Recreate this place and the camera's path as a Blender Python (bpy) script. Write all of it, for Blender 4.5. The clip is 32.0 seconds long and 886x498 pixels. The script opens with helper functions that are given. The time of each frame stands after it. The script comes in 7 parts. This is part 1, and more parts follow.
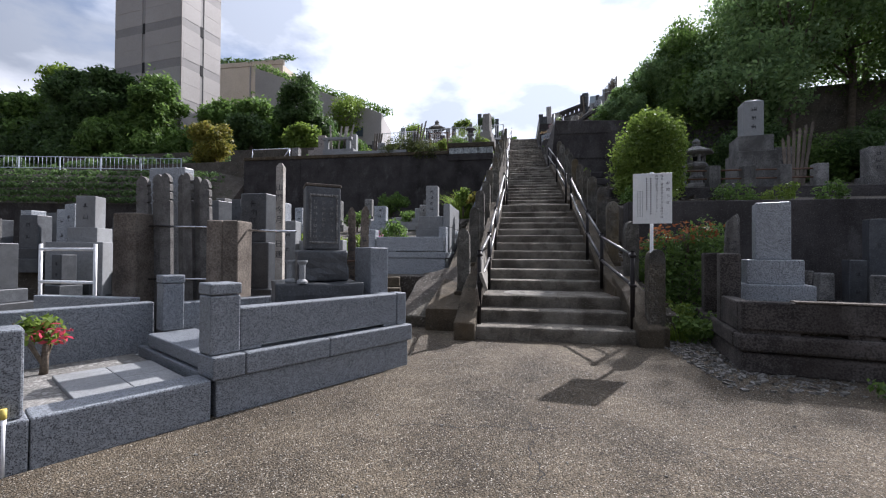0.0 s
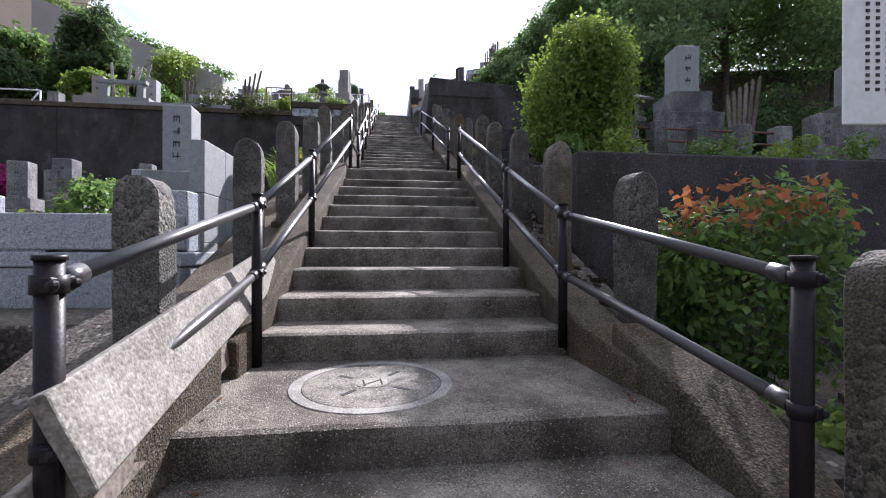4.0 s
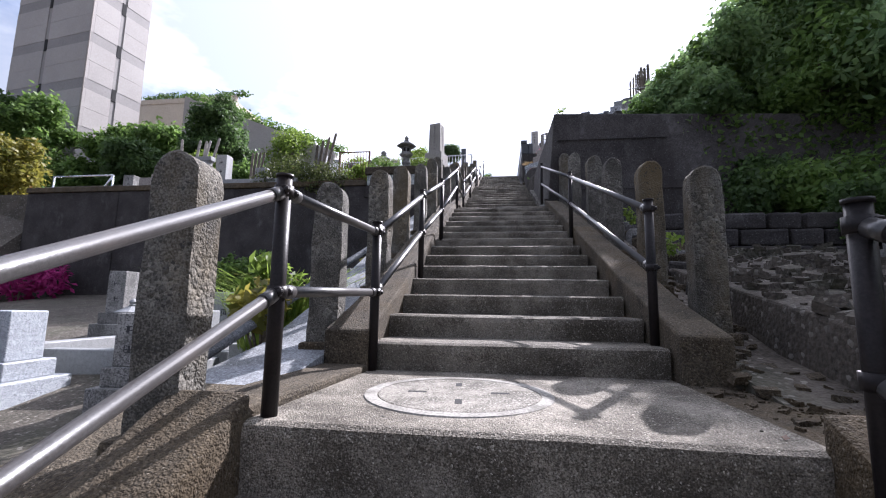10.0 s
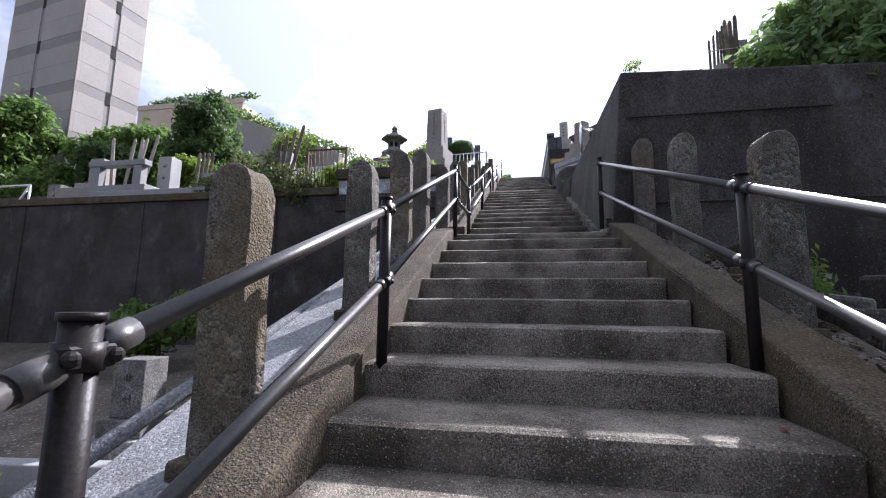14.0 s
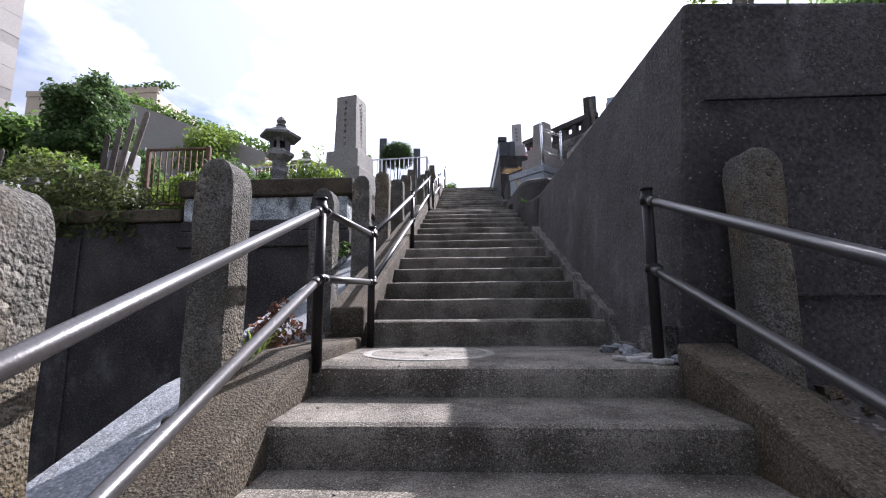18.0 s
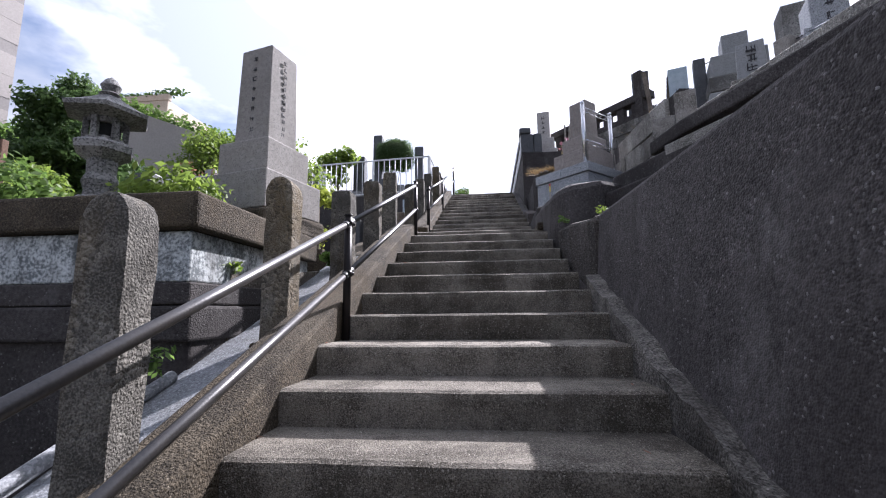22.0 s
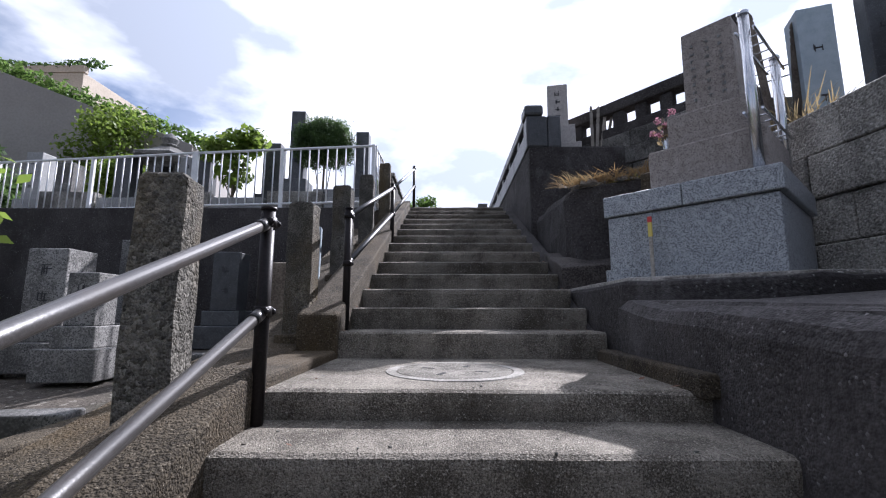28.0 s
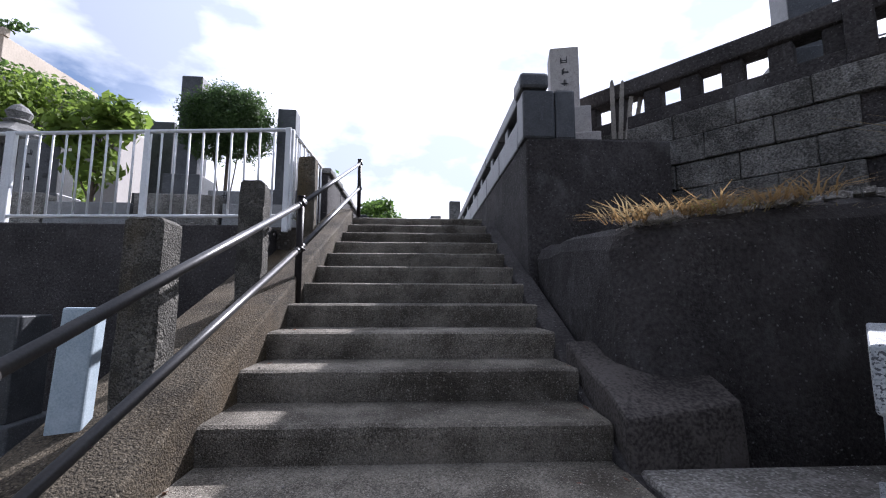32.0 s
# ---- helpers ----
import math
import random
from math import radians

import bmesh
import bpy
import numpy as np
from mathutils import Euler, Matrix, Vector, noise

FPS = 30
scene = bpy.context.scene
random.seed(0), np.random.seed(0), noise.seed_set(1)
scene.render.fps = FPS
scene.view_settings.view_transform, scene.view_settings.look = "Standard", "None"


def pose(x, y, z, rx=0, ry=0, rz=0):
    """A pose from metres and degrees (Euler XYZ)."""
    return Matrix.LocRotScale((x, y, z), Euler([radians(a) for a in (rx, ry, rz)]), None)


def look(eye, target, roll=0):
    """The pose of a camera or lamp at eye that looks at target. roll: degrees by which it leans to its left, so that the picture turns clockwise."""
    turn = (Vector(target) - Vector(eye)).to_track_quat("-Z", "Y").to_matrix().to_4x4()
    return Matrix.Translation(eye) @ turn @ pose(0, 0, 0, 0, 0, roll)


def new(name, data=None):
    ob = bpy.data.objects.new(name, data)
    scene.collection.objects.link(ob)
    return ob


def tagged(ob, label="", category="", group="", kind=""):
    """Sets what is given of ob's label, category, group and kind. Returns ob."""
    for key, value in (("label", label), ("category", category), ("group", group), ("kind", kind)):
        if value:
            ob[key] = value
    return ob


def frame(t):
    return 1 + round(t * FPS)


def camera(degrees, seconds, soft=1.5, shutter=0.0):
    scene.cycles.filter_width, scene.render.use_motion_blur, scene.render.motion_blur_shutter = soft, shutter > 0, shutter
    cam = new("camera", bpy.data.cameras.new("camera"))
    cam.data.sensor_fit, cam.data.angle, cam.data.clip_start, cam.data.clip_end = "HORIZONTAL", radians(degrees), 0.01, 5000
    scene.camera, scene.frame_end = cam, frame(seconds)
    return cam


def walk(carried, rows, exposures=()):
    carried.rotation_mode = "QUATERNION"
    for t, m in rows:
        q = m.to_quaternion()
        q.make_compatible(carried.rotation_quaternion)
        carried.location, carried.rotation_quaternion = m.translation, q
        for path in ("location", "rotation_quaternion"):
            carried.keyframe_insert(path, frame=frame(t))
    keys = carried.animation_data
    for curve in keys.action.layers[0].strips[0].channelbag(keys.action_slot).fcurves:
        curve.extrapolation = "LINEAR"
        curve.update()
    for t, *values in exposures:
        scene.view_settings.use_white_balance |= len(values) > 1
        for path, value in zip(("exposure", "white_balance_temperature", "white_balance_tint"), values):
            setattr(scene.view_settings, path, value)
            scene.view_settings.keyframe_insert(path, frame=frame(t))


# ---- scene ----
cam = camera(92.4, 32.0, 1.15)
PATH = [
    (0, (-0.474, -5.545, 1.098), (-0.814, -3.574, 1.124), 0.4),
    (0.5, (-0.467, -5.107, 1.095), (-0.64, -3.114, 1.083), 0.3),
    (1, (-0.396, -4.626, 1.056), (-0.183, -2.638, 1.009), 0.3),
    (1.5, (-0.395, -4.07, 1.087), (-0.085, -2.097, 0.997), 0.4),
    (2, (-0.399, -3.421, 1.103), (-0.104, -1.448, 0.972), 0.5),
    (2.5, (-0.297, -2.766, 1.165), (-0.014, -0.791, 1.025), 0.3),
    (4.5, (-0.18, -0.242, 1.191), (0.034, 1.747, 1.221), 0.4),
    (5, (-0.163, 0.405, 1.436), (-0.14, 2.405, 1.467), 0.6),
    (5.5, (-0.182, 0.8, 1.588), (-0.257, 2.798, 1.635), 0.5),
    (6, (-0.204, 1.146, 1.633), (-0.287, 3.141, 1.748), 0.4),
    (6.5, (-0.193, 1.669, 1.828), (-0.3, 3.662, 1.967), 0.5),
    (7, (-0.151, 2.203, 1.993), (-0.291, 4.186, 2.207), 0.3),
    (7.5, (-0.096, 2.615, 2.124), (-0.213, 4.597, 2.364), 0.4),
    (8, (-0.065, 2.987, 2.266), (-0.194, 4.968, 2.516), 0.6),
    (8.5, (0.022, 3.341, 2.421), (-0.09, 5.321, 2.684), 0.6),
    (9, (0.003, 3.711, 2.541), (-0.196, 5.683, 2.81), 0.6),
    (9.5, (0.051, 4.092, 2.663), (-0.149, 6.064, 2.934), 0.6),
    (10, (0.006, 4.481, 2.821), (-0.26, 6.445, 3.088), 0.9),
    (10.5, (0.066, 4.858, 2.961), (-0.232, 6.819, 3.222), 0.7),
    (11, (0.068, 5.231, 3.105), (-0.229, 7.191, 3.368), 0.7),
    (11.5, (0.121, 5.599, 3.265), (-0.15, 7.563, 3.529), 0.7),
    (12, (0.161, 5.982, 3.45), (-0.065, 7.952, 3.717), 0.5),
    (12.5, (0.112, 6.448, 3.416), (-0.156, 8.412, 3.682), 0.6),
    (13, (0.019, 6.953, 3.631), (-0.266, 8.92, 3.849), 0.7),
    (13.5, (-0.042, 7.564, 3.831), (-0.379, 9.522, 4.058), 0.7),
    (14, (-0.107, 8.062, 4.007), (-0.461, 10.012, 4.277), 0.7),
    (14.5, (-0.143, 8.458, 4.147), (-0.37, 10.423, 4.447), 0.7),
    (15, (-0.218, 8.837, 4.265), (-0.424, 10.804, 4.567), 0.6),
    (15.5, (-0.152, 9.192, 4.402), (-0.2, 11.169, 4.704), 0.2),
    (17.5, (-0.084, 10.641, 5.005), (-0.192, 12.619, 5.285), -0.5),
    (18, (-0.12, 11.038, 5.196), (-0.225, 13.015, 5.478), -0.4),
    (18.5, (-0.157, 11.431, 5.332), (-0.322, 13.404, 5.622), -0.2),
    (19, (-0.093, 11.823, 5.455), (-0.231, 13.797, 5.746), -0.1),
    (19.5, (-0.096, 12.172, 5.6), (-0.274, 14.143, 5.887), 0.1),
    (20, (0.013, 12.559, 5.758), (-0.155, 14.53, 6.049), -0.3),
    (20.5, (0.019, 12.962, 5.897), (-0.145, 14.933, 6.194), -0.7),
    (21, (0.099, 13.329, 6.041), (-0.092, 15.297, 6.339), -0.8),
    (21.5, (0.155, 13.721, 6.183), (-0.025, 15.69, 6.483), -0.7),
    (22, (0.135, 14.14, 6.211), (-0.074, 16.106, 6.508), -0.6),
    (22.5, (0.174, 14.659, 6.276), (-0.034, 16.626, 6.573), -0.3),
    (23, (0.156, 15.105, 6.459), (-0.065, 17.07, 6.76), -0.1),
    (23.5, (0.094, 15.473, 6.616), (-0.131, 17.436, 6.926), 0.1),
    (24, (0.08, 15.833, 6.779), (-0.132, 17.798, 7.088), 0.1),
    (24.5, (-0.01, 16.214, 6.902), (-0.243, 18.178, 7.199), 0.1),
    (25, (-0.062, 16.537, 6.996), (-0.279, 18.503, 7.289), 0.1),
    (25.5, (-0.117, 16.89, 7.141), (-0.321, 18.857, 7.436), 0.2),
    (26, (-0.135, 17.279, 7.328), (-0.3, 19.251, 7.622), 0.1),
    (26.5, (-0.108, 17.623, 7.474), (-0.188, 19.6, 7.767), 0.0),
    (28.5, (-0.161, 18.788, 7.886), (-0.18, 20.766, 8.178), 0.1),
    (29, (-0.138, 19.076, 8.05), (-0.128, 21.054, 8.344), 0.0),
    (29.5, (-0.011, 19.391, 8.114), (0.054, 21.37, 8.395), -0.2),
    (30, (0.065, 19.679, 8.243), (0.153, 21.661, 8.497), -0.1),
    (30.5, (0.081, 19.99, 8.418), (0.226, 21.97, 8.663), -0.2),
    (31, (0.11, 20.275, 8.519), (0.264, 22.254, 8.761), -0.3),
    (31.5, (0.109, 20.521, 8.605), (0.225, 22.503, 8.846), -0.1),
    (32, (0.05, 20.801, 8.704), (0.153, 22.785, 8.931), 0.2),
]
EXPOSURES = [(0.0, 0.86, 5960, 16), (1.0, 0.9, 5900, 16), (2.0, 1.2, 5880, 17), (5.0, 1.36, 5850, 20), (12.0, 1.34, 5850, 20), (15.0, 1.28, 5870, 20), (24.0, 1.3, 5900, 20), (28.5, 0.86, 5780, 18), (32.0, 0.98, 5780, 18)]
walk(cam, [(t, look(eye, target, roll)) for t, eye, target, roll in PATH], EXPOSURES)

# ---- world and light ----
SUN_TO = Vector((1.18, 2.11, 1.95)).normalized()
world = bpy.data.worlds.new("world")
scene.world = world
world.use_nodes = True


def build_world():
    nt = world.node_tree
    nt.nodes.clear()
    out = nt.nodes.new("ShaderNodeOutputWorld")
    bg = nt.nodes.new("ShaderNodeBackground")
    sky = nt.nodes.new("ShaderNodeTexSky")
    sky.sky_type, sky.sun_disc = "NISHITA", False
    sky.sun_elevation = math.asin(SUN_TO.z)
    sky.sun_rotation = math.atan2(SUN_TO.x, SUN_TO.y)
    sky.dust_density = 2.0
    tc = nt.nodes.new("ShaderNodeTexCoord")
    mp = nt.nodes.new("ShaderNodeMapping")
    mp.inputs["Scale"].default_value = (1.0, 1.0, 2.2)
    mp.inputs["Location"].default_value = (0.35, 0.1, 0.2)
    n1 = nt.nodes.new("ShaderNodeTexNoise")
    n1.inputs["Scale"].default_value, n1.inputs["Detail"].default_value, n1.inputs["Roughness"].default_value = 2.1, 7.0, 0.55
    ramp = nt.nodes.new("ShaderNodeValToRGB")
    ramp.color_ramp.elements[0].position, ramp.color_ramp.elements[1].position = 0.40, 0.54
    n2 = nt.nodes.new("ShaderNodeTexNoise")
    n2.inputs["Scale"].default_value, n2.inputs["Detail"].default_value = 3.4, 6.0
    cl = nt.nodes.new("ShaderNodeValToRGB")
    cl.color_ramp.elements[0].color, cl.color_ramp.elements[1].color = (4.6, 5.0, 5.6, 1), (11.5, 11.6, 11.8, 1)
    cl.color_ramp.elements[0].position, cl.color_ramp.elements[1].position = 0.38, 0.6
    # thin cloud brightens towards the sun
    dot = nt.nodes.new("ShaderNodeVectorMath")
    dot.operation = "DOT_PRODUCT"
    dot.inputs[1].default_value = SUN_TO
    glow = nt.nodes.new("ShaderNodeMapRange")
    glow.inputs["From Min"].default_value, glow.inputs["From Max"].default_value = 0.0, 0.9
    glow.inputs["To Min"].default_value, glow.inputs["To Max"].default_value = 0.52, 1.5
    mul = nt.nodes.new("ShaderNodeVectorMath")
    mul.operation = "SCALE"
    add = nt.nodes.new("ShaderNodeMath")
    add.operation, add.use_clamp = "ADD", True
    veil = nt.nodes.new("ShaderNodeMapRange")
    veil.inputs["From Min"].default_value, veil.inputs["From Max"].default_value = 0.5, 0.85
    mix = nt.nodes.new("ShaderNodeMixRGB")
    lk = nt.links.new
    lk(tc.outputs["Generated"], mp.inputs["Vector"])
    lk(mp.outputs[0], n1.inputs["Vector"])
    lk(mp.outputs[0], n2.inputs["Vector"])
    lk(n1.outputs[0], ramp.inputs[0])
    lk(n2.outputs[0], cl.inputs[0])
    lk(tc.outputs["Generated"], dot.inputs[0])
    lk(dot.outputs["Value"], glow.inputs["Value"])
    lk(dot.outputs["Value"], veil.inputs["Value"])
    lk(cl.outputs[0], mul.inputs[0])
    lk(glow.outputs[0], mul.inputs["Scale"])
    lk(ramp.outputs[0], add.inputs[0])
    lk(veil.outputs[0], add.inputs[1])
    lk(add.outputs[0], mix.inputs[0])
    lk(sky.outputs[0], mix.inputs[1])
    lk(mul.outputs[0], mix.inputs[2])
    lk(mix.outputs[0], bg.inputs["Color"])
    bg.inputs["Strength"].default_value = 0.069
    lk(bg.outputs[0], out.inputs["Surface"])


build_world()
sun = new("sun", bpy.data.lights.new("sun", "SUN"))
sun.data.energy, sun.data.angle, sun.data.color = 4.7, radians(0.6), (1.0, 0.955, 0.89)
sun.matrix_world = look((20, 40, 40), Vector((20, 40, 40)) - SUN_TO)


# ---- materials ----
def material(name, c1, c2, rough=0.85, big=1.2, fine=40.0, bump=0.3, metal=0.0, spots=None, spot_scale=60.0, spot_cut=0.6, stain=None, stain_scale=0.8, stain_amt=0.5, rnd=0.15, spec=0.3, bump_dist=0.01, light=None, light_amt=0.6, span=0.11, agg=None):
    """A surface with large stains, fine grain, speckles and relief, in world space."""
    m = bpy.data.materials.new(name)
    m.use_nodes = True
    nt = m.node_tree
    bs = nt.nodes["Principled BSDF"]
    lk = nt.links.new
    geo = nt.nodes.new("ShaderNodeNewGeometry")
    pos = geo.outputs["Position"]
    n1 = nt.nodes.new("ShaderNodeTexNoise")
    n1.inputs["Scale"].default_value, n1.inputs["Detail"].default_value, n1.inputs["Roughness"].default_value = big, 6.0, 0.65
    n2 = nt.nodes.new("ShaderNodeTexNoise")
    n2.inputs["Scale"].default_value, n2.inputs["Detail"].default_value = fine, 4.0
    lk(pos, n1.inputs["Vector"])
    lk(pos, n2.inputs["Vector"])
    avg = nt.nodes.new("ShaderNodeMath")
    avg.operation = "MULTIPLY_ADD"
    avg.inputs[1].default_value = 0.5
    half = nt.nodes.new("ShaderNodeMath")
    half.operation = "MULTIPLY"
    half.inputs[1].default_value = 0.5
    lk(n2.outputs[0], half.inputs[0])
    lk(n1.outputs[0], avg.inputs[0])
    lk(half.outputs[0], avg.inputs[2])
    rp = nt.nodes.new("ShaderNodeValToRGB")
    rp.color_ramp.elements[0].position, rp.color_ramp.elements[1].position = 0.5 - span, 0.5 + span
    rp.color_ramp.elements[0].color, rp.color_ramp.elements[1].color = (*c1, 1), (*c2, 1)
    lk(avg.outputs[0], rp.inputs[0])
    col = rp.outputs[0]
    height = avg.outputs[0]
    if stain is not None:
        n3 = nt.nodes.new("ShaderNodeTexNoise")
        n3.inputs["Scale"].default_value, n3.inputs["Detail"].default_value, n3.inputs["Roughness"].default_value = stain_scale, 5.0, 0.6
        mpn = nt.nodes.new("ShaderNodeMapping")
        mpn.inputs["Scale"].default_value = (1.0, 1.0, 0.45)
        mpn.inputs["Location"].default_value = (7.3, 1.9, 4.1)
        lk(pos, mpn.inputs["Vector"])
        lk(mpn.outputs[0], n3.inputs["Vector"])
        r3 = nt.nodes.new("ShaderNodeMapRange")
        r3.inputs["From Min"].default_value, r3.inputs["From Max"].default_value = 0.5, 0.68
        r3.inputs["To Max"].default_value = stain_amt
        lk(n3.outputs[0], r3.inputs["Value"])
        mx = nt.nodes.new("ShaderNodeMixRGB")
        mx.inputs[2].default_value = (*stain, 1)
        lk(r3.outputs[0], mx.inputs[0])
        lk(col, mx.inputs[1])
        col = mx.outputs[0]
    if light is not None:
        # pale lime bloom in thin ragged patches
        n4 = nt.nodes.new("ShaderNodeTexNoise")
        n4.inputs["Scale"].default_value, n4.inputs["Detail"].default_value, n4.inputs["Roughness"].default_value = 1.7, 9.0, 0.72
        mp4 = nt.nodes.new("ShaderNodeMapping")
        mp4.inputs["Scale"].default_value, mp4.inputs["Location"].default_value = (1.0, 1.0, 0.6), (3.1, 8.7, 1.3)
        lk(pos, mp4.inputs["Vector"])
        lk(mp4.outputs[0], n4.inputs["Vector"])
        r4 = nt.nodes.new("ShaderNodeMapRange")
        r4.inputs["From Min"].default_value, r4.inputs["From Max"].default_value, r4.inputs["To Max"].default_value = 0.56, 0.74, light_amt
        lk(n4.outputs[0], r4.inputs["Value"])
        mx4 = nt.nodes.new("ShaderNodeMixRGB")
        mx4.inputs[2].default_value = (*light, 1)
        lk(r4.outputs[0], mx4.inputs[0])
        lk(col, mx4.inputs[1])
        col = mx4.outputs[0]
    if spots is not None:
        vo = nt.nodes.new("ShaderNodeTexVoronoi")
        vo.inputs["Scale"].default_value = spot_scale
        lk(pos, vo.inputs["Vector"])
        sep = nt.nodes.new("ShaderNodeSeparateColor")
        lk(vo.outputs["Color"], sep.inputs[0])
        cut = nt.nodes.new("ShaderNodeMapRange")
        cut.inputs["From Min"].default_value, cut.inputs["From Max"].default_value = spot_cut, min(1.0, spot_cut + 0.15)
        lk(sep.outputs[0], cut.inputs["Value"])
        mx2 = nt.nodes.new("ShaderNodeMixRGB")
        mx2.inputs[2].default_value = (*spots, 1)
        lk(cut.outputs[0], mx2.inputs[0])
        lk(col, mx2.inputs[1])
        col = mx2.outputs[0]
        hs = nt.nodes.new("ShaderNodeMath")
        hs.operation = "SUBTRACT"
        dist = nt.nodes.new("ShaderNodeMath")
        dist.operation = "MULTIPLY"
        dist.inputs[1].default_value = 0.3
        lk(vo.outputs["Distance"], dist.inputs[0])
        lk(height, hs.inputs[0])
        lk(dist.outputs[0], hs.inputs[1])
        height = hs.outputs[0]
    if agg is not None:
        # exposed pebbles: every one a little lighter or darker, standing proud of the paste
        va = nt.nodes.new("ShaderNodeTexVoronoi")
        va.inputs["Scale"].default_value = agg[0]
        wob = nt.nodes.new("ShaderNodeVectorMath")
        wob.operation = "MULTIPLY_ADD"
        wob.inputs[1].default_value = (0.012, 0.012, 0.012)
        lk(n2.outputs["Color"], wob.inputs[0])
        lk(pos, wob.inputs[2])
        lk(wob.outputs[0], va.inputs["Vector"])
        sa = nt.nodes.new("ShaderNodeSeparateColor")
        lk(va.outputs["Color"], sa.inputs[0])
        ma = nt.nodes.new("ShaderNodeMapRange")
        ma.inputs["To Min"].default_value, ma.inputs["To Max"].default_value = 1 - agg[1], 1 + agg[1]
        lk(sa.outputs[1], ma.inputs["Value"])
        ga = nt.nodes.new("ShaderNodeVectorMath")
        ga.operation = "SCALE"
        lk(col, ga.inputs[0])
        lk(ma.outputs[0], ga.inputs["Scale"])
        height_of = va.outputs["Distance"]
        if len(agg) > 3:
            # the pebbles show only where the skin of mortar has come off
            nm = nt.nodes.new("ShaderNodeTexNoise")
            nm.inputs["Scale"].default_value, nm.inputs["Detail"].default_value = agg[3], 5.0
            lk(pos, nm.inputs["Vector"])
            mm = nt.nodes.new("ShaderNodeMapRange")
            mm.inputs["From Min"].default_value, mm.inputs["From Max"].default_value = 0.52, 0.57
            lk(nm.outputs[0], mm.inputs["Value"])
            xm = nt.nodes.new("ShaderNodeMixRGB")
            lk(mm.outputs[0], xm.inputs[0])
            lk(col, xm.inputs[1])
            lk(ga.outputs[0], xm.inputs[2])
            col = xm.outputs[0]
            hm = nt.nodes.new("ShaderNodeMath")
            hm.operation = "MULTIPLY"
            lk(va.outputs["Distance"], hm.inputs[0])
            lk(mm.outputs[0], hm.inputs[1])
            height_of = hm.outputs[0]
        else:
            col = ga.outputs[0]
        ha = nt.nodes.new("ShaderNodeMath")
        ha.operation = "MULTIPLY_ADD"
        ha.inputs[1].default_value = -agg[2]
        lk(height_of, ha.inputs[0])
        lk(height, ha.inputs[2])
        height = ha.outputs[0]
    if rnd:
        oi = nt.nodes.new("ShaderNodeObjectInfo")
        mr = nt.nodes.new("ShaderNodeMapRange")
        mr.inputs["To Min"].default_value, mr.inputs["To Max"].default_value = 1 - rnd, 1 + rnd
        lk(oi.outputs["Random"], mr.inputs["Value"])
        sc = nt.nodes.new("ShaderNodeVectorMath")
        sc.operation = "SCALE"
        lk(col, sc.inputs[0])
        lk(mr.outputs[0], sc.inputs["Scale"])
        col = sc.outputs[0]
    lk(col, bs.inputs["Base Color"])
    bs.inputs["Roughness"].default_value = rough
    bs.inputs["Metallic"].default_value = metal
    bs.inputs["Specular IOR Level"].default_value = spec
    if bump:
        bp = nt.nodes.new("ShaderNodeBump")
        bp.inputs["Strength"].default_value, bp.inputs["Distance"].default_value = bump, bump_dist
        lk(height, bp.inputs["Height"])
        lk(bp.outputs[0], bs.inputs["Normal"])
    return m


def leaf_material(name, c1, c2, warm=None):
    m = bpy.data.materials.new(name)
    m.use_nodes = True
    nt = m.node_tree
    bs = nt.nodes["Principled BSDF"]
    lk = nt.links.new
    geo = nt.nodes.new("ShaderNodeNewGeometry")
    rp = nt.nodes.new("ShaderNodeValToRGB")
    rp.color_ramp.elements[0].color, rp.color_ramp.elements[1].color = (*c1, 1), (*c2, 1)
    if warm:
        e = rp.color_ramp.elements.new(0.93)
        e.color = (*c2, 1)
        rp.color_ramp.elements[-1].color = (*warm, 1)
    n = nt.nodes.new("ShaderNodeTexNoise")
    n.inputs["Scale"].default_value = 1.3
    lk(geo.outputs["Position"], n.inputs["Vector"])
    ad = nt.nodes.new("ShaderNodeMath")
    ad.operation = "MULTIPLY_ADD"
    ad.inputs[1].default_value = 0.65
    nm = nt.nodes.new("ShaderNodeMapRange")
    nm.inputs["From Min"].default_value, nm.inputs["From Max"].default_value = 0.35, 0.65
    nm.inputs["To Max"].default_value = 0.35
    lk(n.outputs[0], nm.inputs["Value"])
    lk(geo.outputs["Random Per Island"], ad.inputs[0])
    lk(nm.outputs[0], ad.inputs[2])
    lk(ad.outputs[0], rp.inputs[0])
    lk(rp.outputs[0], bs.inputs["Base Color"])
    bs.inputs["Roughness"].default_value = 0.5
    bs.inputs["Specular IOR Level"].default_value = 0.3
    tr = nt.nodes.new("ShaderNodeBsdfTranslucent")
    lk(rp.outputs[0], tr.inputs["Color"])
    mx = nt.nodes.new("ShaderNodeMixShader")
    mx.inputs[0].default_value = 0.58
    lk(bs.outputs[0], mx.inputs[1])
    lk(tr.outputs[0], mx.inputs[2])
    lk(mx.outputs[0], nt.nodes["Material Output"].inputs["Surface"])
    return m


def plain(name, c, rough=0.5, metal=0.0):
    m = bpy.data.materials.new(name)
    m.use_nodes = True
    bs = m.node_tree.nodes["Principled BSDF"]
    bs.inputs["Base Color"].default_value, bs.inputs["Roughness"].default_value, bs.inputs["Metallic"].default_value = (*c, 1), rough, metal
    return m


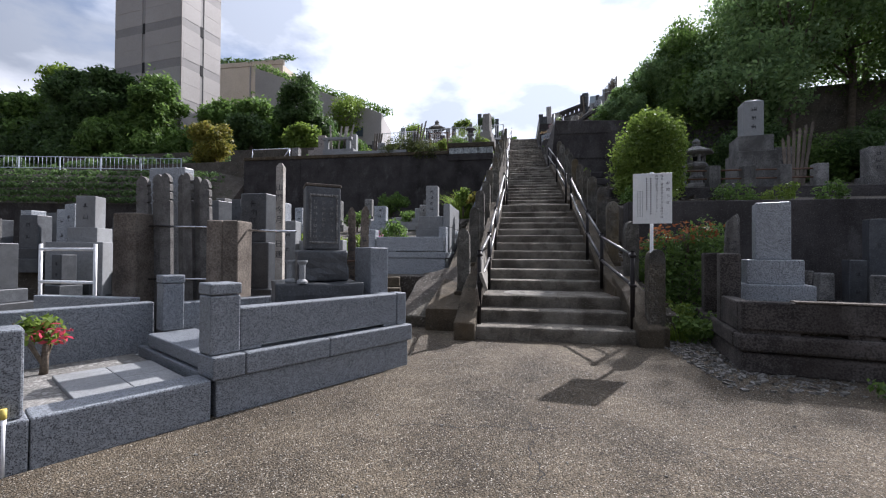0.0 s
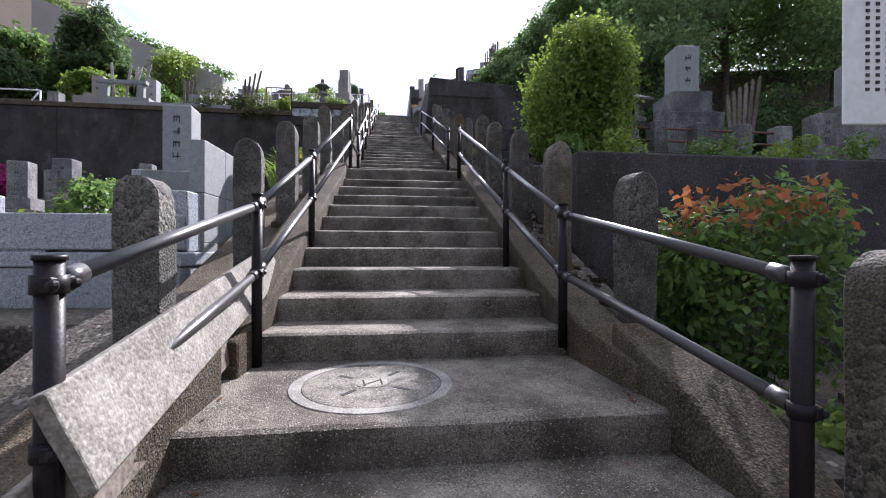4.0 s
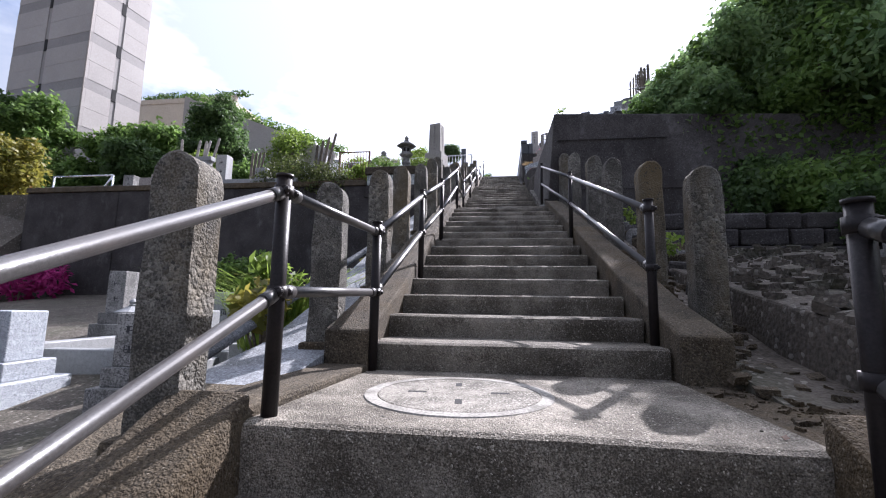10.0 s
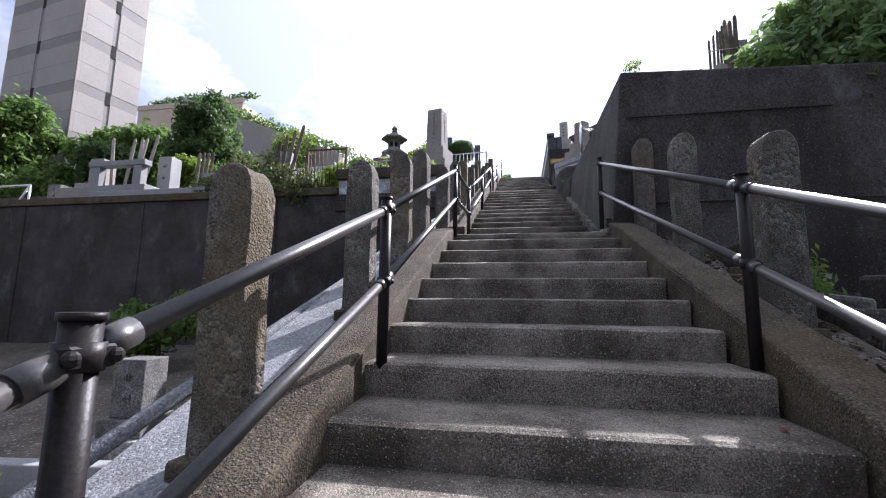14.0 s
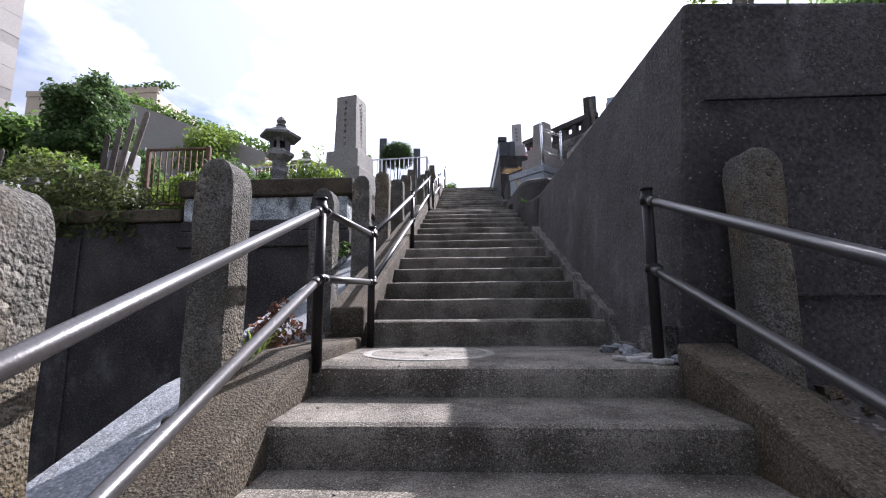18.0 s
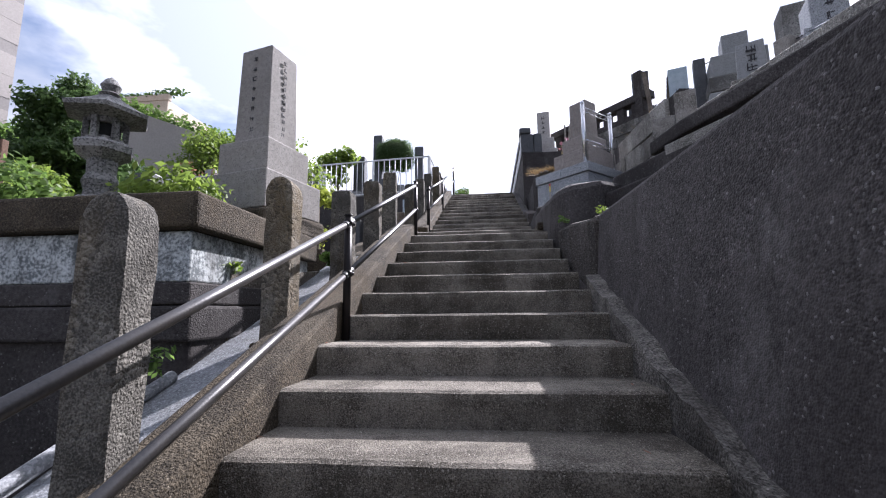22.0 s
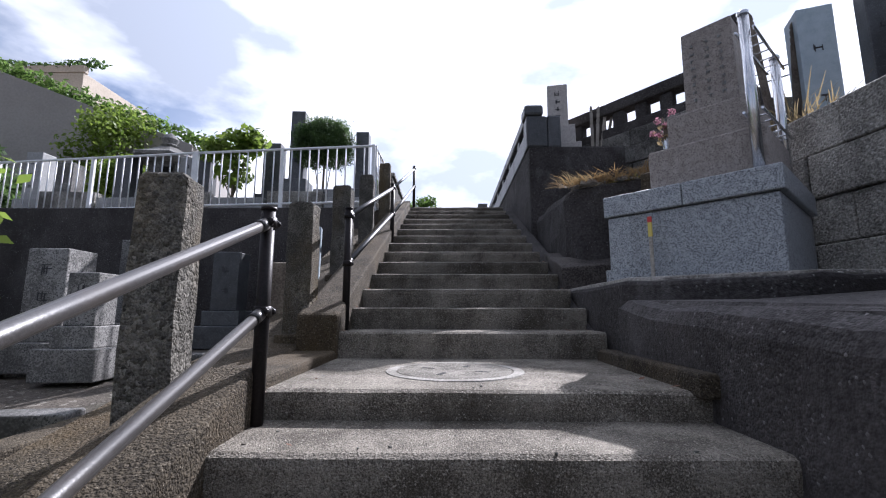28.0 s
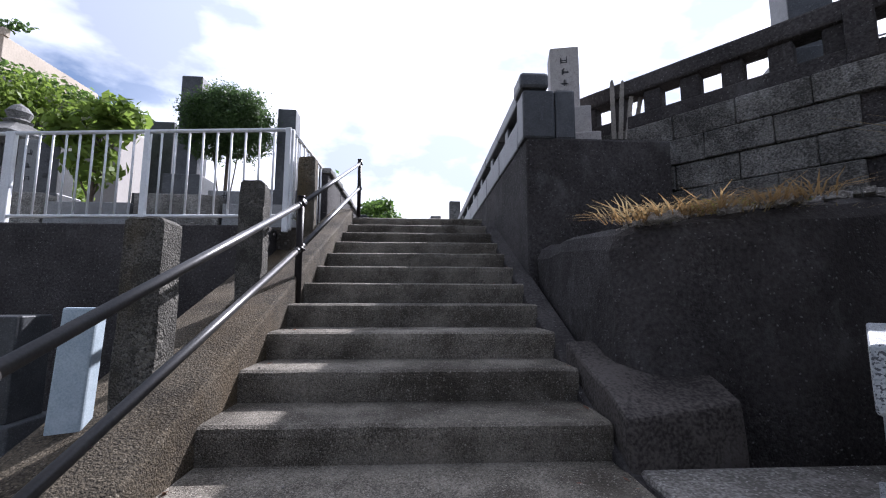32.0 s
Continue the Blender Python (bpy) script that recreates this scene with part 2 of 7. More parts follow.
M = {
    "yard": material("yard", (0.04, 0.031, 0.021), (0.135, 0.108, 0.074), 0.92, 0.9, 90, 1.0, spots=(0.34, 0.315, 0.27), spot_scale=170, spot_cut=0.89, stain=(0.05, 0.037, 0.022), stain_scale=0.4, stain_amt=0.5, bump_dist=0.016, light=(0.2, 0.175, 0.135), light_amt=0.2, span=0.08, agg=(85.0, 0.48, 0.6)),
    "step": material("step", (0.07, 0.061, 0.048), (0.248, 0.224, 0.186), 0.9, 3.0, 170, 0.9, spots=(0.36, 0.335, 0.285), spot_scale=190, spot_cut=0.93, stain=(0.045, 0.037, 0.027), stain_scale=1.3, stain_amt=0.75, rnd=0.16, light=(0.3, 0.275, 0.23), light_amt=0.3, span=0.065, agg=(105.0, 0.24, 0.45)),
    "kerb": material("kerb", (0.027, 0.0215, 0.0145), (0.1, 0.081, 0.056), 0.92, 2.6, 90, 0.9, spots=(0.17, 0.145, 0.11), spot_scale=170, spot_cut=0.93, stain=(0.07, 0.045, 0.018), stain_scale=1.1, stain_amt=0.6, light=(0.17, 0.145, 0.105), light_amt=0.4, span=0.09, agg=(80.0, 0.2, 0.5)),
    "pillar": material("pillar", (0.045, 0.042, 0.036), (0.15, 0.141, 0.122), 0.92, 4.0, 120, 0.8, spots=(0.04, 0.038, 0.034), spot_scale=90, spot_cut=0.93, stain=(0.13, 0.088, 0.03), stain_scale=1.4, stain_amt=0.5, bump_dist=0.02, light=(0.33, 0.315, 0.28), light_amt=0.5, span=0.07, agg=(42.0, 0.45, 0.9, 4.0)),
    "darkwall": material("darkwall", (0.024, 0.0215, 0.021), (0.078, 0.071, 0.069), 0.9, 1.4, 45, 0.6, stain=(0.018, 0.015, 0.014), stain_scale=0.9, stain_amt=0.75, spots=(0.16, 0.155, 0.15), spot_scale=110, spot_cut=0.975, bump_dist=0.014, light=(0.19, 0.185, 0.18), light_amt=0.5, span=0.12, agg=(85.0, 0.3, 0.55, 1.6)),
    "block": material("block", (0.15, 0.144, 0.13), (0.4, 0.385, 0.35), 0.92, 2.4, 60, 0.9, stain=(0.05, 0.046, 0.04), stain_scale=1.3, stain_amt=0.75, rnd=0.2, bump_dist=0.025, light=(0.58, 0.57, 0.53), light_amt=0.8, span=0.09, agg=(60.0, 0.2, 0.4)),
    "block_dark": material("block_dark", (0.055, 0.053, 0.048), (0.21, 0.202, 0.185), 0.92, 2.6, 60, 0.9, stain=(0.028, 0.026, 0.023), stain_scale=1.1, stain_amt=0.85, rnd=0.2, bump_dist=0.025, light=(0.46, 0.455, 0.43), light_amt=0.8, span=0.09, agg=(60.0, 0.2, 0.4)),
    "rubble_pale": material("rubble_pale", (0.3, 0.29, 0.27), (0.52, 0.51, 0.48), 0.9, 6, 80, 0.7, stain=(0.14, 0.13, 0.115), stain_scale=4, stain_amt=0.6),
    "granite": material("granite", (0.26, 0.282, 0.305), (0.46, 0.485, 0.51), 0.45, 30, 200, 0.06, spots=(0.06, 0.066, 0.078), spot_scale=230, spot_cut=0.64, rnd=0.06, spec=0.5),
    # same granite darkened for the yard plot: its shade is in the colour
    "granite_plot_shaded": material("granite_plot_shaded", (0.15, 0.163, 0.18), (0.275, 0.293, 0.315), 0.45, 30, 200, 0.06, spots=(0.04, 0.044, 0.052), spot_scale=230, spot_cut=0.64, rnd=0.06, spec=0.5),
    "granite_light": material("granite_light", (0.195, 0.202, 0.205), (0.285, 0.292, 0.294), 0.55, 20, 140, 0.08, spots=(0.13, 0.132, 0.135), spot_scale=210, spot_cut=0.78, rnd=0.12, stain=(0.13, 0.128, 0.123), stain_scale=1.5, stain_amt=0.5, spec=0.45),
    "stone_old": material("stone_old", (0.10, 0.098, 0.094), (0.25, 0.245, 0.235), 0.85, 3.0, 60, 0.4, spots=(0.07, 0.07, 0.068), spot_scale=90, spot_cut=0.75, stain=(0.055, 0.053, 0.048), stain_scale=1.8, stain_amt=0.65, rnd=0.3, span=0.07),
    "stone_dark": material("stone_dark", (0.032, 0.034, 0.038), (0.075, 0.08, 0.086), 0.45, 6, 90, 0.15, spots=(0.11, 0.115, 0.12), spot_scale=120, spot_cut=0.87, rnd=0.3, spec=0.5),
    "stone_pink": material("stone_pink", (0.22, 0.195, 0.18), (0.36, 0.325, 0.30), 0.75, 20, 140, 0.15, spots=(0.15, 0.13, 0.12), spot_scale=150, spot_cut=0.75, rnd=0.05),
    "stone_pale": material("stone_pale", (0.36, 0.335, 0.315), (0.5, 0.475, 0.45), 0.75, 20, 140, 0.15, spots=(0.28, 0.26, 0.25), spot_scale=150, spot_cut=0.78, rnd=0.04),
    "stone_memorial": material("stone_memorial", (0.24, 0.225, 0.205), (0.36, 0.34, 0.315), 0.8, 25, 150, 0.2, spots=(0.16, 0.15, 0.14), spot_scale=150, spot_cut=0.78, stain=(0.17, 0.155, 0.135), stain_scale=1.6, stain_amt=0.5, rnd=0.08),
    "wood_old": material("wood_old", (0.075, 0.06, 0.048), (0.20, 0.17, 0.14), 0.85, 4, 60, 0.4, rnd=0.3, stain=(0.04, 0.033, 0.028), stain_scale=3, stain_amt=0.6),
    "plank": material("plank", (0.22, 0.20, 0.175), (0.42, 0.39, 0.345), 0.8, 5, 70, 0.4, stain=(0.12, 0.10, 0.085), stain_scale=3, stain_amt=0.6),
    "white_plaster": material("white_plaster", (0.13, 0.145, 0.15), (0.5, 0.53, 0.53), 0.85, 9, 50, 0.6, stain=(0.04, 0.04, 0.038), stain_scale=4.5, stain_amt=0.9, span=0.07),
    "gutter": material("gutter", (0.125, 0.133, 0.143), (0.225, 0.235, 0.247), 0.85, 3, 60, 0.5, spots=(0.3, 0.31, 0.32), spot_scale=120, spot_cut=0.88, stain=(0.10, 0.095, 0.085), stain_scale=2, stain_amt=0.6, agg=(90.0, 0.3, 0.4)),
    "soil": material("soil", (0.04, 0.034, 0.028), (0.11, 0.095, 0.078), 0.95, 2, 40, 0.8, spots=(0.2, 0.185, 0.16), spot_scale=40, spot_cut=0.88, stain=(0.035, 0.042, 0.022), stain_scale=1, stain_amt=0.5, bump_dist=0.02),
    "gravel": material("gravel", (0.084, 0.081, 0.073), (0.210, 0.199, 0.182), 0.92, 3, 60, 0.9, spots=(0.26, 0.25, 0.235), spot_scale=35, spot_cut=0.8, bump_dist=0.02),
    # handrail paint in two tones: rails lightened for the sky they reflect
    "rail": material("rail", (0.026, 0.024, 0.024), (0.05, 0.047, 0.046), 0.36, 3, 120, 0.12, metal=0.0, stain=(0.06, 0.05, 0.044), stain_scale=6, stain_amt=0.45, rnd=0.05, spec=0.7),
    # darker, duller copy for the posts, to hold back sky reflection
    "rail_post": material("rail_post", (0.011, 0.0095, 0.01), (0.022, 0.0185, 0.019), 0.42, 3, 120, 0.12, stain=(0.035, 0.026, 0.022), stain_scale=6, stain_amt=0.45, rnd=0.05, spec=0.16),
    "wood_board": material("wood_board", (0.13, 0.118, 0.1), (0.3, 0.28, 0.245), 0.85, 5, 70, 0.5, stain=(0.12, 0.105, 0.085), stain_scale=3, stain_amt=0.6, agg=(90.0, 0.2, 0.3)),
    "steel": material("steel", (0.55, 0.56, 0.58), (0.68, 0.69, 0.71), 0.25, 10, 100, 0.03, metal=1.0, rnd=0),
    "white_paint": material("white_paint", (0.66, 0.67, 0.69), (0.8, 0.81, 0.82), 0.4, 3, 60, 0.05, stain=(0.45, 0.42, 0.38), stain_scale=6, stain_amt=0.35, rnd=0.05, spec=0.5),
    "blue_paint": material("blue_paint", (0.36, 0.40, 0.46), (0.46, 0.50, 0.56), 0.5, 3, 60, 0.05, rnd=0.05),
    "stake_grey": material("stake_grey", (0.07, 0.066, 0.062), (0.19, 0.182, 0.172), 0.88, 6, 90, 0.5, stain=(0.045, 0.04, 0.036), stain_scale=4, stain_amt=0.6, rnd=0.2),
    # pale dusty concrete, its colour raised further to stand for partial sun
    "ledge": material("ledge", (0.15, 0.14, 0.125), (0.38, 0.36, 0.33), 0.93, 2.5, 60, 0.9, spots=(0.5, 0.48, 0.44), spot_scale=120, spot_cut=0.9, stain=(0.06, 0.052, 0.044), stain_scale=1.6, stain_amt=0.65, bump_dist=0.02, light=(0.6, 0.58, 0.54), light_amt=0.7, span=0.07),
    "ledge_dark": material("ledge_dark", (0.03, 0.026, 0.023), (0.088, 0.079, 0.07), 0.93, 2.5, 60, 0.9, spots=(0.19, 0.18, 0.165), spot_scale=90, spot_cut=0.95, stain=(0.035, 0.027, 0.02), stain_scale=1.6, stain_amt=0.6, bump_dist=0.02, light=(0.22, 0.205, 0.185), light_amt=0.5, span=0.08, agg=(70.0, 0.25, 0.5)),
    "slab_blue": material("slab_blue", (0.30, 0.37, 0.42), (0.44, 0.51, 0.56), 0.6, 8, 120, 0.1, rnd=0.05),
    "pebble": material("pebble", (0.12, 0.112, 0.10), (0.30, 0.285, 0.262), 0.9, 4, 90, 0.9, spots=(0.42, 0.4, 0.37), spot_scale=90, spot_cut=0.86, stain=(0.06, 0.055, 0.048), stain_scale=2.5, stain_amt=0.5, bump_dist=0.015, span=0.07),
    "oldwall": material("oldwall", (0.03, 0.026, 0.024), (0.10, 0.088, 0.08), 0.9, 2.2, 60, 0.7, stain=(0.028, 0.022, 0.018), stain_scale=1.6, stain_amt=0.7, bump_dist=0.014, light=(0.21, 0.195, 0.18), light_amt=0.5, span=0.07),
    "rust": material("rust", (0.09, 0.05, 0.035), (0.17, 0.10, 0.065), 0.8, 6, 60, 0.3),
    "lid": material("lid", (0.075, 0.068, 0.056), (0.24, 0.222, 0.19), 0.88, 6, 150, 0.6, spots=(0.36, 0.34, 0.30), spot_scale=150, spot_cut=0.88, stain=(0.05, 0.042, 0.032), stain_scale=2.5, stain_amt=0.6, span=0.07),
    "mortar": material("mortar", (0.15, 0.142, 0.125), (0.31, 0.295, 0.265), 0.88, 6, 90, 0.3, stain=(0.08, 0.07, 0.055), stain_scale=4, stain_amt=0.7, span=0.08),
    "mortar_dirty": material("mortar_dirty", (0.05, 0.046, 0.04), (0.24, 0.225, 0.2), 0.9, 7, 90, 0.8, stain=(0.035, 0.03, 0.026), stain_scale=2.2, stain_amt=0.8, bump_dist=0.02, span=0.09, agg=(70.0, 0.3, 0.5)),
    "hole": plain("hole", (0.01, 0.01, 0.01), 0.9),
    "ink": plain("ink", (0.03, 0.03, 0.035), 0.7),
    "sign": material("sign", (0.70, 0.71, 0.70), (0.82, 0.83, 0.82), 0.5, 3, 50, 0.02, rnd=0),
    "red": plain("red", (0.55, 0.05, 0.04), 0.5),
    "yellow": plain("yellow", (0.62, 0.5, 0.12), 0.6),
    "tower_a": material("tower_a", (0.29, 0.268, 0.25), (0.345, 0.32, 0.30), 0.6, 0.3, 8, 0.02, rnd=0.05),
    "tower_b": material("tower_b", (0.20, 0.187, 0.178), (0.25, 0.235, 0.225), 0.6, 0.3, 8, 0.02, rnd=0.03),
    "tan": material("tan", (0.42, 0.36, 0.29), (0.54, 0.47, 0.385), 0.8, 0.3, 6, 0.05, rnd=0.0),
    "glass": plain("glass", (0.06, 0.08, 0.1), 0.08),
    "bark": material("bark", (0.07, 0.055, 0.04), (0.17, 0.14, 0.11), 0.95, 6, 50, 0.8, bump_dist=0.02),
    "leaf": leaf_material("leaf", (0.062, 0.118, 0.03), (0.19, 0.295, 0.07)),
    # leaf made paler and greyer: backlight and lens haze on the east trees
    "leaf_hazed": leaf_material("leaf_hazed", (0.1, 0.175, 0.075), (0.29, 0.41, 0.16)),
    "leaf_azalea": leaf_material("leaf_azalea", (0.035, 0.046, 0.018), (0.125, 0.15, 0.045), (0.17, 0.085, 0.045)),
    "leaf_dark": leaf_material("leaf_dark", (0.045, 0.08, 0.03), (0.12, 0.195, 0.06)),
    "leaf_light": leaf_material("leaf_light", (0.09, 0.15, 0.025), (0.27, 0.36, 0.07)),
    "leaf_warm": leaf_material("leaf_warm", (0.09, 0.11, 0.02), (0.30, 0.26, 0.05), (0.36, 0.14, 0.05)),
    "leaf_red": leaf_material("leaf_red", (0.10, 0.05, 0.035), (0.26, 0.13, 0.08)),
    "leaf_shoot": leaf_material("leaf_shoot", (0.20, 0.10, 0.03), (0.42, 0.13, 0.06)),
    "flower": leaf_material("flower", (0.45, 0.04, 0.08), (0.7, 0.12, 0.16)),
    "azalea": leaf_material("azalea", (0.30, 0.02, 0.14), (0.5, 0.06, 0.26)),
    "dry": leaf_material("dry", (0.13, 0.10, 0.055), (0.30, 0.235, 0.13)),
    "straw": leaf_material("straw", (0.15, 0.09, 0.04), (0.36, 0.25, 0.12)),
    "leaf_lime": leaf_material("leaf_lime", (0.16, 0.21, 0.025), (0.42, 0.47, 0.09)),
    "flower_dry": leaf_material("flower_dry", (0.28, 0.12, 0.17), (0.45, 0.24, 0.28)),
}


# ---- mesh helpers ----
def put_mesh(name, bm, mat, parent=None, label=""):
    me = bpy.data.meshes.new(name)
    bm.to_mesh(me)
    bm.free()
    me.materials.append(M[mat] if isinstance(mat, str) else mat)
    ob = new(name, me)
    if parent is not None:
        ob.parent = parent
    if label:
        ob["label"] = label
    return ob


def part(name, bm, mat, parent, label=""):
    return put_mesh(name, bm, mat, parent, label)


def thing(name, loc, rz, label, category, group=""):
    ob = new(name)
    ob.empty_display_size = 0.2
    ob.matrix_world = pose(*loc, 0, 0, rz)
    return tagged(ob, label, category, group)


def shift(bm, m):
    bmesh.ops.transform(bm, matrix=m, verts=bm.verts)
    return bm


def box(x0, x1, y0, y1, z0, z1, bevel=0.012, seg=2, bm=None):
    own = bmesh.new()
    bmesh.ops.create_cube(own, size=1.0)
    for v in own.verts:
        v.co = Vector((x0 + (v.co.x + 0.5) * (x1 - x0), y0 + (v.co.y + 0.5) * (y1 - y0), z0 + (v.co.z + 0.5) * (z1 - z0)))
    if bevel:
        b = min(bevel, 0.3 * min(abs(x1 - x0), abs(y1 - y0), abs(z1 - z0)))
        bmesh.ops.bevel(own, geom=own.edges[:], offset=b, segments=seg, affect="EDGES", profile=0.5)
    return merge(bm, own)


def merge(bm, own):
    if bm is None:
        return own
    me = bpy.data.meshes.new("tmp")
    own.to_mesh(me)
    bm.from_mesh(me)
    own.free()
    bpy.data.meshes.remove(me)
    return bm


def prism(poly, z0, z1, bevel=0.012, bm=None, top=None):
    """Upright prism on a polygon; top: heights of the upper corners, one a corner."""
    own = bmesh.new()
    n = len(poly)
    lo = [own.verts.new((p[0], p[1], z0)) for p in poly]
    hi = [own.verts.new((p[0], p[1], top[i] if top else z1)) for i, p in enumerate(poly)]
    own.faces.new(lo[::-1])
    own.faces.new(hi)
    for i in range(n):
        own.faces.new((lo[i], lo[(i + 1) % n], hi[(i + 1) % n], hi[i]))
    bmesh.ops.recalc_face_normals(own, faces=own.faces[:])
    if bevel:
        bmesh.ops.bevel(own, geom=own.edges[:], offset=bevel, segments=2, affect="EDGES", profile=0.5)
    return merge(bm, own)


def profile_x(poly, x0, x1, bevel=0.012, bm=None):
    """A profile in (y, z) drawn out from x0 to x1."""
    own = bmesh.new()
    n = len(poly)
    a = [own.verts.new((x0, p[0], p[1])) for p in poly]
    b = [own.verts.new((x1, p[0], p[1])) for p in poly]
    own.faces.new(a)
    own.faces.new(b[::-1])
    for i in range(n):
        own.faces.new((a[i], b[i], b[(i + 1) % n], a[(i + 1) % n]))
    bmesh.ops.recalc_face_normals(own, faces=own.faces[:])
    if bevel:
        bmesh.ops.bevel(own, geom=own.edges[:], offset=bevel, segments=2, affect="EDGES", profile=0.5)
    return merge(bm, own)


def tube(p, q, r, seg=12, bm=None, r2=None):
    own = bmesh.new()
    p, q = Vector(p), Vector(q)
    d = q - p
    bmesh.ops.create_cone(own, cap_ends=True, segments=seg, radius1=r, radius2=r if r2 is None else r2, depth=d.length)
    shift(own, Matrix.Translation((p + q) / 2) @ d.to_track_quat("Z", "Y").to_matrix().to_4x4())
    for f in own.faces:
        f.smooth = len(f.verts) == 4
    return merge(bm, own)


def lathe(rows, seg=16, bm=None):
    """rows of (radius, height) turned round z."""
    own = bmesh.new()
    rings = [[own.verts.new((r * math.cos(2 * math.pi * k / seg), r * math.sin(2 * math.pi * k / seg), z)) for k in range(seg)] for r, z in rows]
    for a, b in zip(rings, rings[1:]):
        for k in range(seg):
            own.faces.new((a[k], a[(k + 1) % seg], b[(k + 1) % seg], b[k]))
    own.faces.new(rings[0][::-1])
    own.faces.new(rings[-1])
    return merge(bm, own)


def frustum(w0, d0, w1, d1, z0, z1, bevel=0.01, bm=None, cx=0.0, cy=0.0):
    own = bmesh.new()
    lo = [own.verts.new((cx + sx * w0 / 2, cy + sy * d0 / 2, z0)) for sx, sy in ((-1, -1), (1, -1), (1, 1), (-1, 1))]
    hi = [own.verts.new((cx + sx * w1 / 2, cy + sy * d1 / 2, z1)) for sx, sy in ((-1, -1), (1, -1), (1, 1), (-1, 1))]
    own.faces.new(lo[::-1])
    own.faces.new(hi)
    for i in range(4):
        own.faces.new((lo[i], lo[(i + 1) % 4], hi[(i + 1) % 4], hi[i]))
    if bevel:
        bmesh.ops.bevel(own, geom=own.edges[:], offset=bevel, segments=2, affect="EDGES", profile=0.5)
    return merge(bm, own)


def roughen(bm, amount, scale, cuts=0):
    """Uneven weathered faces and edges."""
    if cuts:
        bmesh.ops.subdivide_edges(bm, edges=bm.edges[:], cuts=cuts, use_grid_fill=True)
    for v in bm.verts:
        v.co += amount * noise.noise_vector(v.co * scale)
    return bm


def structure(name, bm, mat, label):
    return tagged(put_mesh(name, bm, mat), label, kind="structure")


def quads_object(name, co, mat, parent=None, kind=""):
    """One mesh of loose quads from an (n, 4, 3) array."""
    n = len(co)
    me = bpy.data.meshes.new(name)
    me.vertices.add(n * 4)
    me.vertices.foreach_set("co", co.reshape(-1).astype(np.float32))
    me.loops.add(n * 4)
    me.loops.foreach_set("vertex_index", np.arange(n * 4, dtype=np.int32))
    me.polygons.add(n)
    me.polygons.foreach_set("loop_start", np.arange(0, n * 4, 4, dtype=np.int32))
    me.update(calc_edges=True)
    me.materials.append(M[mat])
    ob = new(name, me)
    if parent is not None:
        ob.parent = parent
    if kind:
        ob["kind"] = kind
    return ob


def leaf_cloud(rng, lumps, per_area, size, shell=0.55, aspect=0.5, droop=0.0):
    """Leaves in lumps of (centre, radii): kite-shaped quads, thick near the lump's skin."""
    out = []
    for c, r in lumps:
        c, r = np.array(c, float), np.array(r, float)
        n = max(12, int(per_area * (r[0] * r[1] + r[1] * r[2] + r[0] * r[2]) * 4.2))
        d = rng.normal(size=(n, 3))
        d /= np.linalg.norm(d, axis=1, keepdims=True)
        rad = shell + (1 - shell) * rng.random(n) ** 0.6
        # ragged skin
        wob = 1 + 0.22 * np.sin(d[:, 0] * 7 + c[0]) * np.sin(d[:, 1] * 6 + c[1] * 2) + 0.12 * rng.normal(size=n)
        p = c + d * r * (rad * wob)[:, None]
        nrm = d * 0.6 + rng.normal(size=(n, 3)) * 0.6 + np.array([0, 0, 0.35])
        nrm /= np.linalg.norm(nrm, axis=1, keepdims=True)
        a = rng.normal(size=(n, 3)) + np.array([0, 0, -droop])
        a -= (a * nrm).sum(1, keepdims=True) * nrm
        a /= np.linalg.norm(a, axis=1, keepdims=True)
        b = np.cross(nrm, a)
        s = size * (0.6 + 0.8 * rng.random(n))[:, None]
        out.append(np.stack([p - a * s, p - b * s * aspect + nrm * s * 0.12, p + a * s, p + b * s * aspect + nrm * s * 0.12], 1))
    return np.concatenate(out)


# ---- ground, stairs ----
# front edge (y) and height of every step; landings lie after steps 3, 14, 29 and 43
STEPS = [(0.0, 0.172), (0.37, 0.344), (0.70, 0.516)]
STEPS += [(1.63 + 0.422 * k, 0.682 + 0.168 * k) for k in range(10)] + [(5.86, 2.43)]
STEPS += [(7.06 + 0.437 * k, 2.60 + 0.157 * k + 0.0007 * k * k) for k in range(14)] + [(13.24, 4.91)]
STEPS += [(14.42 + 0.46 * k, 5.11 + 0.182 * k) for k in range(13)] + [(20.36, 7.42)]
STEPS += [(21.55 + 0.42 * k, 7.605 + 0.1745 * k) for k in range(13)] + [(27.0, 9.87)]


def slope(y):
    """Height of the line through the step edges."""
    ys = [s[0] for s in STEPS]
    zs = [s[1] for s in STEPS]
    return float(np.interp(y, ys, zs))


# inner faces of the kerbs: the flights are not quite in line
LEFT_EDGE = [(-1.0, -1.0), (0.0, -1.0), (1.6, -0.93), (3.0, -0.915), (5.4, -0.85), (5.95, -0.85), (6.9, -0.775), (8.0, -0.78), (9.7, -0.87), (12.0, -0.9), (13.2, -0.92), (27.0, -0.945)]
RIGHT_EDGE = [(-1.0, 0.97), (0.0, 0.97), (1.6, 0.9), (2.6, 0.885), (3.4, 0.905), (5.9, 0.92), (7.0, 0.965), (10.6, 0.985), (12.0, 0.95), (13.4, 0.93), (27.0, 0.935)]


def edge_shift(side, y):
    """How far a kerb stands off its usual line of 0.93 m."""
    line = LEFT_EDGE if side < 0 else RIGHT_EDGE
    return float(np.interp(y, [p[0] for p in line], [p[1] for p in line])) - 0.93 * side


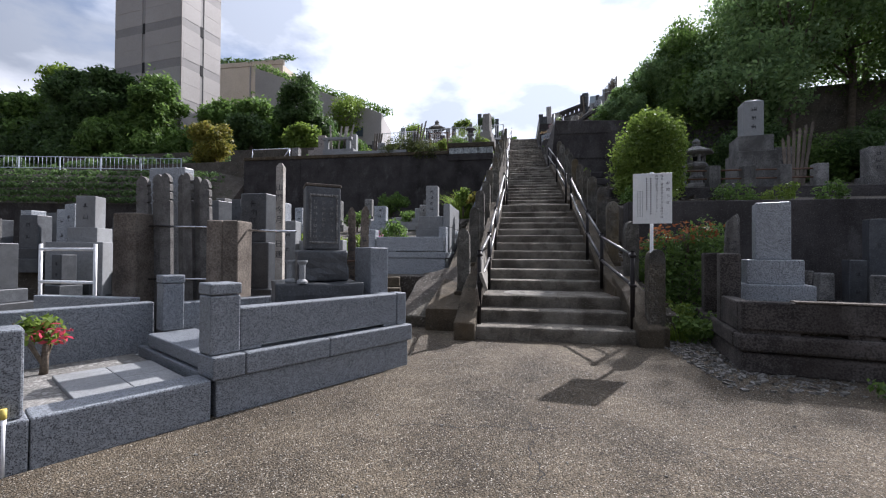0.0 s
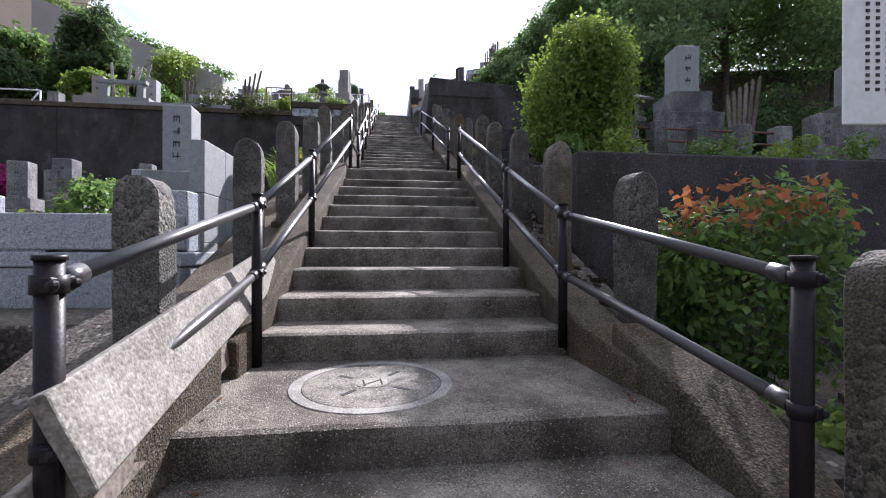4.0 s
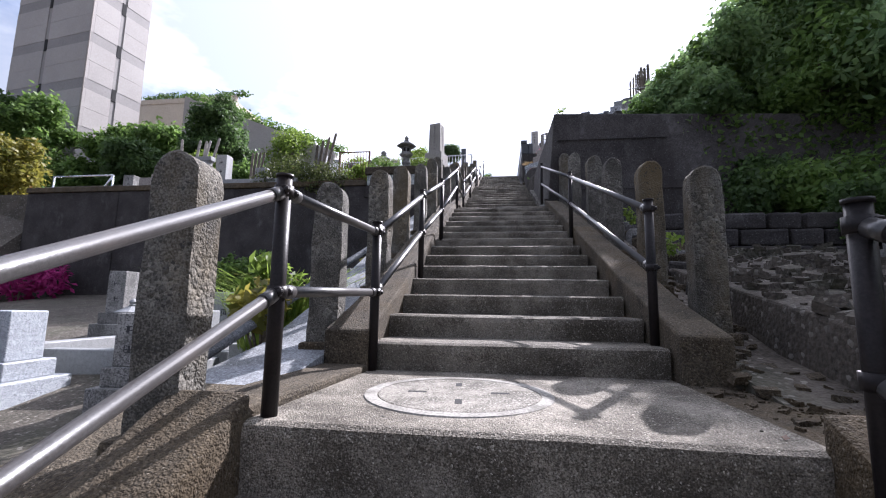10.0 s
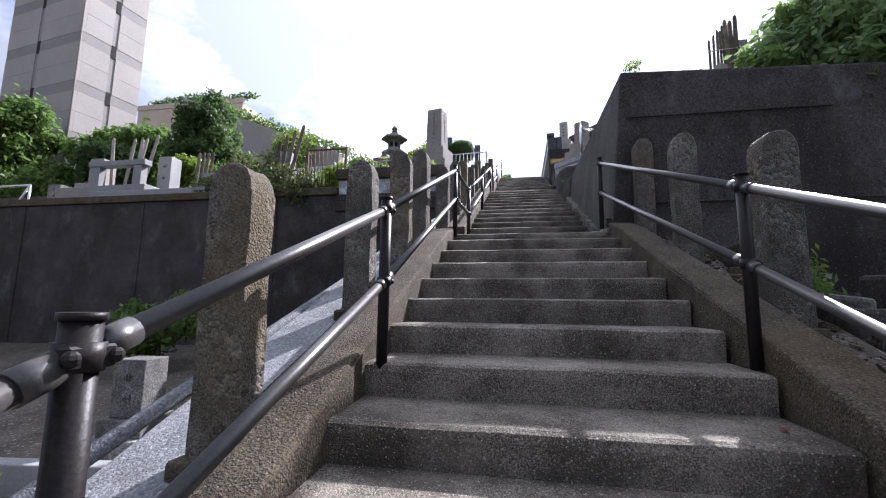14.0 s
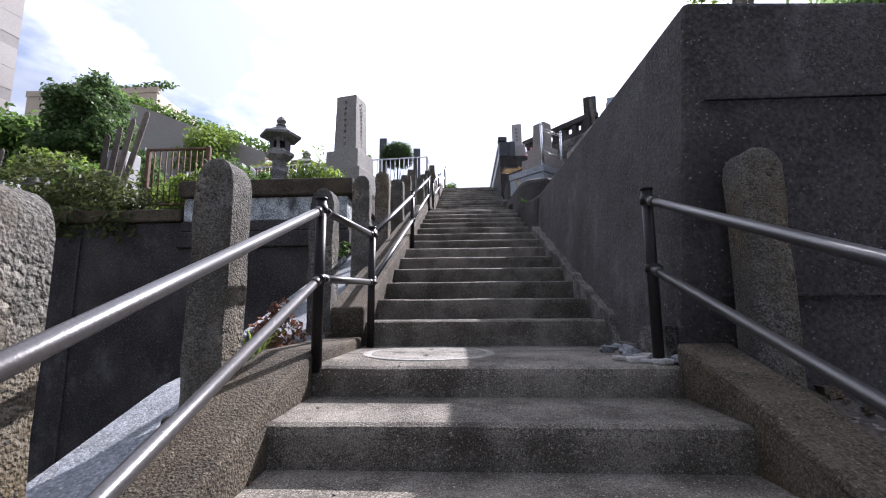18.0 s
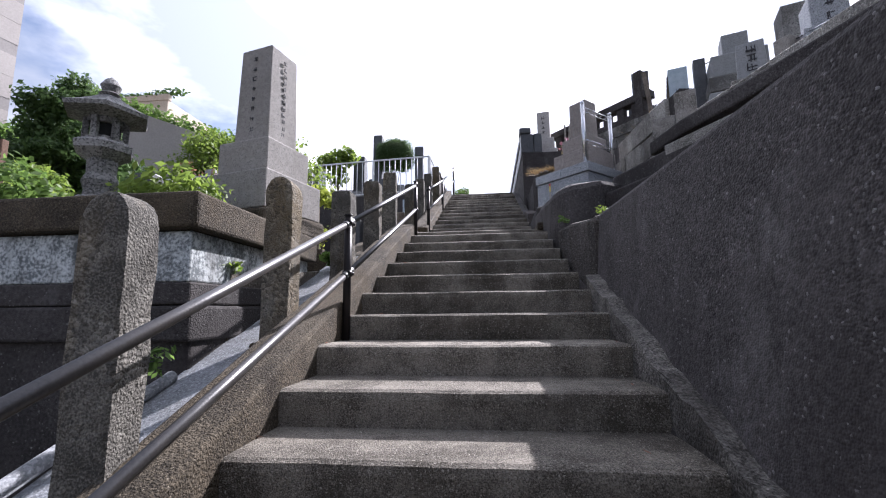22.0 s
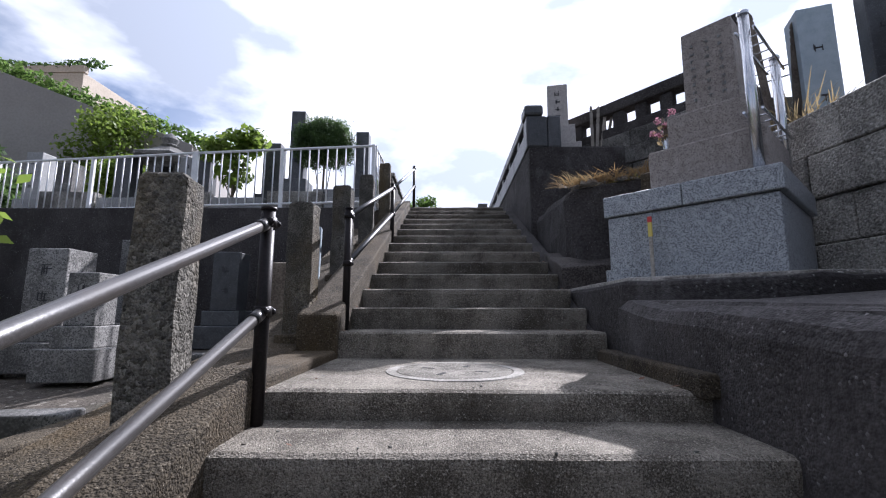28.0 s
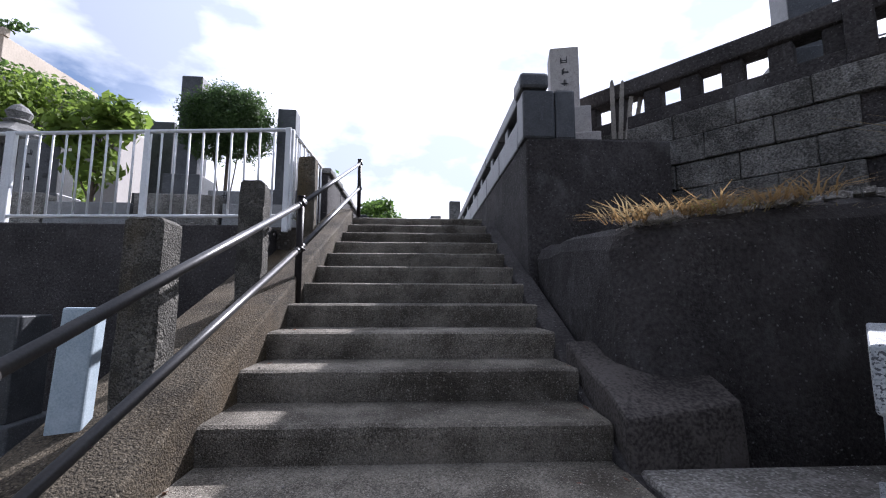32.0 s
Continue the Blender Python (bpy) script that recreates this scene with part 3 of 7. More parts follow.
def bend(bm, side):
    for v in bm.verts:
        v.co.x += edge_shift(side, v.co.y)
    return bm


def build_ground():
    bm = bmesh.new()
    xs = [-400, -60, -20, -8, -3, 0, 3, 8, 20, 60, 400]
    ys = [-400, -60, -20, -8, -3, 0, 10, 30, 60, 400]
    grid = [[bm.verts.new((x, y, 0.0)) for x in xs] for y in ys]
    for j in range(len(ys) - 1):
        for i in range(len(xs) - 1):
            bm.faces.new((grid[j][i], grid[j][i + 1], grid[j + 1][i + 1], grid[j + 1][i]))
    structure("ground", bm, "yard", "worn exposed-aggregate concrete yard with cracks")


build_ground()

stair = thing("staircase", (0, 0, 0), 0, "long flight of weathered exposed-aggregate concrete steps", "stairs")
stair["kind"] = "structure"
rng = np.random.default_rng(3)
for k, (y, z) in enumerate(STEPS):
    nxt = STEPS[k + 1][0] if k + 1 < len(STEPS) else y + 0.6
    w = 1.02 if k < 3 else 0.95
    low = STEPS[k - 1][1] - 0.06 if k else -0.05
    cuts = 10
    bm = bmesh.new()
    xs = np.linspace(-w, w, cuts + 1)
    ring = []
    for x in xs:
        j = 0.006 * noise.noise(Vector((x * 3, y * 5, 1.0)))
        e = 0.008 * noise.noise(Vector((x * 5, y * 3, 9.0)))
        pts = [(y + 0.012, low), (y + e, z - 0.045), (y + 0.006 + e, z - 0.012 + j), (y + 0.03 + e, z + j), (nxt + 0.06, z + 0.003), (nxt + 0.06, low)]
        ring.append([bm.verts.new((x, a, b)) for a, b in pts])
    for a, b in zip(ring, ring[1:]):
        for i in range(6):
            bm.faces.new((a[i], b[i], b[(i + 1) % 6], a[(i + 1) % 6]))
    bm.faces.new(ring[0])
    bm.faces.new(ring[-1][::-1])
    bmesh.ops.recalc_face_normals(bm, faces=bm.faces[:])
    part("step", bm, "step", stair)

# stringers: low sloping kerbs on both sides, one a flight, with square heads at the landings
KERBS_L = [(-0.12, 0.55, 0.12), (1.35, 5.9, 0.08), (7.0, 13.3, 0.08), (14.35, 20.3, 0.12), (21.5, 27.0, 0.13)]
KERBS_R = [(-0.12, 0.55, 0.12), (0.9, 5.9, 0.1), (6.95, 13.3, 0.1)]


def kerb(side, y0, y1, up):
    n = max(2, int((y1 - y0) / 0.5))
    ys = np.linspace(y0, y1, n + 1)
    top = [(y, slope(max(y, 0.0)) + up - (0.08 if y0 < 0 else 0)) for y in ys]
    poly = top + [(y, slope(max(y, 0.0)) - 0.7) for y in ys[::-1]]
    x0, x1 = (-1.22, -0.93) if side < 0 else (0.93, 1.2)
    if y0 < 0:
        x0, x1 = (-1.2, -0.92) if side < 0 else (0.95, 1.23)
        poly = [(y0, 0.22), (0.1, 0.30), (0.62, 0.62), (y1 + 0.6, 0.80), (y1 + 0.6, -0.05), (y0, -0.05)]
    bm = roughen(bend(profile_x(poly, x0, x1, 0.02), side), 0.016, 3.0)
    structure("stair_kerb", bm, "kerb", "weathered concrete kerb beside the steps")


for a, b, c in KERBS_L:
    kerb(-1, a, b, c)
for a, b, c in KERBS_R:
    kerb(1, a, b, c)
# flat kerb tops beside the landings
for x0, x1, y0, y1, z in ((-1.22, -0.93, 5.85, 7.05, 2.47), (-1.22, -0.93, 13.25, 14.4, 4.99), (-1.22, -0.93, 20.28, 21.52, 7.48)):
    structure("landing_kerb", bend(box(x0, x1, y0, y1, z - 0.5, z, 0.02), -1), "kerb", "low concrete kerb beside a stair landing")
structure("landing_apron", roughen(box(0.94, 2.6, 5.88, 7.1, 1.8, 2.424, 0.02), 0.008, 3), "kerb", "uneven concrete ground level with a landing")
# a strip of sloping cement outside the kerbs that carries the stone pillars
for side in (-1, 1):
    ys = np.arange(0.5, 27.01 if side < 0 else 13.4, 0.75)
    poly = [(y, slope(y) - 0.10) for y in ys] + [(y, slope(y) - 1.6) for y in ys[::-1]]
    x0, x1 = (-1.72, -1.2) if side < 0 else (1.19, 1.62)
    if side > 0:
        structure("pillar_strip", bend(profile_x(poly, x0, x1, 0.0), side), "soil", "sloping earth strip under the stone pillars")
        continue
    for a, b, m, lab in ((0, 9, "kerb", "sloping brown cement strip under the stone pillars"), (8, 26, "gutter", "sloping pale cement strip under the stone pillars"), (25, len(ys), "kerb", "sloping brown cement strip under the stone pillars")):
        q = [(y, slope(y) - 0.10) for y in ys[a:b]] + [(y, slope(y) - 1.6) for y in ys[a:b][::-1]]
        structure("pillar_strip", bend(profile_x(q, x0, x1, 0.0), side), m, lab)
# round gutter pipe along the pale strip
structure("drain_edge", tube((-1.7, 6.6, slope(6.6) - 0.09), (-1.7, 16.5, slope(16.5) - 0.07), 0.035, 10), "gutter", "raised round edge of a pale cement strip")

# ---- stone pillars ----
PILLARS_L = [(1.2, 1.5), (2.52, 2.0), (3.78, 2.51), (4.84, 2.9), (5.94, 3.39), (7.23, 3.65), (8.37, 4.11), (9.59, 4.57), (10.97, 5.07), (11.95, 5.5), (12.98, 5.91), (14.4, 6.18), (15.6, 6.67), (16.95, 7.17), (18.1, 7.4), (19.2, 7.85), (20.2, 8.3), (21.7, 8.57), (23.0, 9.09), (24.25, 9.62), (25.7, 10.32)]
PILLARS_R = [(0.1, 1.18), (1.52, 1.64), (2.6, 2.08), (3.86, 2.54), (5.06, 2.98), (5.75, 3.28), (7.5, 3.78), (8.45, 4.15), (9.7, 4.63), (10.8, 5.06), (11.98, 5.54), (13.18, 5.98)]


def pillar_mesh(h, seed, square=False, w=0.188, d=0.17):
    """A rough-cast post with a rounded head, its round faces left and right."""
    top = []
    n = 9
    for i in range(n):
        a = math.pi * i / (n - 1)
        top.append((math.cos(a) * w / 2, h - 0.11 + 0.11 * math.sin(a)) if not square else ((1 - 2 * i / (n - 1)) * w / 2, h - (0.02 if i in (0, n - 1) else 0.0)))
    levels = np.linspace(0.0, h - 0.12, 9)
    bm = bmesh.new()
    loop = [(w / 2 * 1.03, z) for z in levels] + top + [(-w / 2 * 1.03, z) for z in levels[::-1]]
    cols = []
    for s in (-1, -0.88, -0.33, 0.33, 0.88, 1):
        e = 0.9 if abs(s) == 1 else 1.0
        cols.append([bm.verts.new((x * e, s * d / 2, z if z < h - 0.1 else h - (h - z) - (0.012 if e < 1 else 0))) for x, z in loop])
    m = len(loop)
    for a, b in zip(cols, cols[1:]):
        for i in range(m):
            bm.faces.new((a[i], a[(i + 1) % m], b[(i + 1) % m], b[i]))
    for c in (cols[0], cols[-1]):
        k = len(levels)
        for i in range(m // 2):
            j = m - 1 - i
            if i + 1 < j - 1:
                bm.faces.new((c[i], c[i + 1], c[j - 1], c[j]))
            elif i + 1 == j - 1:
                bm.faces.new((c[i], c[i + 1], c[j]))
    bmesh.ops.recalc_face_normals(bm, faces=bm.faces[:])
    off = Vector((seed * 3.1, seed * 1.7, 0))
    for v in bm.verts:
        v.co += 0.012 * noise.noise_vector(v.co * 6 + off) + 0.005 * noise.noise_vector(v.co * 19 + off)
    for f in bm.faces:
        f.smooth = True
    for e in bm.edges:
        if len(e.link_faces) == 2 and e.calc_face_angle() > 0.55:
            e.smooth = False
    return bm


def pillars(rows, x, group):
    for i, (y, zt) in enumerate(rows):
        base = slope(y) - 0.32 if y > 0.4 else 0.0
        t = thing("stone_pillar", (x + edge_shift(-1 if x < 0 else 1, y) + 0.02 * math.sin(i * 2.3) - (0.12 if x > 0 and i == 0 else 0.0), y, base), 4 * math.sin(i * 1.7), "weathered grey concrete post with a rounded head beside the steps", "pillar", group)
        square = x < 0 and i >= 14
        if square:
            t["label"] = "weathered grey concrete post with a flat head beside the steps"
        part("shaft", pillar_mesh(zt - base, i + (7 if x > 0 else 0), square), "pillar", t)
        foot = box(-0.13, 0.13, -0.14, 0.14, -0.05, 0.24, 0.02)
        roughen(foot, 0.01, 5)
        part("footing", foot, "kerb", t)


pillars(PILLARS_L, -1.28, "posts left of the stairs")
pillars(PILLARS_R, 1.31, "posts right of the stairs")

# ---- handrails ----
# runs of posts: (x, y, foot z, head z)
RUNS = [
    [(-0.96, 0.17, 0.172, 1.15), (-0.92, 1.57, 0.516, 1.47), (-0.89, 3.08, 1.19, 2.06), (-0.80, 5.945, 2.43, 3.293), (-0.757, 7.03, 2.43, 3.33), (-0.775, 8.62, 3.11, 3.98), (-0.79, 10.15, 3.72, 4.563), (-0.90, 13.26, 4.91, 5.793), (-0.857, 14.33, 4.93, 5.841), (-0.895, 17.16, 6.05, 6.934), (-0.925, 20.28, 7.25, 8.176)],
    [(-0.94, 21.77, 7.605, 8.545), (-0.945, 24.305, 8.62, 9.523), (-0.88, 27.05, 9.87, 10.75)],
    [(0.98, 0.17, 0.172, 1.15), (0.88, 1.62, 0.6, 1.45), (0.84, 2.77, 1.02, 1.945), (0.888, 5.64, 2.3, 3.09)],
    [(0.948, 7.29, 2.62, 3.51), (0.956, 10.28, 3.77, 4.655), (0.876, 13.36, 4.91, 5.837)],
]


def handrail(run, label):
    t = thing("handrail", (run[0][0], run[0][1], run[0][2]), 0, label, "handrail", "stair handrails")
    o = Vector((run[0][0], run[0][1], run[0][2]))
    for x, y, z0, z1 in run:
        p = Vector((x, y, z0)) - o
        bm = tube(p - Vector((0, 0, 0.03)), p + Vector((0, 0, z1 - z0)), 0.0285, 16)
        tube(p + Vector((0, 0, z1 - z0)), p + Vector((0, 0, z1 - z0 + 0.012)), 0.033, 16, bm)
        post = part("post", bm, "rail_post", t)
        for dz in (0.055, 0.43):
            q = p + Vector((0, 0, z1 - z0 - dz))
            c = tube(q - Vector((0, 0, 0.022)), q + Vector((0, 0, 0.022)), 0.036, 14)
            for sy in (-1, 1):
                own = bmesh.new()
                bmesh.ops.create_uvsphere(own, u_segments=8, v_segments=6, radius=0.013)
                shift(own, Matrix.Translation(q + Vector((0.03, sy * 0.035, 0.0))))
                merge(c, own)
                c = box(q.x + 0.005, q.x + 0.03, q.y + sy * 0.02 - 0.02, q.y + sy * 0.02 + 0.02, q.z - 0.018, q.z + 0.018, 0.004, 1, c)
            part("clamp", c, "rail_post", post, "dark metal clamp with bolts")
    for a, b in zip(run, run[1:]):
        for dz in (0.055, 0.43):
            p = Vector((a[0], a[1], a[3] - dz)) - o
            q = Vector((b[0], b[1], b[3] - dz)) - o
            d = (q - p).normalized() * 0.03
            bm = tube(p + d, q - d, 0.0225, 16)
            for e, s in ((p, 1), (q, -1)):
                tube(e + d * s, e + d * s * 3.2, 0.0265, 14, bm)
            part("rail", bm, "rail", t)


for r in RUNS:
    handrail(r, "brown painted pipe handrail with two rails along the steps")


# ---- manholes on the landings ----
def manhole(x, y, z, turn, mark, r=0.4):
    t = thing("manhole", (x, y, z), turn, "round worn concrete manhole cover with four slots", "manhole cover", "manholes")
    part("ring", lathe([(r + 0.065, -0.004), (r + 0.06, 0.0025), (r + 0.006, 0.003), (r + 0.004, -0.004)], 44), "mortar", t, "pale mortar ring")
    part("lid", lathe([(r, -0.004), (r, 0.002), (r - 0.012, 0.004), (0.001, 0.004)], 44), "lid", t)
    for a in (0, 90, 180, 270):
        w, h = (0.012, 0.045) if mark else (0.015, 0.042)
        c = box(-w, w, -h, h, 0.0, 0.0052, 0.002)
        shift(c, pose(0, 0, 0, 0, 0, a + 45) @ Matrix.Translation((0.0, r * 0.52, 0)))
        part("slot", c, "hole", t)
    if mark:
        part("emblem", lathe([(0.085, 0.003), (0.085, 0.006), (0.078, 0.006), (0.076, 0.0045), (0.001, 0.0045)], 24), "lid", t)
        for k, rz in enumerate((90, 35, 90)):
            b = box(-0.045, 0.045, -0.004, 0.004, 0.0, 0.0065, 0.001)
            part("stroke", shift(b, pose((k - 1) * 0.042, 0, 0, 0, 0, rz)), "hole", t)


manhole(-0.27, 1.2, 0.519, 8, True, 0.33)
manhole(-0.18, 6.46, 2.433, 50, False, 0.36)
manhole(-0.37, 13.9, 4.914, 45, False, 0.37)
manhole(-0.12, 20.95, 7.423, 20, False, 0.32)

# ---- big walls, terraces ----
# unseen rise, added south of the yard to cut low sky light and reflections
structure("hill_south", prism([(-80, -30), (80, -30), (80, -14), (-80, -14)], -0.2, 4.0, 0.0, top=[7, 7, 2.5, 2.5]), "soil", "unseen earth rise added behind the yard to block low sky")
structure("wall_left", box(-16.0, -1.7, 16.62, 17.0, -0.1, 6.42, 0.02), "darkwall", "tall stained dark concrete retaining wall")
structure("wall_coping", box(-16.0, -4.03, 16.56, 16.98, 6.424, 6.60, 0.02), "kerb", "concrete coping on a retaining wall")
structure("terrace_left_upper", prism([(-60, 17.0), (-1.7, 17.0), (-1.7, 25.45), (-60, 25.45)], 3.0, 6.5, 0.0, top=[6.5, 6.5, 7.4, 7.4]), "soil", "bare earth cemetery terrace")
structure("wall_fence", box(-14.0, -1.6, 25.4, 25.72, 6.0, 9.47, 0.02), "darkwall", "dark stained concrete retaining wall under a fence")
structure("terrace_left_top", box(-40.0, -1.2, 25.72, 40.0, 6.0, 9.5, 0.0), "soil", "cemetery terrace behind a white fence")
structure("terrace_top", box(-1.21, 30.0, 27.4, 60.0, 7.0, 9.86, 0.0), "gravel", "gravel ground at the head of the stairs")
structure("terrace_left_low", prism([(-14, 2.0), (-1.7, 2.0), (-1.7, 6.5), (-14, 6.5)], -0.05, 0.7, 0.02), "soil", "low earth and concrete terrace with graves")
structure("terrace_left_mid", prism([(-14, 6.5), (-1.7, 6.5), (-1.7, 16.7), (-14, 16.7)], -0.05, 1.6, 0.02, top=[1.55, 1.55, 3.2, 3.0]), "soil", "earth terrace with graves below a wall")

structure("wall_right_low", prism([(1.62, 3.0), (14.0, 3.0), (14.0, 3.4), (1.62, 3.4)], -0.05, 2.13, 0.02), "darkwall", "dark stained concrete retaining wall")
structure("terrace_right_low", prism([(1.62, 3.4), (16, 3.4), (16, 13.35), (1.62, 13.35)], -0.05, 2.1, 0.02, top=[2.05, 2.05, 4.2, 4.2]), "soil", "weedy earth terrace with graves")
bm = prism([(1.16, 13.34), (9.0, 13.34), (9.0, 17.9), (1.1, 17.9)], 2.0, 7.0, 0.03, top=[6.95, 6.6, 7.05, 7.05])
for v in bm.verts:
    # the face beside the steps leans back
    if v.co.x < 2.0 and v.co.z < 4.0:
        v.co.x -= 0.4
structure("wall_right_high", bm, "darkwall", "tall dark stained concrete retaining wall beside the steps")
structure("ledge_right_one", roughen(prism([(1.07, 17.86), (2.1, 17.86), (1.8, 18.5), (1.42, 19.32), (0.97, 19.2), (1.0, 18.6)], 5.0, 7.15, 0.04, top=[7.03, 7.08, 7.12, 7.18, 7.16, 7.12]), 0.02, 3, 3), "ledge_dark", "broken concrete ledge beside the steps")
structure("ledge_right_low", prism([(1.32, 19.42), (1.7, 18.43), (2.5, 16.6), (3.2, 16.6), (2.4, 19.6)], 5.0, 7.36, 0.025), "darkwall", "dark concrete terrace step above the stairs")
structure("ledge_right_two", prism([(1.5, 19.55), (1.86, 18.7), (2.75, 16.6), (3.6, 16.6), (2.6, 19.9)], 5.0, 7.64, 0.025), "darkwall", "dark concrete terrace step above the stairs")
structure("ledge_right_three", prism([(1.82, 19.85), (2.12, 18.9), (3.05, 16.7), (4.2, 16.7), (3.2, 20.6), (2.4, 20.3)], 5.0, 7.98, 0.025), "darkwall", "dark concrete terrace step above the stairs")
structure("ledge_right_coping", prism([(2.12, 18.9), (2.35, 18.35), (2.75, 17.4), (2.85, 17.43), (2.2, 18.93)], 7.9, 8.03, 0.015), "block", "pale plastered coping along a terrace step")
structure("ledge_right_four", prism([(2.5, 20.3), (2.62, 19.55), (3.35, 17.2), (4.4, 17.2), (3.9, 21.0)], 8.42, 8.62, 0.03), "darkwall", "dark concrete terrace beam above the stairs")
structure("terrace_right_tomb", roughen(prism([(0.98, 22.72), (0.97, 21.25), (1.15, 21.05), (1.78, 20.72), (2.4, 20.6), (3.3, 20.5), (3.3, 22.72)], 5.0, 7.945, 0.03), 0.02, 4, 3), "darkwall", "dark rough concrete terrace under a tomb")
# dusty cap over dark sides; some of its paleness is painted sunlight
structure("terrace_right_cap", roughen(prism([(1.0, 22.7), (0.99, 21.27), (1.16, 21.08), (1.79, 20.75), (2.4, 20.63), (3.28, 20.53), (3.28, 22.7)], 7.85, 7.968, 0.02), 0.012, 5), "ledge", "pale dusty mortar top of a terrace under a tomb, brightened for sun")
structure("ledge_right_tomb", roughen(prism([(0.93, 20.3), (0.97, 19.5), (1.12, 19.22), (1.5, 19.3), (2.0, 19.75), (2.5, 20.3), (2.4, 20.95), (1.1, 21.15), (0.95, 21.4)], 5.0, 7.8, 0.09, top=[7.74, 7.72, 7.76, 7.83, 7.86, 7.9, 7.84, 7.8, 7.86]), 0.035, 2.6, 3), "darkwall", "dark broken concrete ledge beside a landing")
structure("wall_foot", roughen(profile_x([(20.3, 7.4), (20.3, 7.5), (21.5, 7.5), (21.5, 7.4)], 0.86, 0.98, 0.015), 0.01, 5), "kerb", "sloping mortar at the foot of a wall")
structure("terrace_right_graves", prism([(2.95, 21.9), (3.05, 20.2), (3.4, 18.6), (4.0, 17.0), (4.9, 15.4), (9.0, 14.3), (9.0, 24.0), (4.1, 24.0)], 5.0, 9.15, 0.02, top=[9.2, 8.9, 8.78, 8.7, 8.5, 8.3, 9.3, 9.3]), "soil", "upper cemetery terrace")
structure("terrace_right_top", prism([(2.5, 26.2), (4.1, 24.25), (9.0, 24.0), (9.0, 34.0), (2.5, 34.0)], 5.0, 10.78, 0.02), "soil", "top cemetery terrace behind a balustrade")
structure("wall_right_planter", roughen(prism([(1.14, 23.05), (2.75, 22.9), (3.0, 24.95), (1.2, 24.95)], 7.0, 9.2, 0.12, top=[9.1, 9.32, 9.36, 9.2]), 0.05, 2.2, 4), "darkwall", "dark concrete planter wall")
structure("wall_right_bastion", prism([(1.1, 24.88), (2.6, 24.88), (2.6, 33.0), (1.1, 33.0)], 7.0, 10.32, 0.03), "darkwall", "dark stone wall beside the top of the steps")
structure("hill_right", prism([(4.3, 16.0), (60, 10.0), (60, 60), (9.0, 60), (8.9, 24)], 0.0, 9.0, 0.0, top=[8.2, 10, 16, 10.0, 9.4]), "soil", "wooded hillside")
structure("hill_left", prism([(-80, 18), (-13, 22.0), (-13, 40), (-30, 70), (-80, 70)], 0.0, 8.0, 0.0, top=[6.5, 7.2, 11.5, 22, 22]), "soil", "wooded hillside with buildings")


# rough mortar bead along the foot of the high wall, with broken pieces on the landing
ys = np.arange(13.42, 17.9, 0.1)
poly = [(y, (slope(y) if y > 14.3 else 4.91) + 0.06 + 0.05 * noise.noise(Vector((y * 4.1, 2.0, 0.0))) + 0.03 * noise.noise(Vector((y * 11.0, 5.0, 0.0))) + (0.12 if y < 13.8 else 0.0)) for y in ys]
poly += [(y, slope(y) - 0.5) for y in ys[::-1]]
bm = profile_x(poly, 0.945, 1.07, 0.0)
for v in bm.verts:
    v.co.x += 0.02 * noise.noise(v.co * 6.0)
structure("wall_foot_mortar", bm, "mortar_dirty", "rough broken mortar along the foot of a wall")
for k, (x, y, w) in enumerate(((0.78, 13.42, 0.05), (0.86, 13.5, 0.06), (0.72, 13.5, 0.04), (0.83, 13.38, 0.035), (0.89, 13.62, 0.05), (0.8, 13.58, 0.03), (0.88, 13.33, 0.05))):
    t = thing("mortar_lump", (x, y, 4.915), 47 * k, "pale broken piece of mortar on a landing", "rubble", "mortar lumps")
    part("lump", roughen(box(-w, w, -w * 0.7, w * 0.7, -0.004, w * 0.55, 0.012, 2), 0.012, 9), "rubble_pale", t)


# ---- tombs, stakes, lanterns ----
def strokes(rng, w, h, y, z0, rows, bm=None, cols=1, size=None):
    """Columns of small unreadable engraved marks on a face at depth y."""
    for c in range(cols):
        cx = 0 if cols == 1 else w * (c / (cols - 1) - 0.5)
        for r in range(rows):
            s = size or h / rows * 0.36
            cz = z0 + h * (1 - (r + 0.5) / rows)
            for k in range(5):
                dx, dz = rng.uniform(-s, s), rng.uniform(-s, s)
                if k % 2:
                    bm = box(cx + dx * 0.3 - s * 0.85, cx + dx * 0.3 + s * 0.85, y - 0.003, y + 0.003, cz + dz - s * 0.11, cz + dz + s * 0.11, 0, 1, bm)
                else:
                    bm = box(cx + dx - s * 0.11, cx + dx + s * 0.11, y - 0.003, y + 0.003, cz + dz * 0.3 - s * 0.8, cz + dz * 0.3 + s * 0.8, 0, 1, bm)
    return bm


TRNG = np.random.default_rng(11)


def inscribe(bm, mat, parent, label=""):
    """Engraved marks too small to tell apart."""
    o = part("inscription", bm, mat, parent, label)
    o["kind"] = "stuff"
    return o


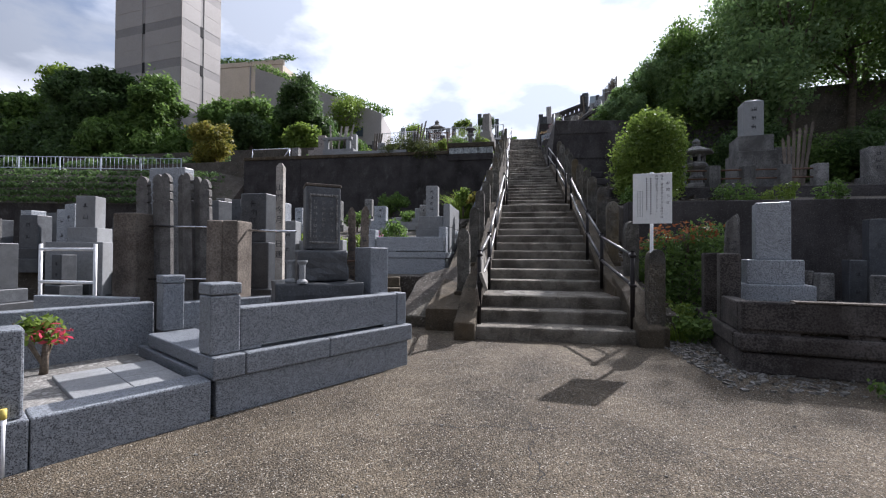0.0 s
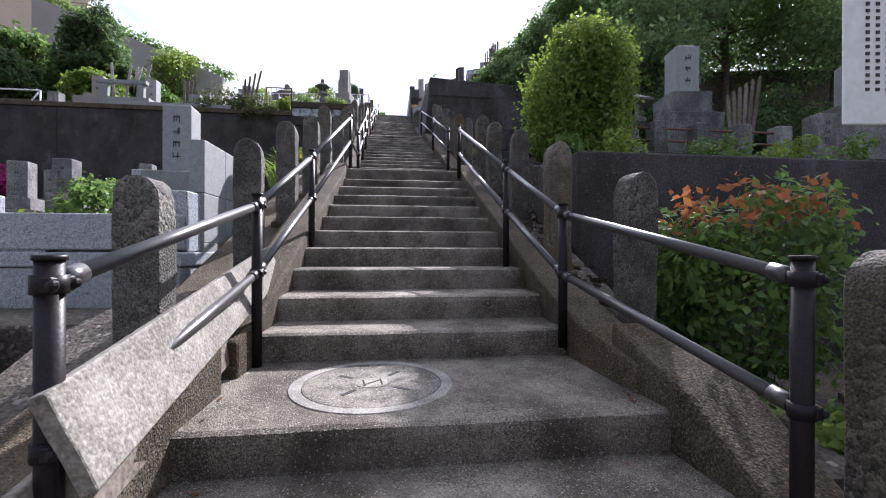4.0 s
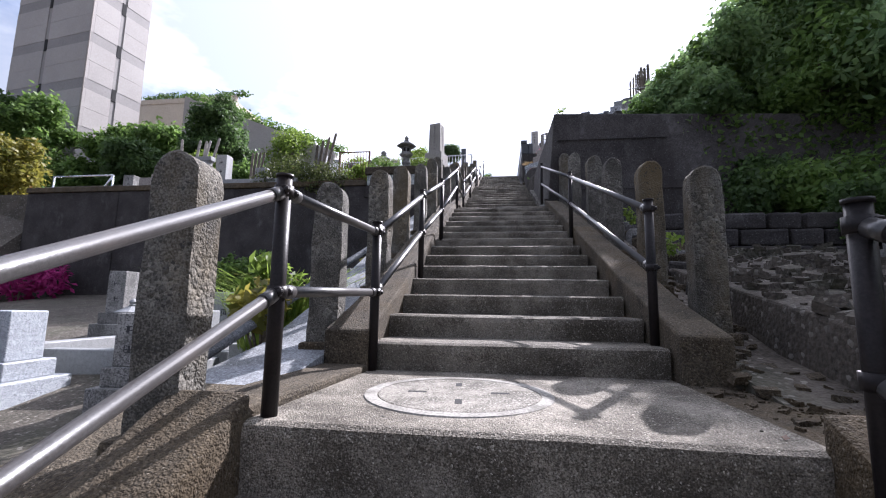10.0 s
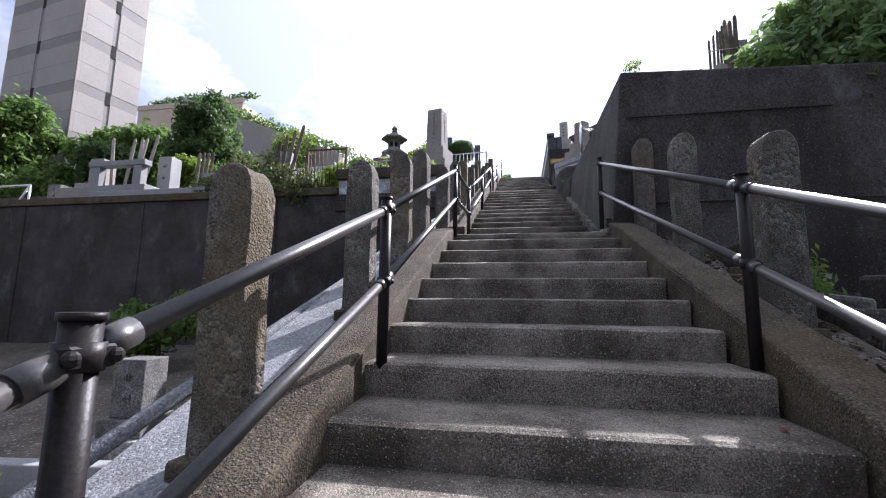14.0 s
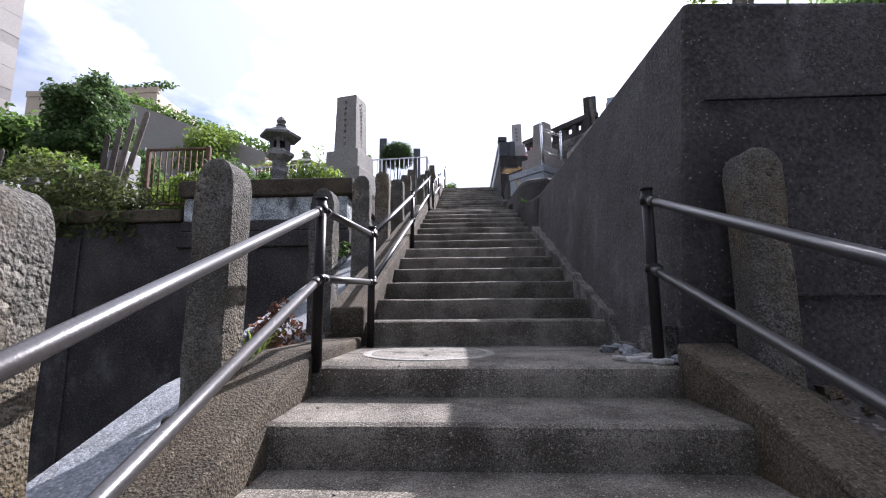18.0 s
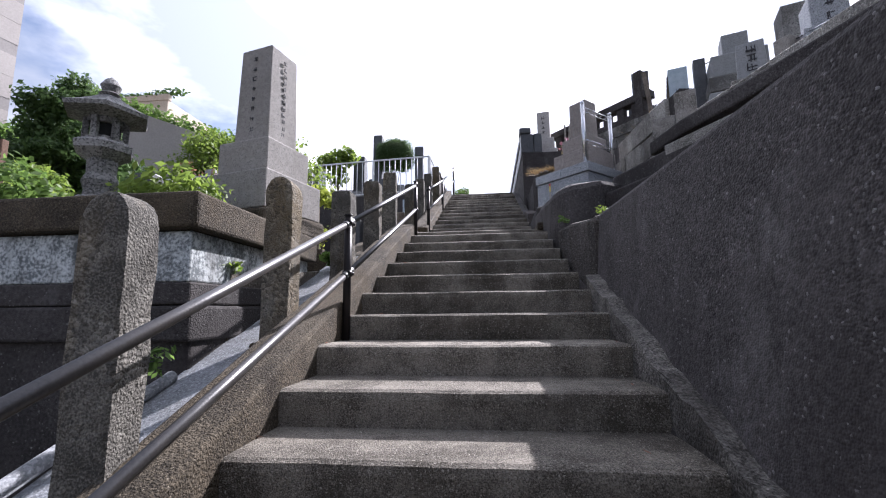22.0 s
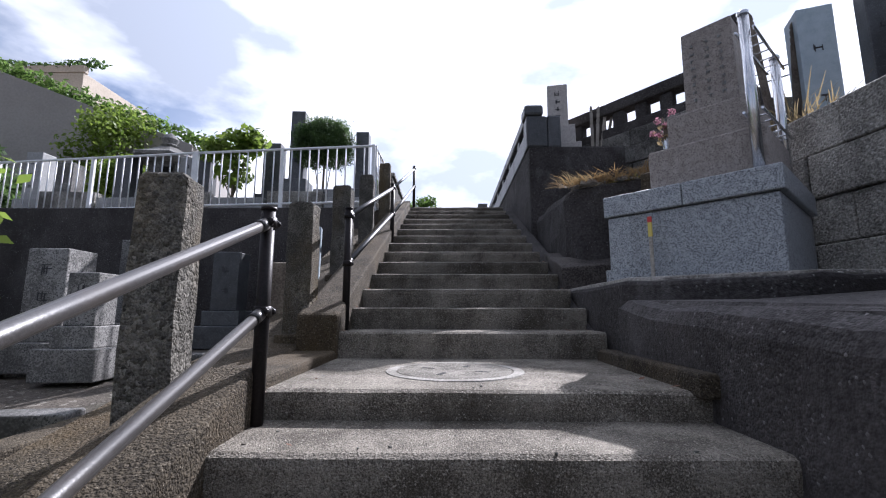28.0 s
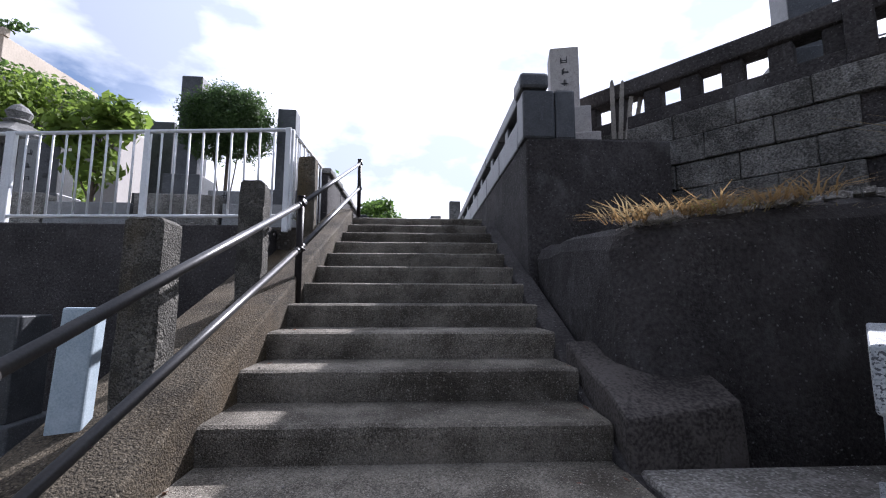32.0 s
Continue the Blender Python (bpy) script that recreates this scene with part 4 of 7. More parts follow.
def tomb(x, y, z, rz, w, h, mat, tiers=((1.6, 0.25), (2.3, 0.22)), label="", marks=0, d=None, group="", head="flat", base=None):
    """A gravestone: a shaft on stepped bases, with small engraved marks."""
    t = thing("gravestone", (x, y, z), rz, label or "grey granite gravestone on a stepped base", "gravestone", group)
    d = d or w
    zz = 0.0
    for i, (k, th) in enumerate(reversed(tiers)):
        part("base", box(-w * k / 2, w * k / 2, -d * k / 2, d * k / 2, zz - (0.04 if i == 0 else 0), zz + th, 0.012), base or mat, t)
        zz += th
    bm = box(-w / 2, w / 2, -d / 2, d / 2, zz, zz + h, 0.012)
    if head == "slant":
        for v in bm.verts:
            if v.co.z > zz + h * 0.8:
                v.co.z -= 0.08 * (v.co.x / w + 0.5)
    if head == "peak":
        frustum(w * 0.97, d * 0.97, w * 0.55, d * 0.55, zz + h - 0.002, zz + h + w * 0.13, 0.01, bm)
    part("shaft", bm, mat, t)
    if marks:
        inscribe(strokes(TRNG, w, h * 0.72, -d / 2 - 0.001, zz + h * 0.16, marks, size=w * 0.13), "ink", t, "dark engraved characters")
    return t


def stake_mesh(h, w=0.075, th=0.018):
    """A flat grave stake with a notched, rounded head."""
    bm = bmesh.new()
    prof = [(w / 2, 0.0)]
    z = h - 0.34
    prof += [(w / 2, z), (w * 0.36, z + 0.015), (w / 2, z + 0.03), (w / 2, z + 0.1), (w * 0.36, z + 0.115), (w / 2, z + 0.13), (w / 2, z + 0.2), (w * 0.36, z + 0.215), (w / 2, z + 0.235), (w * 0.42, h - 0.05), (w * 0.2, h - 0.012), (0.0, h)]
    pts = prof + [(-a, b) for a, b in prof[::-1][1:]]
    f = [bm.verts.new((a, -th / 2, b)) for a, b in pts]
    g = [bm.verts.new((a, th / 2, b)) for a, b in pts]
    n = len(pts)
    bm.faces.new(f)
    bm.faces.new(g[::-1])
    for i in range(n):
        bm.faces.new((f[i], g[i], g[(i + 1) % n], f[(i + 1) % n]))
    bmesh.ops.recalc_face_normals(bm, faces=bm.faces[:])
    return bm


def stake(x, y, z, rz, h, w=0.075, mat="wood_old", marks=9, lean=(0, 0), label="weathered wooden grave stake with ink writing", group="grave stakes", th=0.018):
    t = thing("grave_stake", (x, y, z), rz, label, "grave stake", group)
    t.matrix_world = pose(x, y, z, lean[0], lean[1], rz)
    part("board", stake_mesh(h, w, th), mat, t)
    if marks:
        inscribe(strokes(TRNG, w, h * 0.7, -th / 2 - 0.001, h * 0.1, marks, size=w * 0.26), "ink", t, "black ink characters")
    return t


def stone_lantern(x, y, z, s, rz=0, mat="stone_old", label="weathered grey stone lantern on a round pedestal", tall=1.0):
    t = thing("stone_lantern", (x, y, z), rz, label, "stone lantern")
    t.scale = (1.0, 1.0, tall)

    def p(name, rows, seg=6, m=mat):
        part(name, lathe([(r * s, h * s) for r, h in rows], seg), m, t)

    p("base", [(0.24, -0.03), (0.25, 0.06), (0.2, 0.12), (0.16, 0.15)])
    p("shaft", [(0.13, 0.13), (0.12, 0.2), (0.145, 0.27), (0.115, 0.33), (0.12, 0.44)], 16)
    p("platform", [(0.12, 0.43), (0.24, 0.5), (0.25, 0.55), (0.2, 0.58)])
    for k in range(6):
        a = math.pi * (2 * k + 1) / 6
        b = box(-0.025 * s, 0.025 * s, -0.025 * s, 0.025 * s, 0.57 * s, 0.76 * s, 0.004 * s, 1)
        part("corner_post", shift(b, pose(0.15 * s * math.cos(a), 0.15 * s * math.sin(a), 0, 0, 0, math.degrees(a))), mat, t)
    p("lower_ring", [(0.16, 0.57), (0.16, 0.61)])
    p("upper_ring", [(0.16, 0.72), (0.16, 0.77)])
    p("core", [(0.11, 0.58), (0.11, 0.75)], 12, "hole")
    p("roof", [(0.14, 0.76), (0.35, 0.79), (0.36, 0.82), (0.24, 0.87), (0.13, 0.93), (0.08, 0.96)])
    p("finial", [(0.06, 0.95), (0.09, 0.98), (0.06, 1.0), (0.085, 1.05), (0.05, 1.1), (0.008, 1.13)], 16)
    return t


def pipe_frame(pts, pairs, r, mat, label, name="pipe_rail"):
    o = Vector(pts[0])
    t = thing(name, tuple(o), 0, label, "pipe rail")
    for a, b in pairs:
        part("pipe", tube(Vector(pts[a]) - o, Vector(pts[b]) - o, r, 10), mat, t)
    return t


# ---- yard: granite plot beside the ground ----
PLOT_TURN = -120.0
PLOT = Matrix.LocRotScale((-1.535, -1.42, 0), Euler((0, 0, math.radians(PLOT_TURN))), None)


def plot_piece(name, x0, x1, y0, y1, z0, z1, parent, bevel=0.012, mat="granite_plot_shaded"):
    """A block in the plot's frame: x along its front to the west, y outward."""
    return part(name, box(x0, x1, y0, y1, z0, z1, bevel), mat, parent)


def granite_plot_shaded():
    t = thing("grave_plot", (-1.535, -1.42, 0), PLOT_TURN, "new speckled grey granite grave enclosure with low walls and pillars", "grave plot")
    # in this frame the inside of the plot lies at negative y
    y_in = -1.68
    plot_piece("plinth", 0.0, 1.82, y_in, 0.0, -0.03, 0.246, t)
    for a, b in ((-0.03, 0.936), (0.94, 1.63), (1.634, 1.85)):
        plot_piece("kerb", a, b, -0.24, 0.03, 0.25, 0.405, t)
    plot_piece("kerb", -0.03, 0.2, y_in - 0.03, -0.244, 0.25, 0.405, t)
    plot_piece("panel", 0.125, 1.645, -0.16, -0.03, 0.432, 0.715, t)
    plot_piece("panel_end", 0.0, 0.121, -0.165, -0.025, 0.409, 0.718, t)
    plot_piece("spacer", 0.125, 0.29, -0.15, -0.04, 0.405, 0.434, t)
    plot_piece("spacer", 1.484, 1.645, -0.15, -0.04, 0.405, 0.434, t)
    plot_piece("side_panel", 0.0, 0.14, -1.5, -0.625, 0.409, 0.7, t)
    plot_piece("side_panel", 0.0, 0.14, -0.355, -0.17, 0.409, 0.7, t)
    plot_piece("gate_pillar", 1.65, 1.85, -0.22, -0.02, 0.409, 0.808, t)
    plot_piece("pillar_cap", 1.645, 1.855, -0.225, -0.015, 0.812, 0.892, t)
    plot_piece("gate_pillar", 1.5, 1.68, -1.68, -1.5, 0.37, 0.808, t)
    plot_piece("pillar_cap", 1.495, 1.685, -1.685, -1.495, 0.812, 0.888, t)
    plot_piece("step_slab", 1.4, 1.8, -1.495, -0.245, 0.26, 0.37, t)
    plot_piece("back_panel", 0.15, 1.49, y_in, y_in + 0.13, 0.25, 0.62, t)
    plot_piece("paving", 0.2, 1.39, y_in + 0.15, -0.245, 0.2, 0.34, t, 0.006, "granite_light")
    # tall pillar at the rear corner
    plot_piece("corner_pillar", -0.06, 0.18, -0.62, -0.36, 0.409, 1.167, t)
    # lower forecourt
    u = thing("forecourt_plot", (-1.535, -1.42, 0), PLOT_TURN, "low granite forecourt with paving slabs and gravel before a grave", "grave plot")
    plot_piece("kerb", 1.856, 2.716, -0.2, 0.02, -0.03, 0.262, u)
    plot_piece("kerb", 2.72, 5.2, -0.2, 0.02, -0.03, 0.262, u)
    plot_piece("gate_pillar", 2.74, 2.94, -0.2, 0.0, 0.266, 0.712, u)
    plot_piece("panel", 2.95, 5.2, -0.16, -0.02, 0.266, 0.6, u)
    plot_piece("rear_panel", 1.69, 3.7, -1.84, -1.7, 0.1, 0.63, u)
    plot_piece("rear_foot", 1.69, 3.7, -1.86, -1.66, -0.03, 0.16, u, 0.012, "granite_light")
    plot_piece("gravel_bed", 1.86, 5.2, -1.65, -0.205, 0.0, 0.18, u, 0.0, "gravel")
    for a, b, c, d in ((1.87, 2.17, -0.72, -0.38), (2.174, 2.48, -0.72, -0.38), (1.87, 2.17, -1.15, -0.724), (2.174, 2.48, -1.15, -0.724)):
        plot_piece("paving_slab", a, b, c, d, 0.16, 0.205, u, 0.005, "granite_light")
    return t


granite_plot_shaded()


def at_plot(a, b, z):
    return PLOT @ Vector((a, b, z))


# dark stele with its rough base on the plot
st = thing("stele", (-2.44, -1.47, 0.34), 34, "dark polished stone stele on a rough block base", "gravestone")
part("base", roughen(box(-0.45, 0.36, -0.36, 0.42, 0.0, 0.48, 0.02), 0.02, 9, 4), "stone_dark", st)
part("upper_base", roughen(box(-0.24, 0.24, -0.17, 0.2, 0.484, 0.79, 0.02), 0.02, 9, 4), "stone_dark", st)
part("slab", roughen(box(-0.17, 0.17, -0.125, 0.125, 0.794, 1.43, 0.02), 0.006, 5, 3), "stone_dark", st)
for a, b, c, d in ((-0.135, 0.14, 1.33, 1.352), (-0.135, 0.14, 0.86, 0.88), (-0.135, -0.118, 0.88, 1.33), (0.123, 0.14, 0.88, 1.33)):
    part("border", box(a, b, -0.138, -0.115, c, d, 0.004), "stone_old", st)
part("cap", roughen(box(-0.175, 0.175, -0.13, 0.13, 1.425, 1.455, 0.012), 0.004, 6), "wood_old", st)
inscribe(strokes(TRNG, 0.16, 0.4, -0.127, 0.9, 7, cols=3, size=0.016), "stone_old", st)
for q in ((-2.63, -1.74), (-2.44, -1.86)):
    v = thing("flower_vase", (*q, 0.82), 0, "small white stone flower vase before a grave", "vase", "stone vases")
    part("body", lathe([(0.05, 0.0), (0.05, 0.02), (0.028, 0.04), (0.028, 0.17), (0.048, 0.2), (0.048, 0.215)], 14), "granite_light", v)

# grave stakes beside the plot
for k, (x, y, z) in enumerate(((-2.3, -0.956, 1.63), (-2.165, -1.01, 1.635))):
    stake(x, y, 0.0, 20 + 8 * k, z, 0.085, "wood_old", 11, (0, 1.5 * (k - 0.5)), "brown weathered grave stake with a notched head", th=0.07)
pipe_frame([(-2.38, -1.0, 1.02), (-1.98, -1.06, 1.02)], [(0, 1)], 0.01, "rust", "thin metal rod holding grave stakes")

# rear plots west of the yard
for x, y, h, w in ((-5.04, -1.1, 1.57, 0.165), (-3.855, -1.1, 1.47, 0.1), (-3.655, -1.1, 1.467, 0.094)):
    t = thing("stone_post", (x, y, 0), 0, "brown stained stone gate post of an old plot", "stone post", "old plot posts")
    part("shaft", roughen(box(-w, w, -0.14, 0.14, 0.36, h, 0.02), 0.008, 5), "wood_old", t)
    part("base", box(-w - 0.004, w + 0.004, -0.2, 0.2, -0.03, 0.36, 0.02), "stone_old", t)
pipe_frame([(-4.9, -1.06, 1.42), (-3.75, -1.06, 1.395), (-4.9, -1.06, 0.775), (-3.9, -1.06, 0.788)], [(0, 1), (2, 3)], 0.014, "steel", "thin steel pipes holding grave stakes")
pipe_frame([(-3.55, -1.06, 1.365), (-2.95, -1.06, 1.347)], [(0, 1)], 0.014, "steel", "thin steel pipe holding grave stakes")
for k, (x, h, w) in enumerate(((-4.98, 2.03, 0.17), (-4.82, 2.06, 0.15), (-4.68, 2.06, 0.15), (-4.47, 2.05, 0.12), (-4.35, 2.06, 0.12), (-4.25, 2.02, 0.1), (-4.12, 1.98, 0.13))):
    stake(x, -0.98 + 0.05 * (k % 2), 0.0, 0, h, w, "stake_grey", 0, (2, 0.6 * math.sin(k)), "tall grey weathered grave stake", th=0.05)
tomb(-4.86, -0.75, 0.0, 0, 0.52, 1.53, "granite", ((1.4, 0.4), (1.8, 0.25)), "tall light grey slab gravestone behind stakes", 0, 0.16)
tomb(-3.9, -0.3, 0.0, 0, 0.37, 0.65, "stone_dark", ((1.45, 0.6), (1.9, 0.64)), "dark grey gravestone on a stepped base", 4, 0.3)
post = thing("grave_post", (-3.18, -1.0, 0.0), 10, "tall pale square wooden grave post with ink writing", "grave post")
part("shaft", box(-0.042, 0.042, -0.042, 0.042, -0.02, 2.1, 0.006), "plank", post)
part("tip", frustum(0.084, 0.084, 0.03, 0.03, 2.1, 2.15, 0.002), "plank", post)
TALL_POST = post
for x, y, h in ((-3.95, 0.6, 1.6), (-3.7, 0.7, 1.3), (-3.35, 0.5, 1.62), (-3.05, 0.3, 1.3)):
    tomb(x, y, 0.0, 8, 0.23, h - 0.7, "granite_light", ((1.3, 0.3), (1.8, 0.4)), "small pale granite gravestone", 3)
t = thing("granite_wall", (-5.0, -1.5, 0), 0, "low speckled granite panel wall of a rear plot", "low wall")
part("panel", box(-0.9, 0.4, -0.06, 0.06, -0.03, 0.6, 0.012), "granite", t)
tomb(-9.3, 2.0, 0.0, 20, 0.36, 0.66, "granite_light", ((1.5, 0.3), (2.8, 1.3)), "pale granite gravestone with carved characters on a tall base", 2)
pipe_frame([(-6.42, -1.1, 0.0), (-6.42, -1.1, 1.2), (-5.6, -1.1, 0.0), (-5.6, -1.1, 1.2), (-6.42, -1.1, 0.72), (-5.6, -1.1, 0.72), (-6.42, -1.1, 1.13), (-5.6, -1.1, 1.13)], [(0, 1), (2, 3), (4, 5), (6, 7)], 0.02, "white_paint", "white painted pipe frame at a grave plot")
# rows of old stones further west
rr = np.random.default_rng(5)
for k in range(44):
    x, y = -6.3 - 6.8 * rr.random(), -0.2 + 9.5 * rr.random()
    if y < 2 and x > -8.5:
        x = min(x - 2.4, -8.7)
    h = 0.45 + 0.6 * rr.random()
    z = 0.0 if y < 2.0 else (0.7 if y < 6.5 else 1.6)
    tomb(x, y, z, 25 * (rr.random() - 0.5), 0.26 + 0.12 * rr.random(), h, ("stone_old", "stone_dark", "stone_dark", "stone_dark", "granite")[k % 5], ((1.5, 0.22), (2.2, 0.25)), ("weathered grey gravestone in a crowded row", "dark gravestone in a crowded row", "dark gravestone in a crowded row", "dark gravestone in a crowded row", "speckled granite gravestone in a crowded row")[k % 5], 2, group="old graves")
for k in range(7):
    t = thing("plot_kerb", (-6.6 - 1.5 * k, -1.5 + 0.15 * (k % 3), 0), 4 * (k % 3), "low dark stone kerb round an old grave plot", "kerb", "plot kerbs")
    part("stone", box(-0.72, 0.72, -0.1, 0.1, -0.03, 0.3 + 0.05 * (k % 2), 0.02), "stone_old", t)

# ---- side steps and tomb on the low terrace west of the stairs ----
sidestep = thing("side_steps", (-2.75, 1.25, 0), 0, "short rough concrete steps up to a grave terrace", "steps")
for k in range(4):
    bm = box(-0.62 + 0.06 * k, 0.42 - 0.02 * k, -0.42 + 0.25 * k, 0.85, 0.175 * k - (0.03 if k == 0 else 0.0), 0.175 * (k + 1), 0.02)
    shift(bm, pose(0, 0, 0, 0, 0, 14))
    part("step", roughen(bm, 0.012, 4), "kerb", sidestep)
bm = prism([(-2.3, 0.75), (-1.3, 0.7), (-1.3, 2.2), (-2.2, 2.2)], -0.05, 0.7, 0.03, top=[0.12, 0.2, 0.95, 0.75])
structure("bank_low", roughen(bm, 0.05, 2.5, 3), "soil", "broken earth bank beside the steps")

bt = thing("box_tomb", (-2.69, 2.8, 0.68), -2, "pale blue-grey granite tomb enclosure on a terrace", "grave plot")
part("base", box(-0.82, 0.82, 0.0, 2.6, -0.05, 0.34, 0.012), "granite", bt)
part("kerb", box(-0.84, 0.84, -0.02, 2.62, 0.344, 0.46, 0.012), "granite", bt)
part("front_panel", box(-0.62, 0.8, 0.0, 0.13, 0.48, 0.77, 0.012), "granite", bt)
part("front_foot", box(-0.55, -0.2, 0.02, 0.11, 0.458, 0.482, 0.0), "granite", bt)
part("front_foot", box(0.4, 0.75, 0.02, 0.11, 0.458, 0.482, 0.0), "granite", bt)
part("pillar", box(-0.84, -0.64, 0.0, 0.2, 0.464, 0.92, 0.012), "granite", bt)
part("side_panel", box(0.66, 0.81, 0.14, 2.55, 0.464, 0.98, 0.012), "granite", bt)
part("paving", box(-0.8, 0.65, 0.15, 2.6, 0.4, 0.5, 0.005), "granite_light", bt)
tomb(-2.34, 3.85, 1.18, 4, 0.27, 0.69, "granite_light", ((2.0, 0.3), (2.4, 0.46)), "tall pale granite gravestone with carved characters", 4, 0.27)
t = thing("granite_side_wall", (-1.9, 3.15, 0.72), 0, "pale granite side wall of a tomb enclosure", "low wall")
for k in range(3):
    for r, (a, b) in enumerate(((0.0, 0.5), (0.504, 0.95), (0.954, 1.43))):
        part("slab", box(-0.07, 0.06 + 0.002 * r, 0.5 * k + 0.002, 0.5 * k + 0.498, a, b, 0.006), "granite_light", t)
tomb(-6.3, 6.0, 0.7, 0, 0.32, 0.75, "granite_light", ((1.6, 0.4), (2.2, 0.4)), "small pale gravestone on a terrace", 3, head="peak")
# lower graves seen over the rail
stone_lantern(-5.7, 10.5, 2.12, 0.66, 0, "granite_light", "small white stone lantern on a lower terrace")
for x, y, w, h, m in ((-3.78, 9.3, 0.5, 0.36, "granite_light"), (-3.93, 10.35, 0.36, 0.45, "granite_light"), (-6.4, 11.0, 0.3, 0.7, "stone_old"), (-4.2, 12.2, 0.35, 0.6, "stone_old"), (-3.3, 13.2, 0.36, 0.62, "stone_old"), (-5.0, 8.3, 0.4, 0.5, "granite"), (-3.5, 8.3, 0.28, 0.5, "stone_old"), (-6.8, 8.8, 0.35, 0.7, "stone_old")):
    tomb(x, y, 1.55 + max(0.0, (y - 6.5) * 0.155), 6, w, h, m, ((1.4, 0.18), (1.9, 0.2)), "gravestone on a lower terrace", 2)
for k, (x, y, l, rz) in enumerate(((-4.3, 9.2, 2.2, 8), (-5.6, 9.6, 2.4, 95), (-3.0, 9.9, 1.6, 90), (-4.3, 11.4, 2.4, 8))):
    t = thing("plot_kerb", (x, y, 1.55 + (y - 6.5) * 0.155), rz, "low pale stone kerb round a grave plot", "kerb", "plot kerbs")
    part("stone", box(-l / 2, l / 2, -0.09, 0.09, -0.1, 0.28, 0.015), "granite_light", t)

# boards along the first kerb
t = thing("wooden_board", (-1.06, 2.45, 1.07), 0, "weathered split wooden board leaning along the stair kerb", "board")
part("board", roughen(shift(box(-0.02, 0.02, -2.35, 0.0, -0.128, 0.128, 0.006), pose(0, 0, 0, 8.6, -19, 1.0)), 0.004, 9, 2), "wood_board", t)
t = thing("wooden_board", (-1.03, 1.75, 0.78), 0, "grey wooden board with knots standing against the kerb", "board")
part("board", roughen(shift(box(-0.016, 0.016, -1.7, 0.0, -0.13, 0.1, 0.006), pose(0, 0, 0, 8.0, -8, 0.6)), 0.004, 9, 2), "wood_old", t)

# ---- yard: sign ----
sg = thing("notice_sign", (1.166, 0.018, 0.0), -6.2, "white notice board with printed text on a pale pole", "sign")
part("pole", tube((0, 0.03, -0.05), (0, 0.03, 2.13), 0.02, 12), "white_paint", sg)
part("board", box(-0.219, 0.219, -0.012, 0.0, 1.495, 2.112, 0.004), "sign", sg)


def text_part(body, size, x, z, parent, y=-0.0135, mat="ink"):
    cu = bpy.data.curves.new("text", "FONT")
    cu.body, cu.size, cu.align_x, cu.align_y, cu.extrude = body, size, "CENTER", "CENTER", 0.0006
    tmp = bpy.data.objects.new("text", cu)
    me = bpy.data.meshes.new_from_object(tmp)
    bpy.data.objects.remove(tmp)
    me.materials.append(M[mat])
    ob = new("lettering", me)
    ob.parent = parent
    ob.matrix_parent_inverse = Matrix.Identity(4)
    ob.matrix_basis = pose(x, y, z, 90, 0, 0)
    return ob


for ch, z in (("山", 0.862), ("門", 0.808), ("今", 0.742), ("月", 0.69), ("日", 0.56), ("建", 0.502)):
    text_part(ch, 0.085, 0.0, z * 2.15, TALL_POST, -0.0435)
for k, ch in enumerate("お知らせ"):
    text_part(ch, 0.042, 0.172, 1.985 - 0.08 * k, sg)
for c, (line, size, top) in enumerate((("現在、横浜市営の久保山墓地では", 0.029, 2.075), ("新規分譲を行っておりません。", 0.029, 2.075))):
    for k, ch in enumerate(line):
        text_part(ch, size, 0.105 - 0.058 * c, top - 0.036 * k, sg)
for c, n in enumerate((16, 14)):
    b = None
    for k in range(n):
        w = 0.008
        b = box(-0.018 - 0.047 * c - w, -0.018 - 0.047 * c + w, -0.0145, -0.012, 2.045 - 0.0285 * k - w, 2.045 - 0.0285 * k + w * 0.7, 0, 1, b)
    inscribe(b, "ink", sg)
for c in range(3):
    b = None
    for k in range(18):
        w = 0.0045
        b = box(-0.112 - 0.026 * c - w, -0.112 - 0.026 * c + w, -0.0145, -0.012, 1.89 - 0.018 * k - w, 1.89 - 0.018 * k + w * 0.7, 0, 1, b)
    inscribe(b, "ink", sg)

# ---- east side of the yard ----
EP = thing("old_grave_plot", (1.64, -1.08, 0), -11.5, "old stained concrete grave enclosure with pillars", "grave plot")
part("foundation", roughen(box(0.0, 1.5, 0.0, 2.3, -0.03, 0.2, 0.05), 0.008, 3), "oldwall", EP)
part("kerb", roughen(box(-0.03, 1.54, -0.03, 0.2, 0.205, 0.365, 0.03), 0.008, 4), "oldwall", EP)
part("kerb", roughen(box(-0.03, 0.19, 0.205, 2.3, 0.205, 0.365, 0.02), 0.008, 4), "oldwall", EP)
part("front_panel", roughen(box(0.0, 1.36, 0.0, 0.15, 0.4, 0.675, 0.02), 0.008, 4), "oldwall", EP)
part("coping", roughen(box(0.42, 1.34, -0.006, 0.15, 0.676, 0.69, 0.004), 0.003, 6), "wood_old", EP)
for a, b in ((0.0, 0.46), (0.8, 1.02), (1.22, 1.36)):
    part("panel_foot", box(a, b, 0.02, 0.13, 0.36, 0.405, 0.0), "oldwall", EP)
part("side_panel", box(0.0, 0.14, 0.155, 0.82, 0.369, 0.66, 0.02), "oldwall", EP)
part("post", roughen(box(1.365, 1.55, -0.02, 0.2, 0.369, 0.83, 0.02), 0.006, 5), "oldwall", EP)
